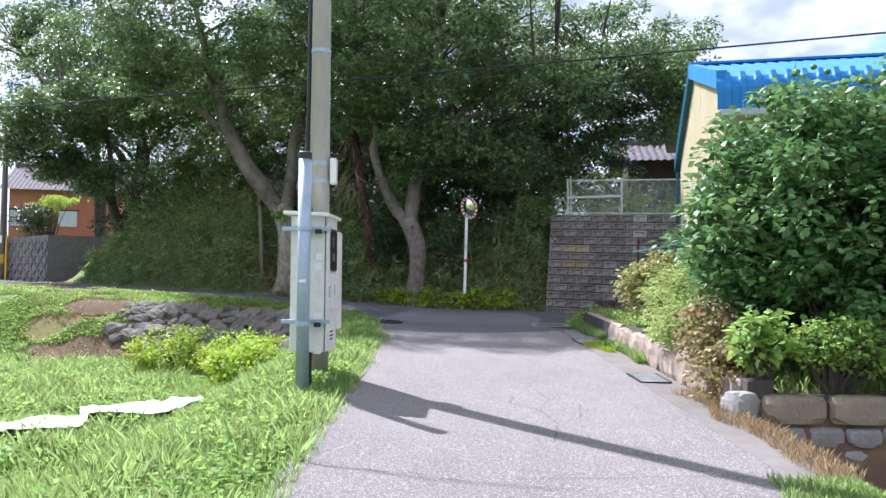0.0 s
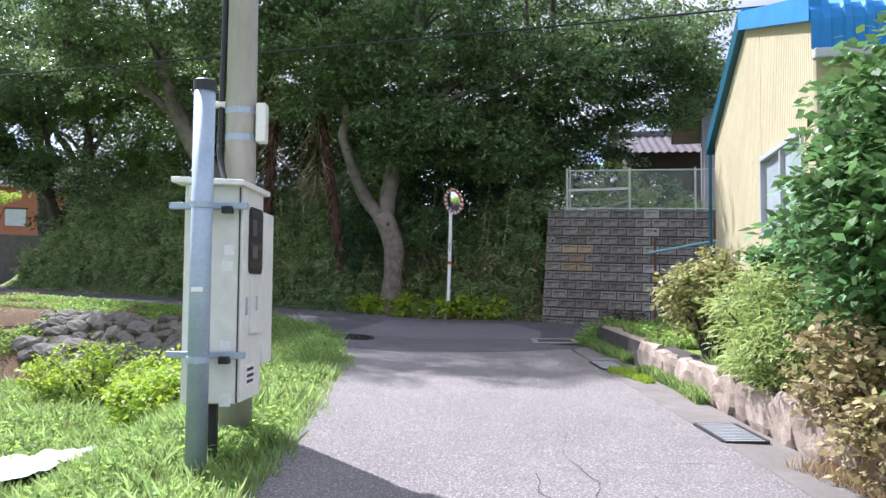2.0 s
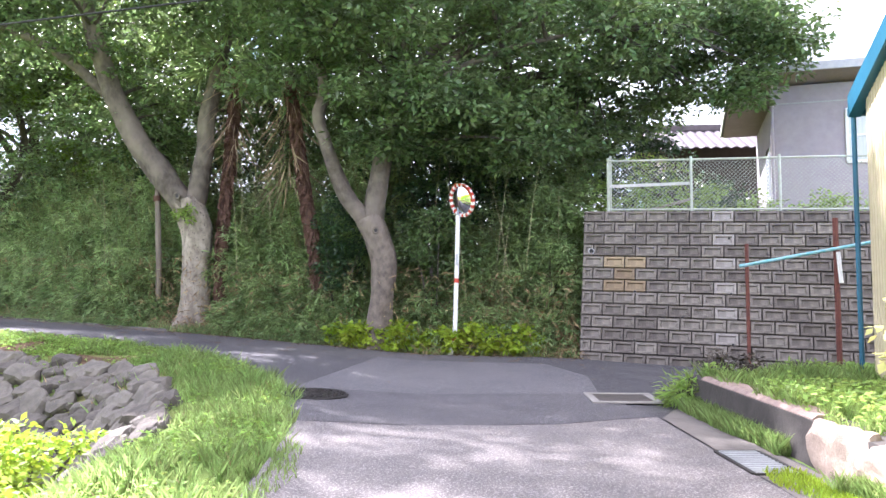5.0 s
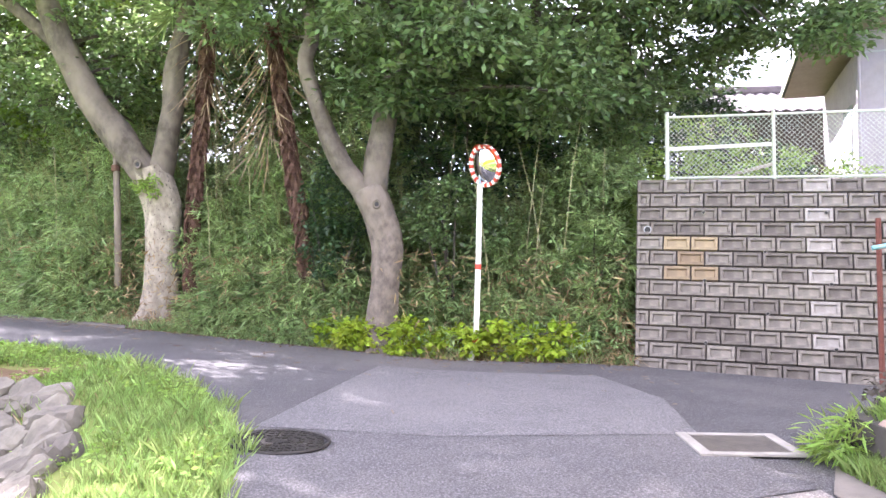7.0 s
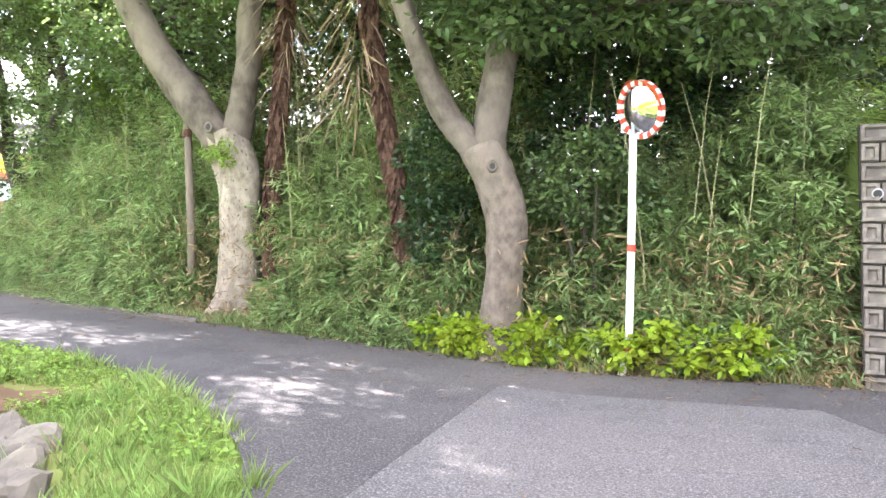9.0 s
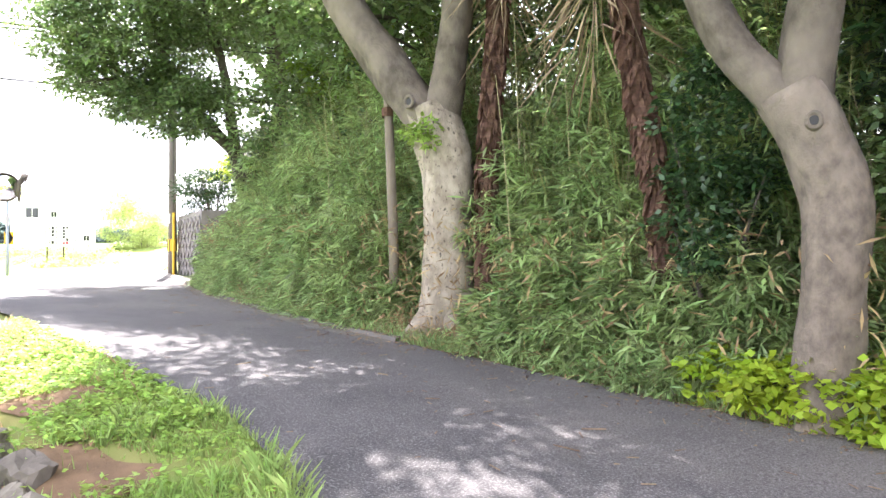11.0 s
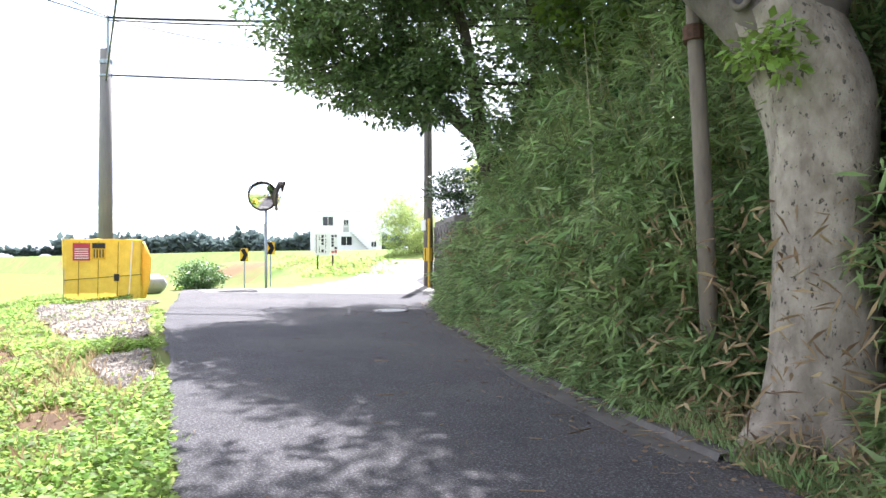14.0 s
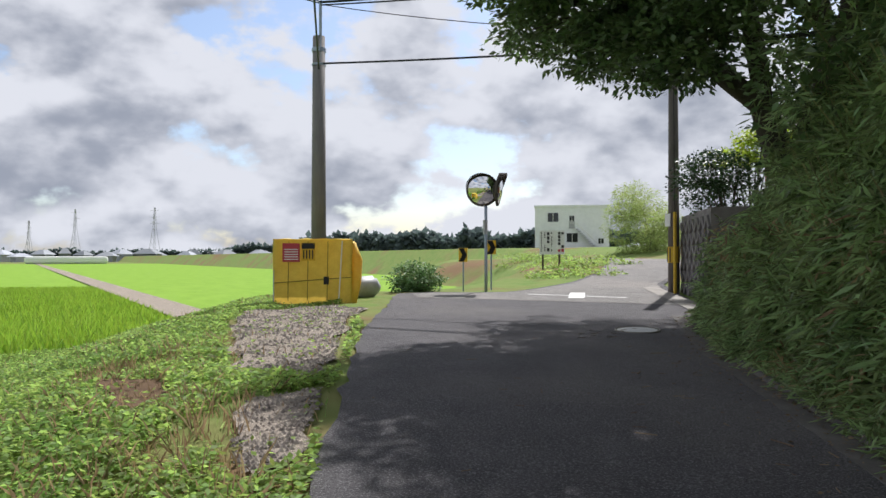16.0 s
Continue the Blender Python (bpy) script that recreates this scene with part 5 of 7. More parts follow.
# cream house with blue folded-steel roof
def cream_house():
    A, B = Vector((3.95, 10.65, 0)), Vector((5.12, 16.3, 0))
    d = (B - A).normalized()
    L = (B - A).length
    r = Vector((d.y, -d.x, 0))
    z0 = 0.55
    h = thing("cream_house", "cream corrugated-steel house with blue folded roof", "house", (A.x, A.y, z0))
    m = Matrix((Vector((*d.xy, 0)), r, Vector((0, 0, 1)))).transposed().to_4x4()   # local x along the gable, y into the house
    D, E0, E1, RX, RZ = 9.0, 3.86, 3.72, L * 0.55, 4.86

    def roof_z(u):
        return E0 + (RZ - E0) * u / RX if u < RX else RZ + (E1 - RZ) * (u - RX) / (L - RX)

    def put(bm):
        bmesh.ops.transform(bm, matrix=m, verts=bm.verts[:])
        return bm
    # gable wall, ribbed, with a window opening
    W0, W1, WZ0, WZ1 = 0.45, 2.3, 1.75, 2.72
    bm = bmesh.new()
    us = sorted([k * 0.076 + o for k in range(int(L / 0.076)) for o in (0, 0.030, 0.038, 0.068)] + [L, W0, W1])
    prof_ = lambda u: 0.022 if 0.029 < u % 0.076 < 0.069 else 0.0
    last = None
    for i, u in enumerate(us):
        off = prof_(u)
        zs = [-0.3, WZ0, WZ1, roof_z(u)]
        cur = [bm.verts.new((u, -off, z)) for z in zs]
        if last:
            mid = (us[i - 1] + u) / 2
            for k in range(3):
                if k == 1 and W0 < mid < W1:
                    continue
                bm.faces.new((last[k], cur[k], cur[k + 1], last[k + 1]))
        last = cur
    bmesh.ops.recalc_face_normals(bm, faces=bm.faces[:])
    bmesh.ops.solidify(bm, geom=bm.faces[:], thickness=0.1)
    part("gable_wall", put(bm), M_YWALL, h, "cream ribbed siding")
    bm = bmesh.new()
    box(bm, (0.05, D / 2, 1.55), (0.1, D, 3.75))
    part("front_wall", put(bm), M_YWALL, h)
    bm = bbox((L - 0.05, D / 2, 1.6), (0.1, D, 3.9))
    part("rear_wall", put(bm), M_YWALL, h)
    bm = bbox((L / 2, D, 2.2), (L, 0.1, 5.0))
    part("end_wall", put(bm), M_YWALL, h)
    # window
    w = part("window", put(bbox(((W0 + W1) / 2, 0.06, (WZ0 + WZ1) / 2), (W1 - W0, 0.01, WZ1 - WZ0))), M_CURTAIN, h, "aluminium sliding window with pale curtain")
    for c, s in ((((W0 + W1) / 2, 0.0, WZ0), (W1 - W0 + 0.08, 0.09, 0.06)), (((W0 + W1) / 2, 0.0, WZ1), (W1 - W0 + 0.08, 0.09, 0.06)), ((W0, 0.0, (WZ0 + WZ1) / 2), (0.06, 0.09, WZ1 - WZ0 - 0.06)), ((W1, 0.0, (WZ0 + WZ1) / 2), (0.06, 0.09, WZ1 - WZ0 - 0.06)), (((W0 + W1) / 2, 0.0, (WZ0 + WZ1) / 2), (0.05, 0.06, WZ1 - WZ0 - 0.06))):
        part("frame", put(bbox(c, s, 0.006)), M_GREYTRIM, w)
    part("pane", put(bbox(((W0 + W1) / 2, 0.03, (WZ0 + WZ1) / 2), (W1 - W0 - 0.06, 0.008, WZ1 - WZ0 - 0.06))), M_PANE, w)
    # roof slopes, ribbed along the fall
    for name, u0, u1, z0_, z1_ in (("roof", RX, -0.18, RZ, E0 - 0.05), ("roof", RX, L + 0.2, RZ, E1 - 0.15)):
        bm = bmesh.new()
        pitch = 0.2
        ys = []
        y = -0.12
        while y < D:
            ys += [(y, 0), (y + 0.09, 0), (y + 0.115, 0.07), (y + 0.175, 0.07)]
            y += pitch
        prev = None
        for yy, hh in ys:
            cur = [bm.verts.new((u0, yy, z0_ + 0.06 + hh)), bm.verts.new((u1, yy, z1_ + 0.06 + hh))]
            if u1 < 0:
                cur.append(bm.verts.new((u1 - 0.07, yy, z1_ - 0.02 + hh * 0.6)))
                cur.append(bm.verts.new((u1 - 0.09 - hh * 0.4, yy, z1_ - 0.12)))
                cur.append(bm.verts.new((u1 - 0.09 - hh * 0.4, yy, z1_ - 0.42)))
            if prev:
                for k in range(len(cur) - 1):
                    bm.faces.new((prev[k], cur[k], cur[k + 1], prev[k + 1]))
            prev = cur
        bmesh.ops.recalc_face_normals(bm, faces=bm.faces[:])
        part(name, put(bm), M_BLUE, h, "blue folded-steel roofing")
    # verge trims
    for u0, u1, z0_, z1_, mm in ((-0.2, RX + 0.02, E0, RZ + 0.06, M_BLUE), (RX - 0.02, L + 0.22, RZ + 0.04, E1 - 0.12, M_BLUED)):
        bm = bmesh.new()
        q = [(u0, z0_ + 0.1), (u1, z1_ + 0.1), (u1, z1_ - 0.16), (u0, z0_ - 0.16)]
        f1 = [bm.verts.new((u, -0.12, z)) for u, z in q]
        f2 = [bm.verts.new((u, 0.02, z)) for u, z in q]
        bm.faces.new(f1)
        bm.faces.new(f2[::-1])
        for i in range(4):
            bm.faces.new((f1[i], f2[i], f2[(i + 1) % 4], f1[(i + 1) % 4]))
        bmesh.ops.recalc_face_normals(bm, faces=bm.faces[:])
        part("verge_trim", put(bm), mm, h)
    part("ridge_cap", put(bbox((RX, D / 2 - 0.1, RZ + 0.13), (0.3, D, 0.05), 0.01)), M_BLUE, h)
    part("gutter", put(bbox((-0.26, D / 2, E0 - 0.52), (0.12, D + 0.2, 0.10), 0.015)), M_GREYTRIM, h, "grey gutter")
    part("gutter", put(bbox((L + 0.27, D / 2, E1 - 0.2), (0.10, D + 0.2, 0.10), 0.015)), M_BLUED, h)
    part("downpipe", put(btube([(L + 0.25, -0.05, -0.3), (L + 0.25, -0.05, E1 - 0.2)], 0.03, 8)), M_BLUED, h)


cream_house()

# citrus tree and garden shrubs
citrus = leafy("citrus_tree", "large rounded citrus tree with glossy leaves and green fruit", "tree",
               [((4.55, 8.55, 2.25), (1.65, 1.45, 1.75), 420), ((3.75, 9.0, 1.9), (1.0, 1.0, 1.0), 110), ((5.6, 8.0, 2.6), (1.5, 1.3, 1.5), 200)], 0.115, 0.30, 60, M_CITRUS, 40, P(4.6, 8.7), 0.62)
fruit = bpy.data.meshes.new("fruit")
bm = bmesh.new()
bmesh.ops.create_icosphere(bm, subdivisions=2, radius=0.036)
for v in bm.verts:
    v.co.z *= 0.9 if v.co.z > 0 else 0.95
bm.to_mesh(fruit)
bm.free()
fruit.materials.append(M_FRUIT)
fruit.shade_smooth()
for c in in_ball(190, 0.93):
    if c[1] > 0.5:
        continue
    ob = new("fruit", fruit)
    ob.parent = citrus
    o = Vector((4.55, 8.55, 2.25)) + Vector((c[0] * 1.72, c[1] * 1.5, c[2] * 1.8))
    ob.matrix_world = Matrix.Translation(o)
G = 0.86
leafy("variegated_shrub", "rounded yellow-green shrub behind the low stone wall", "shrub", [((3.45, 12.2, G + 0.62), (0.55, 0.55, 0.58), 150)], 0.075, 0.15, 34, M_YSHRUB, 16, P(3.45, 12.2), 0.7)
leafy("feathery_shrub", "feathery light green shrub spilling over the wall", "shrub", [((3.2, 10.3, G + 0.42), (0.42, 0.5, 0.5), 90), ((3.05, 9.7, G + 0.2), (0.3, 0.4, 0.35), 40)], 0.12, 0.2, 46, M_FEATHER, 14, P(3.3, 10.3), 0.14)
leafy("withered_shrub", "withered brown hydrangea-like shrub at the lane edge", "shrub", [((3.05, 8.5, G + 0.1), (0.4, 0.45, 0.42), 80), ((2.95, 7.9, 0.6), (0.32, 0.35, 0.3), 40)], 0.07, 0.14, 30, M_BSHRUB, 16, P(3.15, 8.4), 0.7)
leafy("broadleaf_shrub", "small bright broad-leaved shrub on the garden wall", "shrub", [((3.05, 7.35, G + 0.12), (0.22, 0.25, 0.28), 30)], 0.10, 0.14, 24, M_WEED, 10, P(3.1, 7.5), 0.7)
leafy("trailing_shrub", "sparse leafy shrub trailing over the end wall", "shrub", [((3.75, 7.25, G + 0.12), (0.55, 0.25, 0.26), 70), ((4.3, 7.2, G + 0.0), (0.4, 0.2, 0.2), 26)], 0.065, 0.16, 22, M_WEED, 20, P(3.8, 7.5), 0.6)
leafy("small_bush", "glossy small bush below the house window", "shrub", [((3.95, 11.4, G + 0.7), (0.4, 0.4, 0.65), 80)], 0.085, 0.18, 36, M_CITRUS, 12, P(3.95, 11.4), 0.65)
leafy("dark_plant", "purplish dry plant at the garden corner", "plant", [((3.55, 16.5, 1.0), (0.3, 0.28, 0.26), 30)], 0.06, 0.14, 24, M_BARKD, 14, P(3.55, 16.5), 0.6)
leafy("corner_tuft", "strap-leaved green tuft beside the drain cover", "plant", [((3.02, 16.35, 0.75), (0.22, 0.25, 0.18), 26)], 0.16, 0.14, 26, M_WEED, 6, P(3.15, 16.3), 0.12)


# low garden wall of rough stones
def rough_stone(w, h, d, seed, amp=1.0):
    bm = bmesh.new()
    bmesh.ops.create_cube(bm, size=1.0)
    bmesh.ops.subdivide_edges(bm, edges=bm.edges[:], cuts=3, use_grid_fill=True)
    o = Vector((seed * 3.7, seed * 1.3, seed))
    for v in bm.verts:
        c = v.co * 2
        k = 1.0 - 0.10 * (abs(c.x) ** 4 * abs(c.y) ** 4 + abs(c.x) ** 4 * abs(c.z) ** 4 + abs(c.z) ** 4 * abs(c.y) ** 4)
        p = Vector((v.co.x * w, v.co.y * d, v.co.z * h)) * k
        v.co = p + (noise.noise_vector(p * 4 + o) * 0.045 + noise.noise_vector(p * 13 + o) * 0.014) * amp
    me = bpy.data.meshes.new("stone")
    bm.to_mesh(me)
    bm.free()
    return me


def wall_x(y):
    return float(np.interp(y, [-8, 4, 12, 16.5], [2.86, 2.88, 3.02, 3.06]))


def garden_wall():
    bm = bmesh.new()
    ys = np.arange(7.3, 16.6, 0.4)
    rows = []
    for y in ys:
        x, z = wall_x(y), rz_(2.9, y)
        rows.append([bm.verts.new(p) for p in ((x - 0.055, y, z - 0.2), (x - 0.03, y, z + 0.35), (x + 0.22, y, z + 0.37), (x + 0.22, y, z - 0.2))])
    for a, b in zip(rows, rows[1:]):
        for k in range(4):
            bm.faces.new((a[k], b[k], b[(k + 1) % 4], a[(k + 1) % 4]))
    bm.faces.new(rows[0])
    bm.faces.new(rows[-1][::-1])
    bmesh.ops.recalc_face_normals(bm, faces=bm.faces[:])
    w = tagged(link_bm("garden_wall", bm, M_MORTAR), "low wall of rough pinkish and grey stones along the lane", "wall", kind="structure")
    kinds = [(M_STONE, rough_stone(0.44, 0.36, 0.2, i)) for i in range(5)] + [(M_GSTONE, rough_stone(0.44, 0.20, 0.2, i + 9, 0.55)) for i in range(5)]
    for mt, me in kinds:
        me.materials.append(mt)
    y, i = 7.62, 0
    while y < 13.6:
        x, z = wall_x(y), rz_(2.9, y)
        k = 0.85 + 0.3 * abs(math.sin(i * 1.7))
        o = new("stone", kinds[i % 5][1])
        o.parent = w
        o.matrix_world = pose(x + 0.02 * math.sin(i), y, z + 0.16, 4 * math.sin(i * 2), 5 * math.sin(i), 90 + 6 * math.sin(i * 3)) @ Matrix.Diagonal((k, 1, 1.12 + 0.1 * math.sin(i * 5), 1))
        y += 0.405 * k
        i += 1
    # end wall of dressed stones, running away from the lane
    box_ = bbox((5.4, 7.36, 0.02), (4.9, 0.2, 0.9))
    part("core", box_, M_MORTAR, w, "dark mortar behind the end wall stones")
    r = random.Random(11)
    for row, (z0, hh, ln, mt) in enumerate(((0.20, 0.29, 0.62, M_ASHLAR), (0.0, 0.19, 0.34, M_GASHLAR), (-0.20, 0.19, 0.38, M_GASHLAR), (-0.40, 0.19, 0.36, M_GASHLAR))):
        x = 3.0 + (0.0, 0.1, -0.08, 0.06)[row]
        while x < 7.4:
            L = ln * r.uniform(0.85, 1.2)
            me = rough_stone(L - 0.018, hh - 0.014, 0.2, r.randint(1, 99), 0.12 if row == 0 else 0.3)
            me.materials.append(mt)
            o = new("stone", me)
            o.parent = w
            o.matrix_world = pose(x + L / 2, 7.25 + r.uniform(-0.012, 0.012), z0 + hh / 2, 0, r.uniform(-0.6, 0.6), 0)
            x += L
    me = rough_stone(0.28, 0.34, 0.3, 77, 0.35)
    me.materials.append(M_GASHLAR)
    o = new("stone", me)
    o.parent = w
    o.matrix_world = pose(2.86, 7.36, 0.33, 0, 3, 12)
    # concrete length at the far end
    bm = bmesh.new()
    prev = None
    for y in np.arange(13.7, 16.4, 0.3):
        x, z = wall_x(y), rz_(2.9, y)
        cur = [bm.verts.new(p) for p in ((x - 0.03, y, z - 0.2), (x - 0.01, y, z + 0.36), (x + 0.03, y, z + 0.39), (x + 0.22, y, z + 0.39), (x + 0.24, y, z - 0.2))]
        if prev:
            for k in range(5):
                bm.faces.new((prev[k], cur[k], cur[(k + 1) % 5], prev[(k + 1) % 5]))
        else:
            bm.faces.new(cur[::-1])
        prev = cur
    bm.faces.new(prev)
    bmesh.ops.recalc_face_normals(bm, faces=bm.faces[:])
    part("kerb", bm, mat("stained_kerb", (0.36, 0.27, 0.23), (0.20, 0.14, 0.12), 0.9, 3, 0.4, 25, stretch=(3, 3, 0.5)), w, "rust-stained concrete kerb")


garden_wall()
tagged(flat_poly("garden_soil", [(3.0, 2.0), (9.0, 2.0), (9.0, 7.3), (3.0, 7.3)], M_SOIL, 0.02, lambda x, y: float(rough_z(np.array([x]), np.array([y]))[0]), 0.3), "dark bare soil strip below the end wall", "soil", kind="structure")


# iron grates, covers
def grate(x, y, label, w=0.62, l=0.42, n=13):
    z = rz_(x, y) + 0.010
    g = thing("drain_grate", label, "drain grate", (x, y, z), 0)
    g.matrix_world = pose(x, y, z, 2.07, 0, 0)
    part("sump", bbox((0, 0, -0.001), (w, l, 0.004)), M_BLACK, g)
    for s in (-1, 1):
        part("frame_bar", bbox((0, s * l / 2, 0.006), (w, 0.03, 0.016)), M_IRON, g)
        part("frame_bar", bbox((s * w / 2, 0, 0.006), (0.03, l - 0.032, 0.016)), M_IRON, g)
    for i in range(n):
        part("bar", bbox((0, -l / 2 + l * (i + 0.5) / n, 0.008), (w - 0.04, 0.02, 0.012)), M_GREYTRIM, g)


grate(2.57, 9.55, "rusty iron drain grate in the gutter", 0.36, 0.68, 12)
grate(2.57, 13.7, "rusty iron drain grate farther along the gutter", 0.36, 0.75, 12)


def manhole(x, y, r, material, label):
    z = rz_(x, y) + 0.008
    m = thing("manhole_cover", label, "manhole cover", (x, y, z))
    sl = math.atan(0.036)
    bm = btube([(0, 0, -0.02), (0, 0, 0.006)], r, 40)
    part("lid", bm, material, m)
    bm = bmesh.new()
    tube(bm, [(math.cos(a) * (r + 0.035), math.sin(a) * (r + 0.035), 0.004) for a in np.linspace(0, 2 * math.pi, 41)], 0.014, 6, False)
    part("ring", bm, M_IRON if material is M_IRON else M_CONC, m)
    if material is M_IRON:
        for rr in (0.25, 0.5, 0.72, 0.92):
            k = int(40 * rr)
            for j in range(k):
                a = 2 * math.pi * j / k
                part("stud", bbox((0, 0, 0), (0.045, 0.018, 0.012), 0, Matrix.Translation((r * rr * math.cos(a), r * rr * math.sin(a), 0.009)) @ Matrix.Rotation(a + (0.7 if j % 2 else -0.7), 4, 'Z')), material, m)
    m.matrix_world = m.matrix_world @ Matrix.Rotation(sl, 4, 'X') @ (Matrix.Rotation(radians(-2.0), 4, 'Y') if x < -1 else Matrix.Identity(4)).inverted()


manhole(-1.25, 16.65, 0.34, M_IRON, "round patterned cast-iron manhole cover at the junction")
manhole(-14.75, 29.85, 0.30, M_LIDC, "pale round manhole cover in the road")


def drain_pit():
    z = rz_(2.35, 16.95) + 0.012
    p = thing("drain_cover", "steel drain cover in a concrete frame at the corner", "drain cover", (2.38, 16.9, z), -4)
    tilt = Matrix.Rotation(math.atan(0.036), 4, 'X')
    part("lid", bbox((0, 0, 0), (0.62, 0.55, 0.012), 0.0, tilt), M_PIT, p)
    for c, s in (((-0.36, 0, 0.002), (0.09, 0.75, 0.016)), ((0.36, 0, 0.002), (0.09, 0.75, 0.016)), ((0, 0.33, 0.002), (0.62, 0.09, 0.016)), ((0, -0.33, 0.002), (0.62, 0.09, 0.016))):
        part("frame_side", bbox(c, s, 0, tilt), M_CONC, p)


drain_pit()


# drying stand across the road
def drying_stand():
    x, y = 6.0, 18.6
    z = gz(x, y)
    s = thing("drying_stand", "rust-red steel drying stand set in an old tyre", "laundry stand", (x, y, z))
    part("post", btube([(0, 0, 0), (0, 0, 2.55)], 0.04, 8), M_RUST, s)
    part("post", btube([(-1.1, 0.5, 0), (-1.1, 0.5, 2.2)], 0.03, 8), M_RUST, s)
    part("drying_pole", btube([(-1.3, 0.3, 1.85), (0.5, -0.2, 2.2)], 0.025, 8), M_TURQ, s, "turquoise plastic-coated pole")
    part("cord", btube([(0.0, -0.05, 2.05), (0.03, -0.06, 1.6)], 0.03, 6), M_WHITE, s)
    bm = bmesh.new()
    tube(bm, [(0.27 * math.cos(a), 0.27 * math.sin(a), 0.09) for a in np.linspace(0, 2 * math.pi, 25)], 0.1, 10, False)
    part("tyre", bm, M_RUBBER, s, "old black tyre")


drying_stand()


# mauve house and tiled roofs above the wall
def mauve_house():
    h = thing("mauve_house", "pale mauve plaster house behind the fence", "house", (8.2, 25.0, 3.3), -19)
    part("wall", bbox((3.5, 0.1, 1.65), (7.0, 0.2, 3.9)), M_MAUVE, h)
    part("wall", bbox((0.1, 2.05, 1.5), (0.2, 3.7, 3.6)), M_MAUVE, h)
    part("wall", bbox((6.9, 2.05, 1.5), (0.2, 3.7, 3.6)), M_MAUVE, h)
    part("wall", bbox((3.5, 4.0, 1.4), (7.0, 0.2, 3.4)), M_MAUVE, h)
    tilt = Matrix.Translation((3.2, 1.65, 3.62)) @ Euler((radians(-5.5), 0, 0)).to_matrix().to_4x4()
    roof = part("roof", bbox((0, 0, 0.0), (8.3, 4.7, 0.14), 0.015, tilt), M_ROOFD, h, "low-pitched dark roof")
    part("soffit", bbox((0, 0, -0.09), (8.2, 4.6, 0.03), 0, tilt), M_SOFFIT, roof, "pinkish boarded soffit")
    part("fascia", bbox((0, -2.36, -0.02), (8.34, 0.04, 0.2), 0.006, tilt), M_GREYTRIM, roof, "grey fascia board")
    part("fascia", bbox((-4.16, 0, -0.02), (0.03, 4.7, 0.14), 0.006, tilt), M_BOX, roof, "pale barge board")
    part("wall_trim", bbox((3.5, -0.012, 3.18), (7.0, 0.02, 0.03)), M_GREYTRIM, h)
    w = part("window", bbox((2.2, -0.015, 2.35), (1.3, 0.02, 1.2)), M_CURTAIN, h, "white-framed window with pale blind")
    for c, s in (((2.2, -0.02, 1.75), (1.4, 0.07, 0.07)), ((2.2, -0.02, 2.95), (1.4, 0.07, 0.07)), ((1.53, -0.02, 2.35), (0.07, 0.07, 1.13)), ((2.87, -0.02, 2.35), (0.07, 0.07, 1.13)), ((2.2, -0.025, 2.35), (1.27, 0.05, 0.05))):
        part("frame", bbox(c, s, 0.005), M_WHITE, w)
    part("door", bbox((-0.01, 1.2, 1.35), (0.03, 0.8, 2.0)), M_PANE, h)
    part("corner_pipe", btube([(-0.05, -0.06, 0), (-0.05, -0.06, 3.7)], 0.04, 8), M_MAUVE, h)


mauve_house()


def tiled_house(at, rz, W, D, ez, rzz, label, wallm, tile_n, overhang=0.6):
    h = thing("tiled_house", label, "house", at, rz)
    for c, s in (((0, -D / 2, ez / 2), (W, 0.15, ez)), ((0, D / 2, ez / 2), (W, 0.15, ez)), ((-W / 2, 0, ez / 2), (0.15, D, ez)), ((W / 2, 0, ez / 2), (0.15, D, ez))):
        part("wall", bbox(c, s), wallm, h)
    for sy in (-1, 1):
        bm = bmesh.new()
        wv = W + 2 * overhang
        cols, rows = tile_n, 12
        prev = None
        for i in range(cols * 4 + 1):
            x = -wv / 2 + wv * i / (cols * 4)
            b = (0.0, 0.03, 0.05, 0.03)[i % 4]
            cur = []
            for k in range(rows + 1):
                for st in (0, 0.03):
                    t = k / rows
                    cur.append(bm.verts.new((x, sy * (D / 2 + overhang) * t, rzz - (rzz - ez + 0.15) * t + b + st)))
            if prev:
                for k in range(len(cur) - 1):
                    bm.faces.new((prev[k], cur[k], cur[k + 1], prev[k + 1]))
            prev = cur
        bmesh.ops.recalc_face_normals(bm, faces=bm.faces[:])
        part("roof", bm, M_TILE, h, "wavy grey roof tiles")
    part("ridge", bbox((0, 0, rzz + 0.1), (W + 2 * overhang, 0.25, 0.25), 0.06), M_TILE, h)
    for sx in (-1, 1):
        bm = bmesh.new()
        q = [(sx * W / 2, -D / 2, ez), (sx * W / 2, D / 2, ez), (sx * W / 2, 0, rzz - 0.1)]
        bm.faces.new([bm.verts.new(p) for p in q])
        bmesh.ops.solidify(bm, geom=bm.faces[:], thickness=0.1)
        part("gable", bm, wallm, h)
    return h


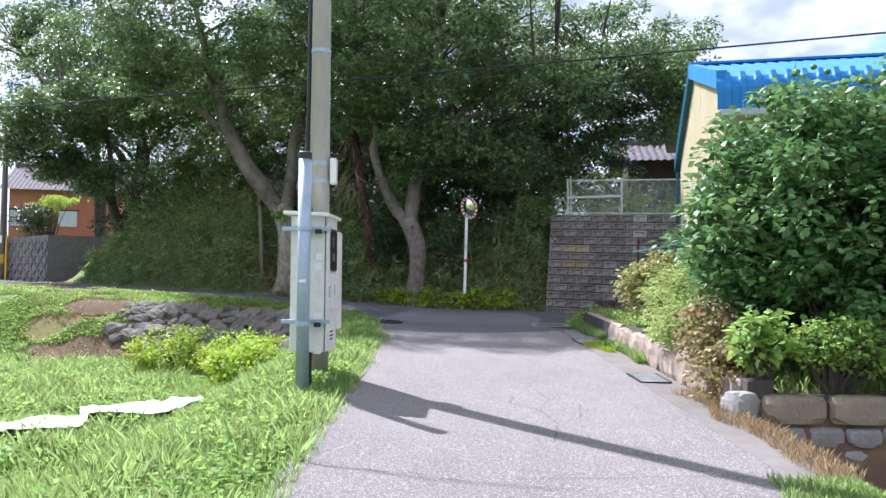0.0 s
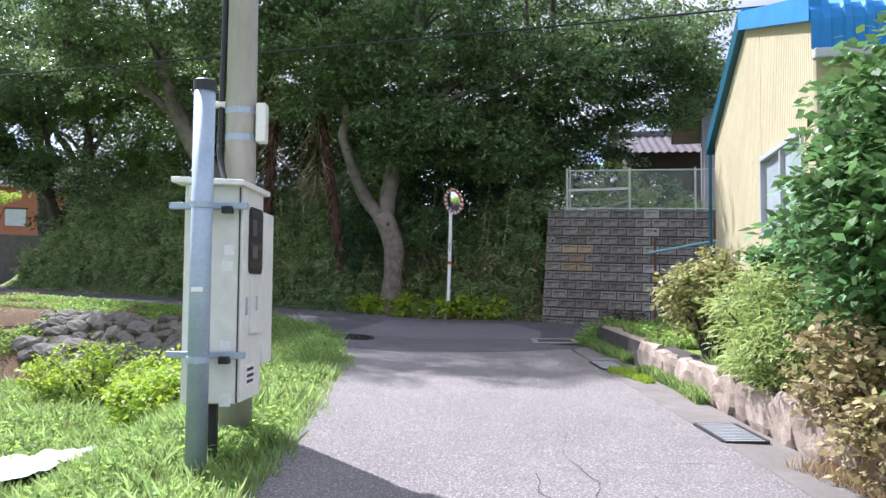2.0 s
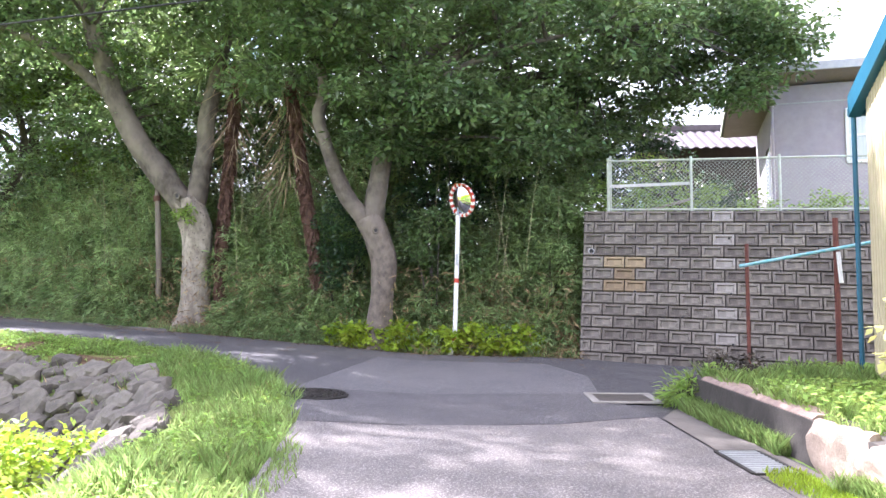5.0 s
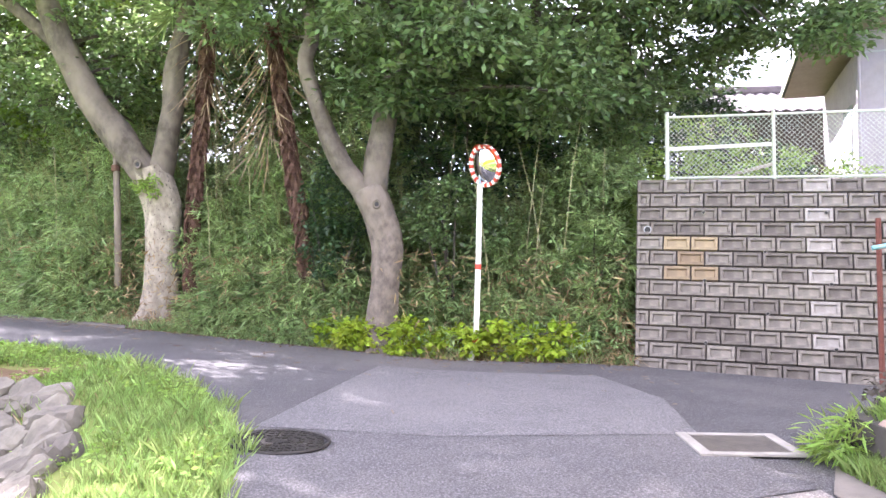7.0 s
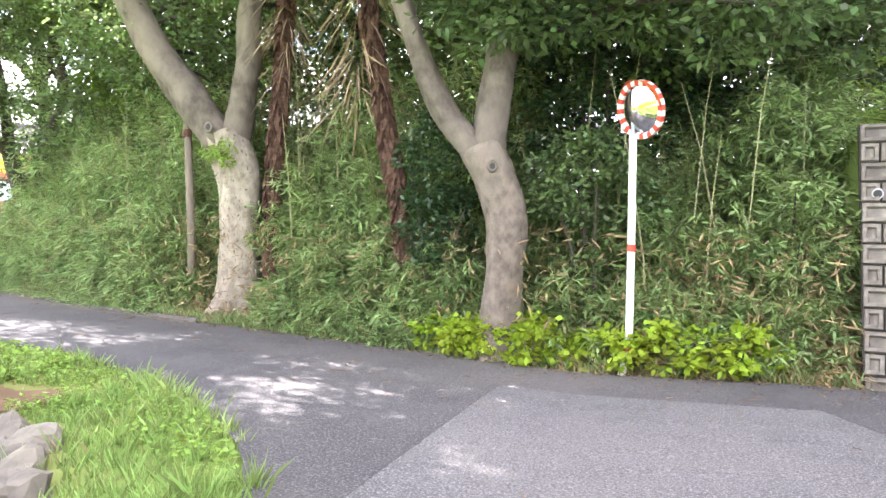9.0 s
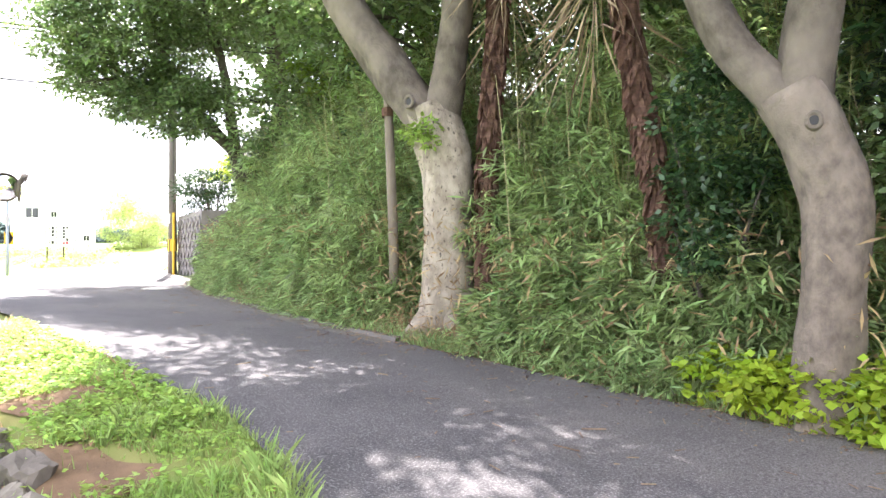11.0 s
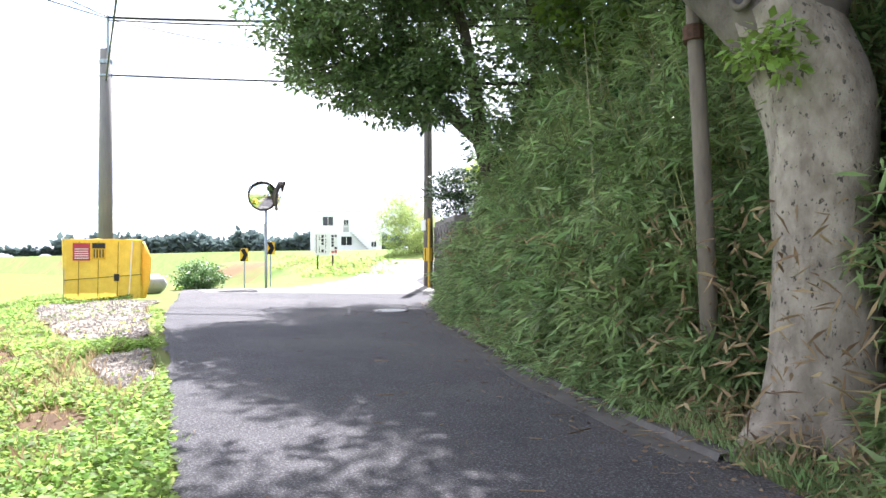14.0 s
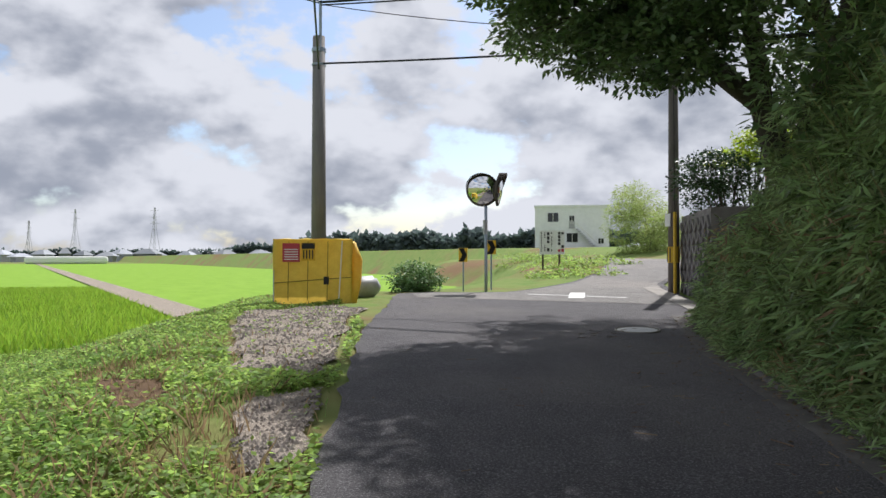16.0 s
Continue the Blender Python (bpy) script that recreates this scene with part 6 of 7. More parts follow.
tiled_house((9.4, 31.8, 3.4), -8, 3.4, 3.4, 3.15, 4.05, "old house with wavy grey-mauve tile roof above the bank", M_TIMBER, 16)
brown = tiled_house((-25.2, 52.0, 2.3), 14, 6.4, 6.0, 5.2, 7.0, "red-brown clad house with tiled roof behind block wall", M_BROWNH, 30)
for x in (-2.6, 0.2):
    w = part("window", bbox((x, -3.1, 3.3), (1.1, 0.06, 1.0)), M_PANE, brown, "dark window")
    part("frame", bbox((x, -3.12, 3.85), (1.3, 0.12, 0.08)), M_TIMBER, w)
leafy("wall_plants", "leafy plants growing behind the chain-link fence", "shrub", [((6.0, 23.6, 3.9), (1.6, 0.5, 0.4), 60), ((8.5, 22.6, 3.75), (1.2, 0.4, 0.35), 36), ((4.6, 24.4, 4.1), (1.0, 0.5, 0.5), 40), ((5.4, 26.4, 4.7), (1.6, 0.6, 0.9), 80)], 0.09, 0.22, 30, M_WEED, 20, P(6.0, 23.8))
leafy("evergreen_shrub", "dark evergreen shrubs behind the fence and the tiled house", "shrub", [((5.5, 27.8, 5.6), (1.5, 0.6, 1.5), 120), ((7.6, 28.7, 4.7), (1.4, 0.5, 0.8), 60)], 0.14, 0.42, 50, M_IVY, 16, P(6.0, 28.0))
plank = thing("timber_plank", "pale dry plank lying behind the fence", "plank", (4.9, 23.35, 3.75), -20)
part("board", bbox((0, 0, 0.04), (1.5, 0.16, 0.05), 0.008, Euler((0.2, radians(-14), 0)).to_matrix().to_4x4()), M_LOG, plank)


# refuse cage under yellow netting
def refuse_cage():
    x, y = -22.9, 27.35
    z = gz(x, y)
    c = thing("refuse_cage", "refuse collection cage draped in yellow netting", "refuse cage", (x, y, z), 72)
    W, D, H = 1.72, 0.9, 1.48
    for sx in (-1, 1):
        for sy in (-1, 1):
            part("corner_post", btube([(sx * W / 2, sy * D / 2, 0), (sx * W / 2, sy * D / 2, H)], 0.02, 6), M_GALV, c)
    bm = bmesh.new()
    nx, nz = 28, 14
    path = [(-W / 2, D / 2), (-W / 2, -D / 2), (W / 2, -D / 2), (W / 2, D / 2)]
    pts = []
    for a, b in zip(path, path[1:]):
        k = 9 if a[0] == b[0] else 22
        pts += [(a[0] + (b[0] - a[0]) * i / k, a[1] + (b[1] - a[1]) * i / k) for i in range(k)]
    pts.append(path[-1])
    prev = None
    for i, (px, py) in enumerate(pts):
        cur = []
        for k in range(nz + 1):
            t = k / nz
            o = 0.035 * noise.noise(Vector((px * 3, py * 3 + 5, t * 2.2))) + 0.012 * math.sin(i * 2.1)
            l = max(0.001, math.hypot(px, py))
            cur.append(bm.verts.new((px * (1.02 + o * 1.2), py * (1.04 + o * 2), 0.03 + (H - 0.02) * t + (0.03 * noise.noise(Vector((px * 2, py * 2, 3))) if k in (0, nz) else 0))))
        if prev:
            for k in range(nz):
                bm.faces.new((prev[k], cur[k], cur[k + 1], prev[k + 1]))
        prev = cur
    bmesh.ops.recalc_face_normals(bm, faces=bm.faces[:])
    part("netting", bm, M_NET, c, "sun-faded yellow netting", True)
    bm = bmesh.new()
    bmesh.ops.create_grid(bm, x_segments=14, y_segments=8, size=0.5)
    for v in bm.verts:
        v.co = Vector((v.co.x * (W + 0.06), v.co.y * (D + 0.06), H + 0.01 + 0.035 * noise.noise(v.co * 6)))
    part("net_top", bm, M_NET, c, "", True)
    dk = mat("net_seam", (0.22, 0.16, 0.03), rough=0.8)
    for px in (-0.55, -0.12, 0.32):
        part("seam_cord", btube([(px, -D / 2 - 0.05, 0.1), (px + 0.02, -D / 2 - 0.05, H - 0.05)], 0.008, 5), dk, c)
    part("seam_cord", btube([(-W / 2, -D / 2 - 0.05, 0.5), (W / 2, -D / 2 - 0.055, 0.62)], 0.01, 5), dk, c)
    n = part("notice", bbox((-0.48, -D / 2 - 0.06, 1.18), (0.38, 0.012, 0.42)), M_RSIGN, c, "red and white notice board")
    for k in range(5):
        part("print_bar", bbox((-0.48, -D / 2 - 0.068, 1.03 + k * 0.055), (0.3, 0.004, 0.022)), M_WHITE, n)
    n = part("notice", bbox((-0.1, -D / 2 - 0.06, 1.2), (0.3, 0.012, 0.4)), M_YSIGN, c, "yellow and black notice board")
    part("print_bar", bbox((-0.1, -D / 2 - 0.068, 1.33), (0.29, 0.004, 0.13)), M_BLACK, n)
    for k in range(4):
        part("print_bar", bbox((-0.2 + k * 0.065, -D / 2 - 0.068, 1.14), (0.03, 0.004, 0.2)), M_BLACK, n)
    part("broom", btube([(0.58, -D / 2 - 0.08, 0.05), (0.66, -D / 2 - 0.06, 1.45)], 0.014, 6), M_WHITE, c, "white broom handle")
    part("dustpan", bbox((0.3, -D / 2 - 0.07, 0.55), (0.12, 0.03, 0.18), 0.01), M_BLACK, c)
    part("net_fold", btube([(W / 2 + 0.02, -D / 2 + 0.1, 0.02), (W / 2 + 0.1, -D / 2 + 0.25, 0.5), (W / 2 + 0.1, -D / 2 + 0.25, 1.0), (W / 2, -D / 2 + 0.1, 1.4)], [0.1, 0.16, 0.15, 0.1], 10, 0.6), M_NET, c, "bunched yellow netting", True)
    b = thing("grey_sack", "grey plastic-covered bundle beside the refuse cage", "sack", (-24.0, 29.0, gz(-24.0, 29.0)))
    part("bundle", btube([(0, -0.4, 0.2), (0, -0.3, 0.24), (0, 0.3, 0.26), (0, 0.45, 0.2)], [0.12, 0.27, 0.28, 0.12], 12, 0.3), mat("grey_sheet", (0.35, 0.36, 0.37), (0.5, 0.51, 0.52), 0.5, 6, 0.3), b, "", True)


refuse_cage()


def road_pole(x, y, top, r0, r1, label, material=M_POLE):
    z = gz(x, y) - 0.05
    p = thing("utility_pole", label, "utility pole", (x, y, z))
    part("shaft", btube([(0, 0, -0.1), (0, 0, top - z)], [r0, r1], 16), material, p, "", True)
    return p, z


lp, lz = road_pole(-24.45, 28.0, 8.2, 0.20, 0.155, "tall grey utility pole behind the refuse cage", mat("dark_pole", (0.22, 0.21, 0.20), (0.15, 0.145, 0.14), 0.85, 3, stretch=(1, 1, 0.2)))
part("extension", btube([(0.12, 0, 7.3 - lz), (0.12, 0, 9.1 - lz)], 0.04, 8), M_GALV, lp, "steel extension arm")
part("band", btube([(0, 0, 7.8 - lz), (0, 0, 7.9 - lz)], 0.18, 14), M_GALV, lp)
part("band", btube([(0, 0, 7.45 - lz), (0, 0, 7.5 - lz)], 0.18, 14), M_GALV, lp)
rp, rpz = road_pole(-21.6, 37.3, 9.0, 0.16, 0.12, "slim utility pole at the corner of the diamond-block wall", mat("brown_pole", (0.15, 0.13, 0.12), (0.10, 0.09, 0.085), 0.85, 3, stretch=(1, 1, 0.2)))
part("guard", btube([(0, -0.01, 0.92), (0, -0.01, 1.36)], 0.165, 14), M_YPOLE, rp, "yellow and black guard sleeve")
for k in range(8):
    a = k * math.pi / 4
    part("guard_stripe", bbox((0.157 * math.cos(a + 0.2), -0.01 + 0.157 * math.sin(a + 0.2), 1.14), (0.03, 0.03, 0.40)), M_BLACK, rp)
part("plate", bbox((-0.05, -0.17, 2.1), (0.2, 0.03, 0.35)), M_WHITE, rp)
part("stay_guard", btube([(0.35, -0.3, 0), (0.35, -0.3, 2.3)], 0.045, 8), M_YPOLE, rp, "yellow stay-wire guard")
part("stay_wire", btube([(0.35, -0.3, 2.3), (0.0, 0, 7.5)], 0.01, 5), M_CABLE, rp)


def twin_mirror():
    x, y = -24.3, 32.85
    z = gz(x, y) - 0.05
    p = thing("traffic_mirror", "twin round traffic mirrors on a grey pole at the far junction", "traffic mirror", (x, y, z))
    part("pole", btube([(0, 0, 0), (0, 0, 2.7)], 0.045, 10), M_GALV, p, "", True)
    for ang, off in ((50, (-0.02, -0.1)), (142, (0.30, 0.22))):
        head = Matrix.Translation((off[0], off[1], 2.95)) @ Euler((radians(6), 0, radians(ang))).to_matrix().to_4x4()
        bm = bmesh.new()
        tube(bm, [head @ Vector((0, -0.05, 0)), head @ Vector((0, 0.0, 0)), head @ Vector((0, 0.09, 0))], [0.46, 0.47, 0.2], 28)
        sh = part("shell", bm, M_BARKD, p, "dark brown mirror housing", True)
        bm = bmesh.new()
        prev = None
        N = 28
        for k in range(6):
            rr = 0.40 * k / 5 + 0.001
            cur = [bm.verts.new(head @ Vector((rr * math.cos(2 * math.pi * j / N), -0.055 - 0.07 * (1 - (rr / 0.4) ** 2), rr * math.sin(2 * math.pi * j / N)))) for j in range(N)]
            if prev:
                for j in range(N):
                    bm.faces.new((prev[j], prev[(j + 1) % N], cur[(j + 1) % N], cur[j]))
            prev = cur
        bmesh.ops.recalc_face_normals(bm, faces=bm.faces[:])
        part("mirror_face", bm, M_MIRROR, sh, "", True)
        bm = bmesh.new()
        prev = None
        for j in range(15):
            a = radians(10 + j * 160 / 14)
            cur = [bm.verts.new(head @ Vector((0.47 * math.cos(a), -0.03, 0.47 * math.sin(a)))), bm.verts.new(head @ Vector((0.48 * math.cos(a), -0.05 - 0.16 * math.sin(a), 0.48 * math.sin(a))))]
            if prev:
                bm.faces.new((prev[0], cur[0], cur[1], prev[1]))
            prev = cur
        bmesh.ops.solidify(bm, geom=bm.faces[:], thickness=0.01)
        part("hood", bm, M_BARKD, sh)
    part("junction_box", bbox((0.05, -0.05, 1.9), (0.1, 0.1, 0.4), 0.01), M_GREYTRIM, p)


twin_mirror()


def chevron_sign(x, y, h, rz):
    z = gz(x, y)
    s = thing("chevron_sign", "small yellow and black chevron sign at the bend", "road sign", (x, y, z), rz)
    part("post", btube([(0, 0.02, 0), (0, 0.02, h)], 0.025, 8), M_GALV, s)
    pl = part("plate", bbox((0, 0, h), (0.28, 0.02, 0.42), 0.004, Matrix.Translation((0, 0, 0))), M_YSIGN, s)
    for k in range(1):
        bm = bmesh.new()
        q = [(-0.13, 0.20), (0.03, 0.20), (0.13, 0.0), (0.03, -0.20), (-0.13, -0.20), (-0.02, 0.0)]
        bm.faces.new([bm.verts.new((a, -0.014, h + b)) for a, b in q])
        bmesh.ops.solidify(bm, geom=bm.faces[:], thickness=0.004)
        part("arrow", bm, M_BLACK, pl)


chevron_sign(-25.9, 33.0, 1.1, 40)
chevron_sign(-25.5, 33.75, 1.3, 62)


# diamond-faced block wall round the far house
def diamond_wall():
    a, b, c = Vector((-18.3, 35.2, 0)), Vector((-21.75, 37.75, 0)), Vector((-15.6, 37.0, 0))
    e = Vector((-29.5, 46.5, 0))
    for p, q, face in ((b, a, True), (a, c, False), (e, b, False)):
        d = (q - p).normalized()
        L = (q - p).length
        z = 1.5
        n = Vector((d.y, -d.x, 0))
        w = tagged(link_bm("block_wall", bbox((L / 2, 0.1, 1.05), (L, 0.2, 2.3), 0.0), M_DIAM), "dark diamond-patterned concrete block wall", "wall", kind="structure")
        w.matrix_world = Matrix.Translation((p.x, p.y, z)) @ Matrix((d, -n, Vector((0, 0, 1)))).transposed().to_4x4()
        if not face:
            continue
        bar = bpy.data.meshes.new("diamond_block")
        bm = bbox((0, 0, 0), (0.40, 0.07, 0.13), 0.012)
        bm.to_mesh(bar)
        bm.free()
        bar.materials.append(M_DIAM)
        s = 0.33
        for i in range(int(L / s)):
            for k in range(int(2.1 / s)):
                o = new("diamond_block", bar)
                o.parent = w
                o.matrix_parent_inverse = Matrix.Identity(4)
                o.matrix_basis = Matrix.Translation((s * (i + 0.5), -0.02, s * (k + 0.5) + 0.05)) @ Matrix.Rotation(radians(45 if (i + k) % 2 else -45), 4, 'Y')


diamond_wall()
leafy("clipped_shrub", "clipped round evergreen shrub above the block wall", "shrub", [((-19.9, 37.0, 4.5), (0.95, 0.9, 0.85), 140)], 0.10, 0.28, 40, M_IVY, 10, (-19.3, 36.9, 3.0))
leafy("pruned_tree", "yellow-green cloud-pruned garden tree", "tree", [((-20.2, 38.2, 5.2), (0.9, 0.6, 0.3), 40), ((-19.3, 38.3, 5.6), (0.9, 0.6, 0.28), 40)], 0.11, 0.24, 36, M_LIME, 10, (-19.8, 38.3, 3.0))
leafy("corner_bush", "low green bush at the corner below the mirrors", "shrub", [((-25.6, 31.3, 1.95), (0.85, 0.7, 0.5), 110)], 0.10, 0.24, 36, M_CITRUS, 14, P(-25.6, 31.3))

# paddies, farm track, gravel shoulder
LOWZ = 0.45


def paddy(name, pts, label):
    ob = flat_poly(name, pts, M_PADDY, 0.0, lambda x, y: LOWZ + 0.07, 60)
    return tagged(ob, label, "rice paddy", kind="structure")


paddy("paddy", [(-26.5, 26.6), (-300, 18.6), (-300, -160), (-24, -60), (-22.5, 18)], "bright green rice paddy beside the farm track")
paddy("paddy", [(-30, 27.4), (-300, 19.6), (-300, 150), (-120, 160), (-44, 62), (-33, 42), (-30.5, 36)], "bright green rice paddy beyond the track")
track = tagged(flat_poly("farm_track", [(-24.6, 28.2), (-30, 27.3), (-300, 19.7), (-300, 18.0), (-29, 25.7), (-24.4, 26.6)], M_GRAVEL, 0.0, lambda x, y: max(0.60, gz(x, y) + 0.05), 3), "pale concrete farm track between paddies", "track", kind="structure")
GRAV = [(-13.2, 24.25), (-14.1, 23.7), (-16.7, 24.2), (-19, 24.7), (-21.3, 25.4), (-21.5, 27.2), (-20.2, 27.6), (-18.2, 26.45), (-16.0, 25.55), (-14.1, 24.8)]
GRAV3 = [(-12.6, 24.1), (-11.9, 23.9), (-11.2, 23.55), (-10.5, 23.2), (-10.4, 22.9), (-11.2, 23.0), (-12.4, 23.4)]
GRAV2 = [(-8.2, 20.6), (-9.0, 20.2), (-10.3, 20.7), (-10.0, 21.4), (-8.9, 21.3)]


def lumpy(x, y):
    return float(rough_z(np.array([x]), np.array([y]))[0])


tagged(flat_poly("gravel_shoulder", wavy(GRAV, 0.35), M_GRAVEL, 0.03, lumpy, 0.22), "pale gravel shoulder beside the road", "gravel", kind="structure")
tagged(flat_poly("gravel_shoulder", wavy(GRAV3, 0.25), M_GRAVEL, 0.03, lumpy, 0.22), "small dark gravel patch at the road edge", "gravel", kind="structure")
tagged(flat_poly("gravel_shoulder", wavy(GRAV2, 0.3), M_SOIL, 0.03, lumpy, 0.22), "bare brown soil patch on the slope", "soil", kind="structure")
# markings
# old asphalt made paler from the tree shade's edge on: sunlight in its tone
M_ROADP = mat("old_sunlit_asphalt", (0.20, 0.19, 0.18), (0.15, 0.142, 0.135), 0.9, 1.3, 1.0, 70, spec=0.25, c3=(0.24, 0.22, 0.20), speck=0.5)
FAR_ROAD = [(-22.6, 29.9), (-24.0, 30.4), (-24.2, 31.2), (-23.75, 32.2), (-23.6, 33.2), (-26.3, 37.5), (-29.8, 41.5), (-37.8, 48.9), (-49.8, 53.9), (-49.5, 57.8), (-35, 52.3), (-24.1, 39.0), (-19.4, 35.4), (-18.2, 34.1)]
tagged(flat_poly("road_patch", wavy(FAR_ROAD, 0.06), M_ROADP, 0.006, road_z, 0.8), "old grey asphalt past the junction, paled as sunlit from the shade edge", "road", kind="structure")
tagged(flat_poly("road_marking", [(-22.5, 33.0), (-20.35, 34.5), (-20.45, 34.64), (-22.6, 33.14)], M_LINE, 0.012), "worn white cross line on the road", "road marking", kind="structure")
tagged(flat_poly("road_marking", [(-20.8, 33.08), (-20.6, 33.42), (-22.4, 34.86), (-22.6, 34.5)], M_LINE, 0.016), "worn white block of the cross marking", "road marking", kind="structure")
tagged(flat_poly("drain_channel", [(-23.3, 37.7), (-23.6, 38.5), (-20.9, 36.65), (-17.5, 34.2), (-17.1, 33.3), (-20.2, 35.55)], M_CONC, 0.018, road_z, 0.6), "concrete slab drain along the wall foot", "drain", kind="structure")


# far things
def far_building():
    b = thing("white_building", "white two-storey building with outside stair", "building", (-85.6, 82.2, 2.2), 53)
    W, D, H = 9.5, 9.0, 6.95
    part("block", bbox((0, D / 2, H / 2), (W, D, H), 0.02), M_BWHITE, b)
    part("parapet", bbox((0, D / 2, H + 0.1), (W + 0.2, D + 0.2, 0.25)), M_BWHITE, b)
    for x, z, w, h in ((-2.4, 5.6, 1.35, 1.15), (0.0, 5.45, 0.6, 0.65), (0.05, 2.95, 1.4, 1.15), (3.7, 2.5, 0.65, 0.65)):
        wd = part("window", bbox((x, -0.02, z), (w, 0.06, h)), M_DGLASS, b, "dark window")
        part("frame", bbox((x, -0.06, z), (0.07, 0.06, h)), M_WHITE, wd)
    part("door", bbox((0.0, -0.03, 4.62), (0.75, 0.06, 0.95)), M_GREYTRIM, b)
    for k in range(12):
        part("stair_tread", bbox((0.7 + k * 0.26, -0.5, 4.0 - k * 0.26), (0.32, 0.9, 0.08)), M_GREYTRIM, b)
    part("handrail", btube([(-0.3, -0.95, 4.8), (0.6, -0.95, 4.8), (3.8, -0.95, 1.7)], 0.05, 5), M_WHITE, b)


far_building()


def notice_board():
    n = thing("notice_board", "white roadside notice board with dark lettering", "sign", (-31.4, 40.2, gz(-31.4, 40.2) - 0.1), 52)
    for k in (-0.37, 0.30):
        part("post", btube([(k, 0.05, 0), (k, 0.05, 1.3)], 0.04, 6), M_TIMBER, n)
    for x0, w in ((-0.15, 0.70), (0.37, 0.29)):
        pl = part("panel", bbox((x0, 0, 1.36), (w, 0.03, 0.98)), M_WHITE, n)
        r = random.Random(int(w * 100))
        for c in range(int(w / 0.14)):
            k = 1.78
            big = c == 2 or w < 0.4
            while k > 0.98:
                hh = r.uniform(0.09, 0.14) if big else r.uniform(0.03, 0.08)
                if r.random() < 0.8:
                    part("print_bar", bbox((x0 - w / 2 + 0.075 + c * 0.14, -0.02, k - hh / 2), (0.10 if big else 0.04, 0.006, hh)), M_RSIGN if w < 0.4 and k < 1.2 else M_CABLE, pl)
                k -= hh + 0.035


notice_board()


def hazy_wood(name, a, b, h, n, label, depth=14):
    """Uneven line of far trees as many leaf clumps"""
    a, b = np.array(a, float), np.array(b, float)
    t = rng.uniform(0, 1, n)
    hh = h * (0.55 + 0.45 * np.abs(np.sin(t * 23) * 0.5 + np.sin(t * 61 + 1) * 0.3 + np.sin(t * 131) * 0.2))
    pos = np.stack([a[0] + (b[0] - a[0]) * t, a[1] + (b[1] - a[1]) * t + rng.uniform(0, depth, n), 0.2 + hh * rng.uniform(0, 1, n) ** 0.7], 1)
    v, f = leaf_quads(pos, h * 0.26, h * 0.22, None, 0.0, 0.8)
    tagged(np_mesh(name, v, f, M_HAZETREE), label, "woods", kind="stuff")


hazy_wood("far_woods", (-520, 180), (-300, 330), 20, 16000, "distant dark green wood beyond the fields")
hazy_wood("far_woods", (-520, 130), (-520, 200), 12, 8000, "low far tree line across the fields")
hazy_wood("far_woods", (-330, 330), (-180, 330), 18, 12000, "distant wood behind far houses")
hazy_wood("far_woods", (-560, -150), (-540, 130), 9, 9000, "thin far tree line on the horizon")
hb = bpy.data.meshes.new("far_house")
bm = bmesh.new()
box(bm, (0, 0, 1.8), (9, 7, 3.6))
r = bmesh.ops.create_cone(bm, cap_ends=True, segments=4, radius1=7.2, radius2=2.0, depth=2.2, matrix=Matrix.Translation((0, 0, 4.7)) @ Matrix.Rotation(radians(45), 4, 'Z'))
bm.to_mesh(hb)
bm.free()
hb.materials.append(M_FARHOUSE)
for i in range(46):
    o = new("far_house", hb)
    t = i / 46
    if i < 30:
        o.matrix_world = pose(-460 + 25 * math.sin(i * 3.1), -140 + 300 * t * 46 / 30, 0.2, 0, 0, i * 37) @ Matrix.Diagonal((1 + 0.4 * math.sin(i), 1, 0.8 + 0.5 * abs(math.sin(i * 2.3)), 1))
    else:
        k = i - 30
        o.matrix_world = pose(-215 + k * 5.5, 190 + 10 * math.sin(k * 2.0), 0.2, 0, 0, k * 31) @ Matrix.Diagonal((1, 1, 0.8 + 0.4 * abs(math.sin(k)), 1))
    tagged(o, "distant pale house beyond the rice fields", "house", "far houses")
gh = thing("greenhouse", "long white greenhouse far across the paddies", "greenhouse", (-300, 28, 0.5), 90)
part("cover", bbox((0, 0, 1.3), (26, 6, 2.6), 0.8), M_WHITE, gh)


def pylon(x, y, h):
    p = thing("transmission_tower", "distant steel lattice transmission tower", "pylon", (x, y, 0), 30, "far transmission towers")
    bm = bmesh.new()
    w = h * 0.09
    for sx in (-1, 1):
        for sy in (-1, 1):
            tube(bm, [(sx * w, sy * w, 0), (sx * w * 0.25, sy * w * 0.25, h * 0.6), (sx * 0.3, sy * 0.3, h)], 0.13, 4)
    for k in range(7):
        z0, z1 = h * k / 8, h * (k + 1) / 8
        w0, w1 = w * max(0.2, 1 - z0 / h * 1.2), w * max(0.2, 1 - z1 / h * 1.2)
        tube(bm, [(-w0, -w0, z0), (w1, -w1, z1)], 0.08, 3)
        tube(bm, [(w0, -w0, z0), (-w1, -w1, z1)], 0.08, 3)
    part("lattice", bm, M_GREYTRIM, p)
    for z in (0.7, 0.82, 0.94):
        part("crossarm", btube([(-h * 0.14, 0, h * z), (h * 0.14, 0, h * z)], 0.11, 4), M_GREYTRIM, p)


for x, y, h in ((-620, 40, 38), (-640, -20, 34), (-600, 92, 40), (-640, 10, 30)):
    pylon(x, y, h)

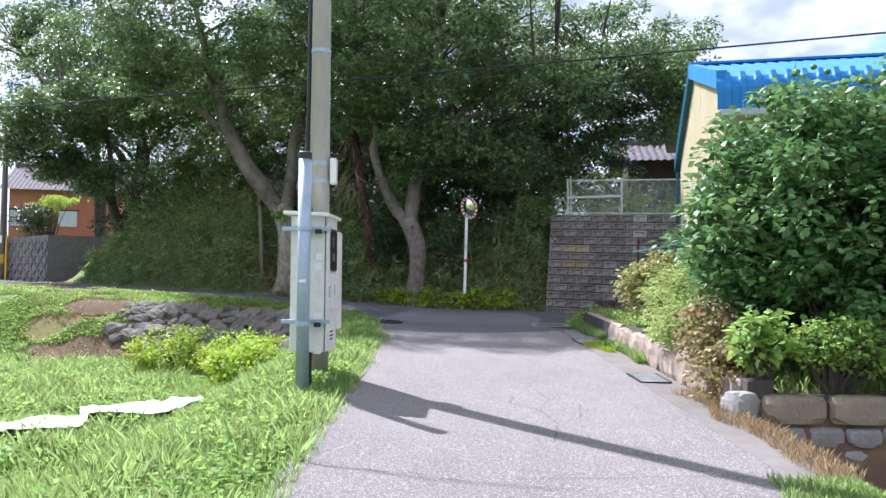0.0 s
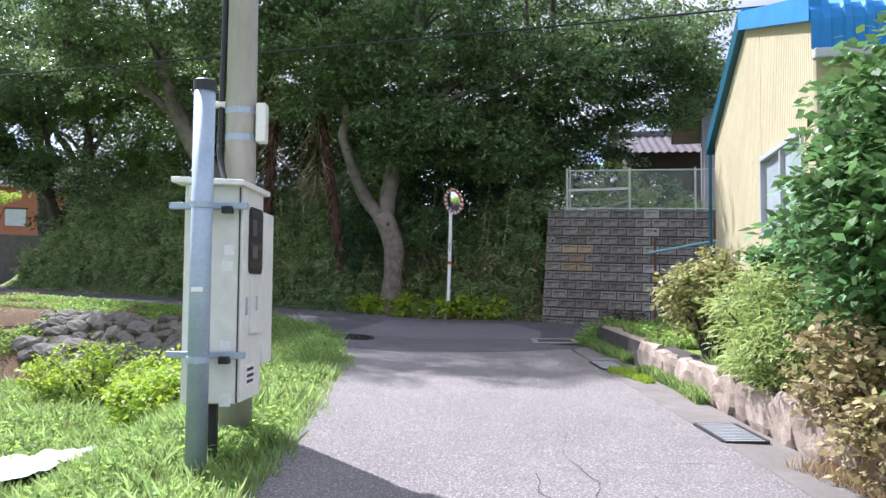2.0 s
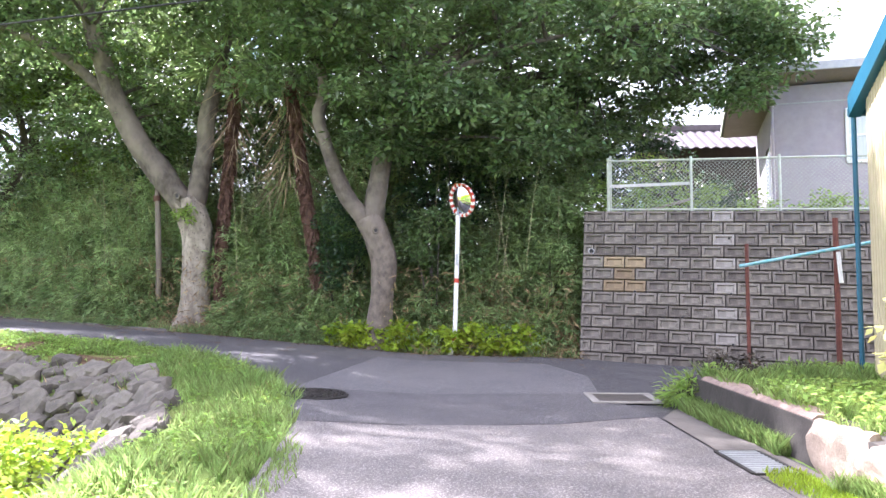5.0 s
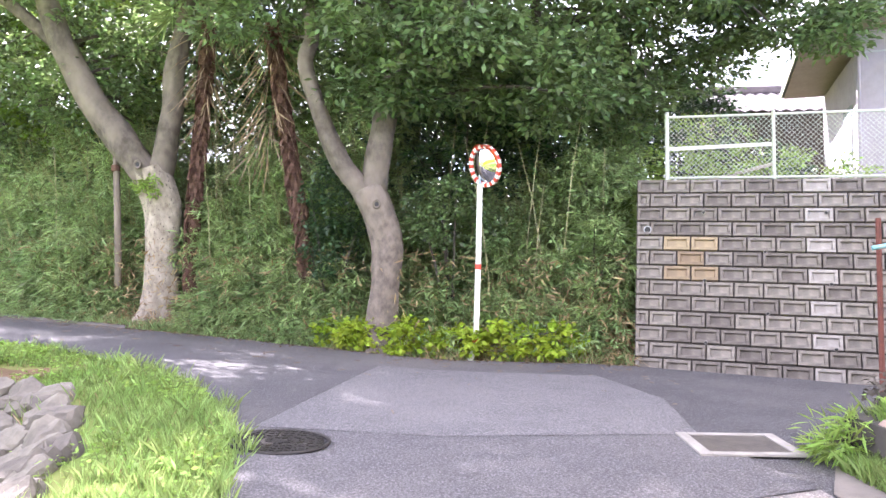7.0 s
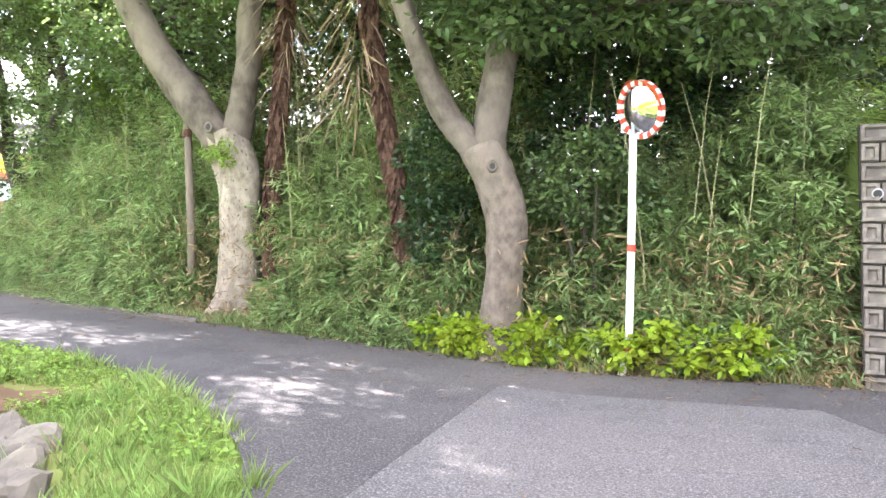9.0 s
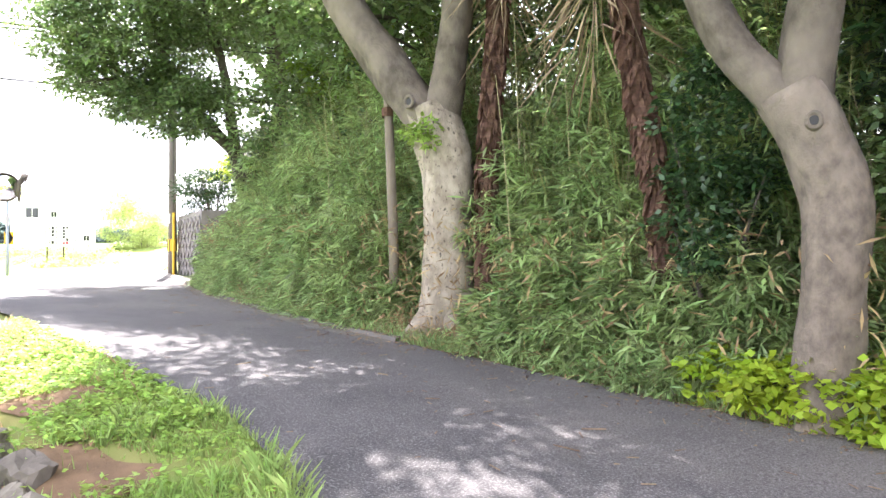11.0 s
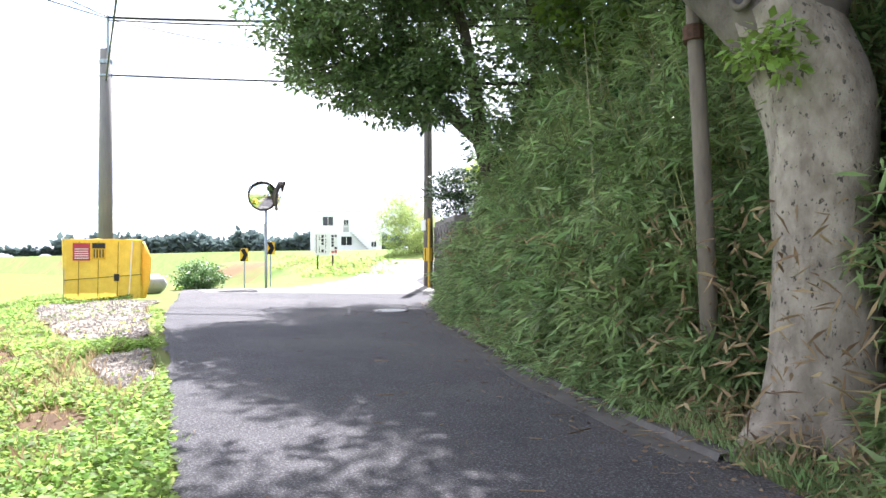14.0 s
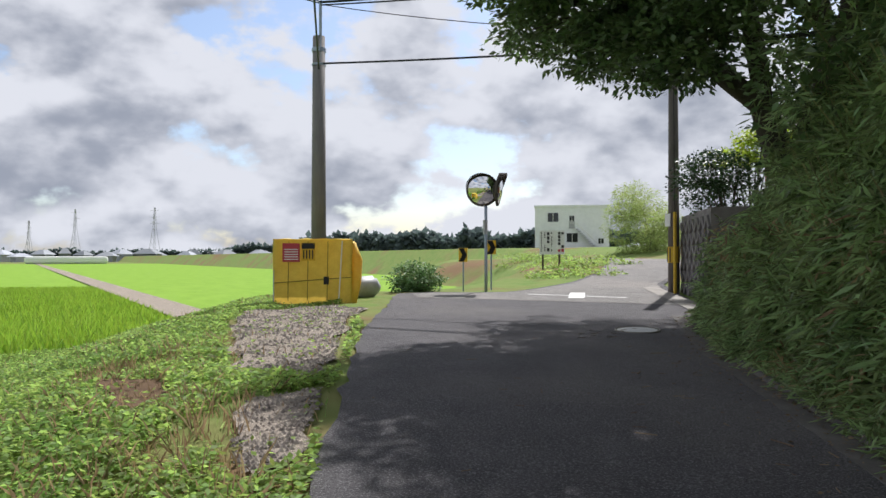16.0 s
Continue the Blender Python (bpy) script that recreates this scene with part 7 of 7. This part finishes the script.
# tall bamboo and grass bank past the building side
leafy("roadside_bamboo", "tall yellowish bamboo clump beside the far road", "bamboo", [((-50.5, 62, 4.6), (2.0, 2.5, 3.6), 170), ((-47.0, 61.0, 3.6), (2.2, 1.5, 2.4), 120), ((-52.5, 63, 6.6), (1.0, 1.2, 2.0), 50)], 0.34, 0.6, 46, M_FEATHER, 30, (-49.5, 62, 1.8), 0.16)
leafy("roadside_weeds", "tall green weeds along the far road bank", "weeds", [((-34, 44.5, 2.1), (2.2, 3.0, 0.55), 90), ((-41, 47, 2.0), (2.5, 2, 0.6), 90), ((-29.5, 40.0, 1.8), (1.6, 2.2, 0.35), 60), ((-48, 50.5, 2.2), (3, 2, 0.7), 70)], 0.2, 0.45, 36, M_WEED, 10, (-36, 46, 1.6), 0.3)

# overhead cables
cab = thing("overhead_cables", "black overhead cables strung between poles", "cables")


def cable(a, b, drop, r):
    part("cable", btube(sag(a, b, drop, 20), r, 5), M_CABLE, cab)


cable((-24.35, 28.0, 9.05), (-9.0, 40.0, 8.6), 0.3, 0.035)
cable((-24.35, 28.0, 8.98), (-9.0, 40.0, 8.45), 0.35, 0.02)
cable((-24.4, 28.0, 7.5), (-9.0, 40.0, 6.7), 0.2, 0.025)
part("cable_sleeve", btube([(-17.2, 33.6, 6.93), (-15.4, 35.0, 6.86)], 0.05, 8), M_CABLE, cab, "thick black cable sleeve")
cable((-24.35, 28.0, 9.0), (-12, 43, 8.0), 0.8, 0.012)
cable((-24.4, 28.0, 9.05), (-25, 10, 12.0), 0.3, 0.02)
cable((-24.3, 28.0, 9.05), (-16.0, 3.0, 12.5), 0.2, 0.02)
cable((-24.45, 28.0, 7.35), (30, 9.2, 7.2), 0.25, 0.022)

cable((-12, 10, 4.8), (-3.2, 9.5, 7.4), 0.05, 0.012)


# grass, weeds, litter
SOILS = ((-8.9, 18.8, 1.6, 0.7), (-6.3, 18.9, 0.8, 0.45), (-5.2, 19.9, 0.6, 0.35), (-6.7, 20.9, 0.45, 0.3), (-13.5, 22.6, 0.9, 0.35), (-10.0, 22.2, 0.5, 0.3))


def bare_soil(x, y):
    """True inside a bare patch, with a ragged edge"""
    o = np.zeros(x.shape, bool)
    for cx, cy, rx, ry in SOILS:
        o |= ((x - cx) / rx) ** 2 + ((y - cy) / ry) ** 2 < 0.85 + 0.35 * np.sin(x * 5.1 + y * 3.3) * np.sin(y * 6.7 - x * 2.0)
    return o


for cx, cy, rx, ry in SOILS:
    tagged(flat_poly("soil_patch", wavy([(cx + rx * math.cos(a), cy + ry * math.sin(a)) for a in np.linspace(0, 2 * math.pi, 15)[:-1]], 0.3, 0.2), M_SOIL, 0.02, lumpy, 0.2), "bare brown soil patch in the verge", "soil", kind="structure")


def scatter(n, poly):
    p = np.array(poly, float)
    lo, hi = p.min(0), p.max(0)
    out = []
    while sum(map(len, out)) < n:
        q = rng.uniform(lo, hi, (n, 2))
        out.append(q[seg_dist(q[:, 0], q[:, 1], p) < 0])
    return np.concatenate(out)[:n]


def patchy(x, y, s=0.9):
    return 0.5 + 0.25 * np.sin(x * 1.7 * s + 2 * np.sin(y * 0.9 * s)) + 0.25 * np.sin(y * 2.3 * s + 1.5 * np.sin(x * 1.3 * s + 1))


def meadow(name, poly, n, h, w, material, label, bare=0.25, hvar=1.0, off=0.03):
    q = scatter(n, poly)
    d = seg_dist(q[:, 0], q[:, 1], ROAD)
    keep = (d > off) & (patchy(q[:, 0], q[:, 1]) > bare * rng.uniform(0.4, 1.6, len(q)))
    g = np.minimum(np.minimum(seg_dist(q[:, 0], q[:, 1], np.array(GRAV)), seg_dist(q[:, 0], q[:, 1], np.array(GRAV3))), seg_dist(q[:, 0], q[:, 1], np.array(GRAV2)))
    stony = (d > 1.0) & (d < 3.0) & (q[:, 0] > -8.2) & (q[:, 0] < -2.2) & (q[:, 1] > 14.8)
    keep &= ~stony | (rng.uniform(size=len(q)) < 0.1)
    keep &= ~bare_soil(q[:, 0], q[:, 1]) | (rng.uniform(size=len(q)) < (0.5 if material is M_DRYG else 0.07))
    keep &= (g > 0.12 * rng.normal(size=len(q))) | (rng.uniform(size=len(q)) < 0.10 * patchy(q[:, 0] * 2, q[:, 1] * 2))
    q = q[keep]
    cell = np.floor(q / 0.19)
    hx, hy = np.sin(cell[:, 0] * 12.99 + cell[:, 1] * 78.23) * 437.5, np.sin(cell[:, 0] * 39.35 + cell[:, 1] * 11.14) * 271.9
    hx, hy = hx - np.floor(hx), hy - np.floor(hy)
    tuft = (cell + np.stack([hx, hy], 1)) * 0.19
    q = q + (tuft - q) * 0.55 * rng.uniform(0.3, 1.2, (len(q), 1))
    q = q[seg_dist(q[:, 0], q[:, 1], ROAD) > min(off, 0) - 0.02]
    cell = np.floor(q / 0.19)
    hh = np.sin(cell[:, 0] * 12.99 + cell[:, 1] * 78.23) * 437.5
    hh = hh - np.floor(hh)
    pos = np.stack([q[:, 0], q[:, 1], rough_z(q[:, 0], q[:, 1]) - 0.01], 1)
    k = (0.45 + 0.7 * patchy(q[:, 0] * 1.9, q[:, 1] * 1.9) + 0.75 * hh)[:, None] * hvar
    v, f = blades(pos, h * k, w)
    return tagged(np_mesh(name, v, f, material), label, "grass", kind="stuff")


def weeds(name, poly, n, leaf, material, label, lift=0.12, bare=0.45, off=0.05):
    q = scatter(n, poly)
    d = seg_dist(q[:, 0], q[:, 1], ROAD)
    g = np.minimum(np.minimum(seg_dist(q[:, 0], q[:, 1], np.array(GRAV)), seg_dist(q[:, 0], q[:, 1], np.array(GRAV3))), seg_dist(q[:, 0], q[:, 1], np.array(GRAV2)))
    stony = (d > 1.0) & (d < 3.0) & (q[:, 0] > -8.2) & (q[:, 0] < -2.2) & (q[:, 1] > 14.8)
    q = q[(d > off) & (~bare_soil(q[:, 0], q[:, 1]) | (rng.uniform(size=len(q)) < 0.06)) & (~stony | (rng.uniform(size=len(q)) < 0.15)) & ((g > 0.1) | (rng.uniform(size=len(q)) < 0.02)) & (patchy(q[:, 0] * 1.3 + 3, q[:, 1] * 1.3) > bare * rng.uniform(0.6, 1.5, len(q)))]
    pos = np.stack([q[:, 0], q[:, 1], rough_z(q[:, 0], q[:, 1]) + rng.uniform(0.01, lift, len(q))], 1)
    v, f = leaf_quads(pos, leaf, leaf * 0.6, None, -0.08, 0.14)
    return tagged(np_mesh(name, v, f, material), label, "weeds", kind="stuff")


NEAR = [(-1.0, 2.5), (-1.0, 14), (-1.4, 16.5), (-1.9, 17.8), (-2.75, 19.3), (-3.5, 20.1), (-4.6, 20.85), (-5.4, 21.15), (-6.5, 19), (-5, 15), (-4.0, 10), (-3.6, 4), (-2.5, 2.5)]
meadow("grass", NEAR, 95000, 0.11, 0.011, M_GRASS, "bright green grass verge beside the lane", 0.06, off=-0.06)
meadow("dry_grass", NEAR, 9000, 0.07, 0.010, M_DRYG, "dry straw among the verge grass", 0.2)
weeds("verge_weeds", NEAR, 60000, 0.055, M_WEED, "small leafy weeds in the verge")
HOLLOW = [(-3.5, 2.5), (-4, 10), (-5, 15), (-6, 17.6), (-9, 18.6), (-17, 19.6), (-17, 16), (-14, 10), (-9, 3)]
meadow("grass", HOLLOW, 110000, 0.16, 0.018, M_GRASS, "rough grass on the low ground and bank", 0.3)
weeds("ground_weeds", HOLLOW, 70000, 0.085, M_WEED, "leafy creeping weeds on the low ground", 0.18, 0.5)
SLOPE = [(-4.9, 20.9), (-6.7, 21.8), (-9, 22.85), (-12.1, 24.0), (-17, 26.3), (-23, 28), (-27, 27), (-27, 23), (-22, 17), (-12, 15.5), (-6, 18.5)]
meadow("grass", SLOPE, 42000, 0.05, 0.011, M_GRASS, "green grass on the roadside slope", 0.45, off=-0.06)
weeds("slope_weeds", SLOPE, 300000, 0.062, M_WEED, "creeping leafy weeds on the roadside slope", 0.10, 0.18, 0.0)
meadow("dry_grass", SLOPE, 7000, 0.10, 0.012, M_DRYG, "dry straw on the bare slope", 0.1)
meadow("dry_grass", [(-4, 18.2), (-9, 22.5), (-17, 25.8), (-17, 23), (-9, 19.5), (-5, 17)], 7000, 0.12, 0.012, M_DRYG, "dry straw on the bank top", 0.2)
GARDEN = [(3.1, 13), (3.1, 16.4), (5.8, 17.6), (9, 16.2), (5.2, 16.6), (4.6, 13)]
meadow("grass", GARDEN, 22000, 0.12, 0.012, M_GRASS, "garden grass behind the kerb", 0.1, off=0.1)
weeds("garden_weeds", GARDEN, 9000, 0.07, M_WEED, "broad-leaved garden weeds", 0.2, off=0.12)
meadow("grass", [(3.0, 7.4), (3.0, 12), (4.2, 12), (6, 9), (6, 7.4)], 12000, 0.12, 0.014, M_GRASS, "sparse grass under the garden shrubs", 0.3, off=0.1)


# grass growing in the gutter
def gutter_grass(x0, x1, y0, y1, n, h, label, mt=None):
    q = rng.uniform((x0, y0), (x1, y1), (n, 2))
    q[:, 0] = (x1 if x1 > 0 else x0) - (x1 - x0) * (1 if x1 > 0 else -1) * rng.uniform(0, 1, n) ** 1.8 * (0.4 + 0.6 * patchy(q[:, 1] * 2, q[:, 1]))
    v, f = blades(np.stack([q[:, 0], q[:, 1], road_z(q[:, 0], q[:, 1]) + 0.01], 1), h, 0.010)
    tagged(np_mesh("gutter_grass", v, f, mt or M_GRASS), label, "grass", kind="stuff")


gutter_grass(2.62, 3.0, 10.9, 12.9, 5000, 0.13, "grass growing in the gutter by the stone wall")
gutter_grass(2.72, 3.0, 14.0, 16.2, 4500, 0.14, "grass growing along the kerb foot")
gutter_grass(2.38, 2.75, 12.2, 13.4, 1800, 0.05, "mossy grass tufts in the gutter", M_LIME)
gutter_grass(1.95, 2.75, 4.3, 5.2, 3000, 0.06, "low grass patch on the lane edge")
gutter_grass(2.5, 2.85, 5.2, 8.5, 2200, 0.09, "weeds and dry leaves along the wall foot", M_DRYG)
gutter_grass(-1.1, -0.85, 3, 14, 2600, 0.05, "short grass creeping over the lane edge")

# rice in the nearer paddy
q_ = scatter(110000, [(-26.6, 25.6), (-60, 24.6), (-66, -2), (-23, 4), (-22.0, 18)])
v_, f_ = blades(np.stack([q_[:, 0], q_[:, 1], np.full(len(q_), 0.50)], 1), 0.26, 0.05, 0.25)
tagged(np_mesh("rice", v_, f_, mat("rice_leaf", (0.185, 0.33, 0.03), (0.23, 0.38, 0.045), 0.6, 0.5, island=0.2, trans=0.4)), "bright green rice plants in the paddy", "rice", kind="stuff")
leafy("taro_plants", "broad dark taro leaves at the paddy edge", "plants", [((-19.5, 19.6, 0.75), (0.9, 0.5, 0.3), 9)], 0.42, 0.3, 6, M_CITRUS, 9, (-19.5, 19.6, 0.4), 0.7)

# golden shrubs in the hollow, white sheet
for x, y, rx, rr, lab in ((-5.6, 16.3, 1.2, 0.6, "yellow-green leafy bush in the hollow"), (-3.9, 15.4, 0.95, 0.55, "yellow-green sprawling bush with small yellow flowers"), (-3.2, 12.9, 0.7, 0.42, "bright yellow-green bush behind the pole")):
    z = gz(x, y)
    leafy("hollow_bush", lab, "shrub", [((x, y, z + rr * 0.7), (rx, 0.8, rr), 150)], 0.085, 0.2, 34, M_LIME, 14, (x, y, z), 0.6)


def sheet(x, y, w, l, rz):
    bm = bmesh.new()
    bmesh.ops.create_grid(bm, x_segments=40, y_segments=18, size=0.5)
    for v in bm.verts:
        a, b = v.co.x * w, v.co.y * l * (1 + 0.35 * noise.noise(Vector((v.co.x * 4, 2, 0))))
        c, s = math.cos(rz), math.sin(rz)
        px, py = x + a * c - b * s, y + a * s + b * c
        v.co = Vector((px, py, float(rough_z(np.array([px]), np.array([py]))[0]) + 0.2 + 0.05 * noise.noise(Vector((px * 3, py * 3, 0))) + 0.03 * noise.noise(Vector((px * 9, py * 9, 0)))))
    ob = link_bm("plastic_sheet", bm, M_TARP, True)
    tagged(ob, "crumpled white plastic sheet lying on the low ground", "plastic sheet")


sheet(-4.2, 10.9, 1.7, 1.0, 0.45)
sheet(-5.1, 9.6, 1.2, 0.7, 0.3)
sheet(-8.6, 13.0, 0.6, 0.4, 0.1)


# stones set in the bank
def bank_stones():
    b = tagged(new("bank_stones"), "rough dark stone facing of the road bank", "stone bank", kind="structure")
    kinds = [rough_stone(0.36 + 0.03 * (i % 3), 0.27 - 0.02 * (i % 2), 0.26, 30 + i, 1.7) for i in range(8)]
    for me in kinds:
        me.materials.append(M_GSTONE)
    r = random.Random(4)
    nrow = 0
    y = 14.7
    while y < 21.5:
        x = -8.4 + (0.16 if nrow % 2 else 0)
        while x < -2.1:
            px, py = x + r.uniform(-0.07, 0.07), y + r.uniform(-0.06, 0.06)
            x += r.uniform(0.27, 0.4)
            e = float(seg_dist(np.array([px]), np.array([py]), ROAD)[0])
            if not 1.05 < e < 2.75:
                continue
            g = 0.15
            gxs, gys = (gz(px + g, py) - gz(px - g, py)) / (2 * g), (gz(px, py + g) - gz(px, py - g)) / (2 * g)
            if math.hypot(gxs, gys) < 0.3:
                continue
            nrm = Vector((-gxs, -gys, 1)).normalized()
            side = Vector((-gys, gxs, 0)).normalized()
            m = Matrix((side, -nrm, side.cross(-nrm))).transposed().to_4x4()
            o = new("stone", kinds[r.randrange(8)])
            o.parent = b
            o.matrix_world = Matrix.Translation((px, py, gz(px, py))) @ m @ Matrix.Rotation(r.uniform(-0.7, 0.7), 4, 'Y') @ Matrix.Rotation(r.uniform(-0.25, 0.25), 4, 'X') @ Matrix.Scale(r.uniform(0.75, 1.35), 4)
        y += 0.25
        nrow += 1


bank_stones()


# fallen twigs and leaves on the road
def litter(n):
    bm = bmesh.new()
    r = random.Random(9)
    for i in range(n):
        x = r.uniform(-15, 3)
        y = float(np.interp(x, NX, NY)) - abs(r.gauss(0, 1.6)) - 0.05
        z = rz_(x, y) + 0.012
        a = r.uniform(0, 3.14)
        l = r.uniform(0.03, 0.12) if i % 9 else r.uniform(0.12, 0.24)
        tube(bm, [(x, y, z), (x + l * math.cos(a), y + l * math.sin(a), z + r.uniform(0, 0.01))], 0.0035 if i % 9 else 0.005, 4)
    tagged(link_bm("fallen_twigs", bm, M_LITTER), "fallen twigs and bits of bamboo on the road", "litter", kind="stuff")
    q = rng.uniform((-16, 0), (3, 1), (2600, 2))
    y = np.interp(q[:, 0], NX, NY) - np.abs(rng.normal(0, 0.35, 2600)) * rng.uniform(0, 1.5, 2600) + 0.05
    v, f = leaf_quads(np.stack([q[:, 0], y, road_z(q[:, 0], y) + 0.012], 1), 0.04, 0.018, None, 0, 0.05)
    tagged(np_mesh("fallen_leaves", v, f, M_LITTER), "dry fallen leaves along the road edge", "litter", kind="stuff")


litter(240)
# kerb strip at the foot of the hedge
kx = np.linspace(-16.2, -5.6, 40)
bm = bmesh.new()
prev = None
for x in kx:
    y = float(np.interp(x, NX, NY))
    z = rz_(x, y)
    cur = [bm.verts.new(p) for p in ((x - 0.16, y - 0.24, z - 0.02), (x - 0.16, y - 0.24, z + 0.010), (x - 0.03, y - 0.05, z + 0.004), (x - 0.02, y - 0.03, z + 0.05), (x + 0.05, y + 0.09, z + 0.055), (x + 0.05, y + 0.09, z - 0.02))]
    if prev:
        for k in range(6):
            bm.faces.new((prev[k], cur[k], cur[(k + 1) % 6], prev[(k + 1) % 6]))
    prev = cur
bmesh.ops.recalc_face_normals(bm, faces=bm.faces[:])
tagged(link_bm("kerb", bm, M_KERB), "low concrete kerb at the foot of the hedge", "kerb", kind="structure")

lay_blocks()


# loose pebbles on the gravel shoulder
def pebbles(n):
    q = np.concatenate([scatter(n, GRAV), scatter(n // 5, GRAV3)])
    bm = bmesh.new()
    r = random.Random(21)
    for x, y in q:
        s = r.uniform(0.012, 0.035)
        z = lumpy(x, y) + 0.03
        top = bm.verts.new((x, y, z + s * 0.8))
        ring = [bm.verts.new((x + s * r.uniform(0.7, 1.2) * math.cos(a), y + s * r.uniform(0.7, 1.2) * math.sin(a), z)) for a in (0.3, 1.5, 2.8, 4.0, 5.2)]
        for a, b in zip(ring, ring[1:] + ring[:1]):
            bm.faces.new((top, a, b))
    tagged(link_bm("gravel_pebbles", bm, mat("pebble", (0.27, 0.235, 0.20), (0.17, 0.145, 0.125), 0.9, 9, island=0.4)), "loose grey-brown pebbles on the shoulder", "pebbles", kind="stuff")


pebbles(2600)
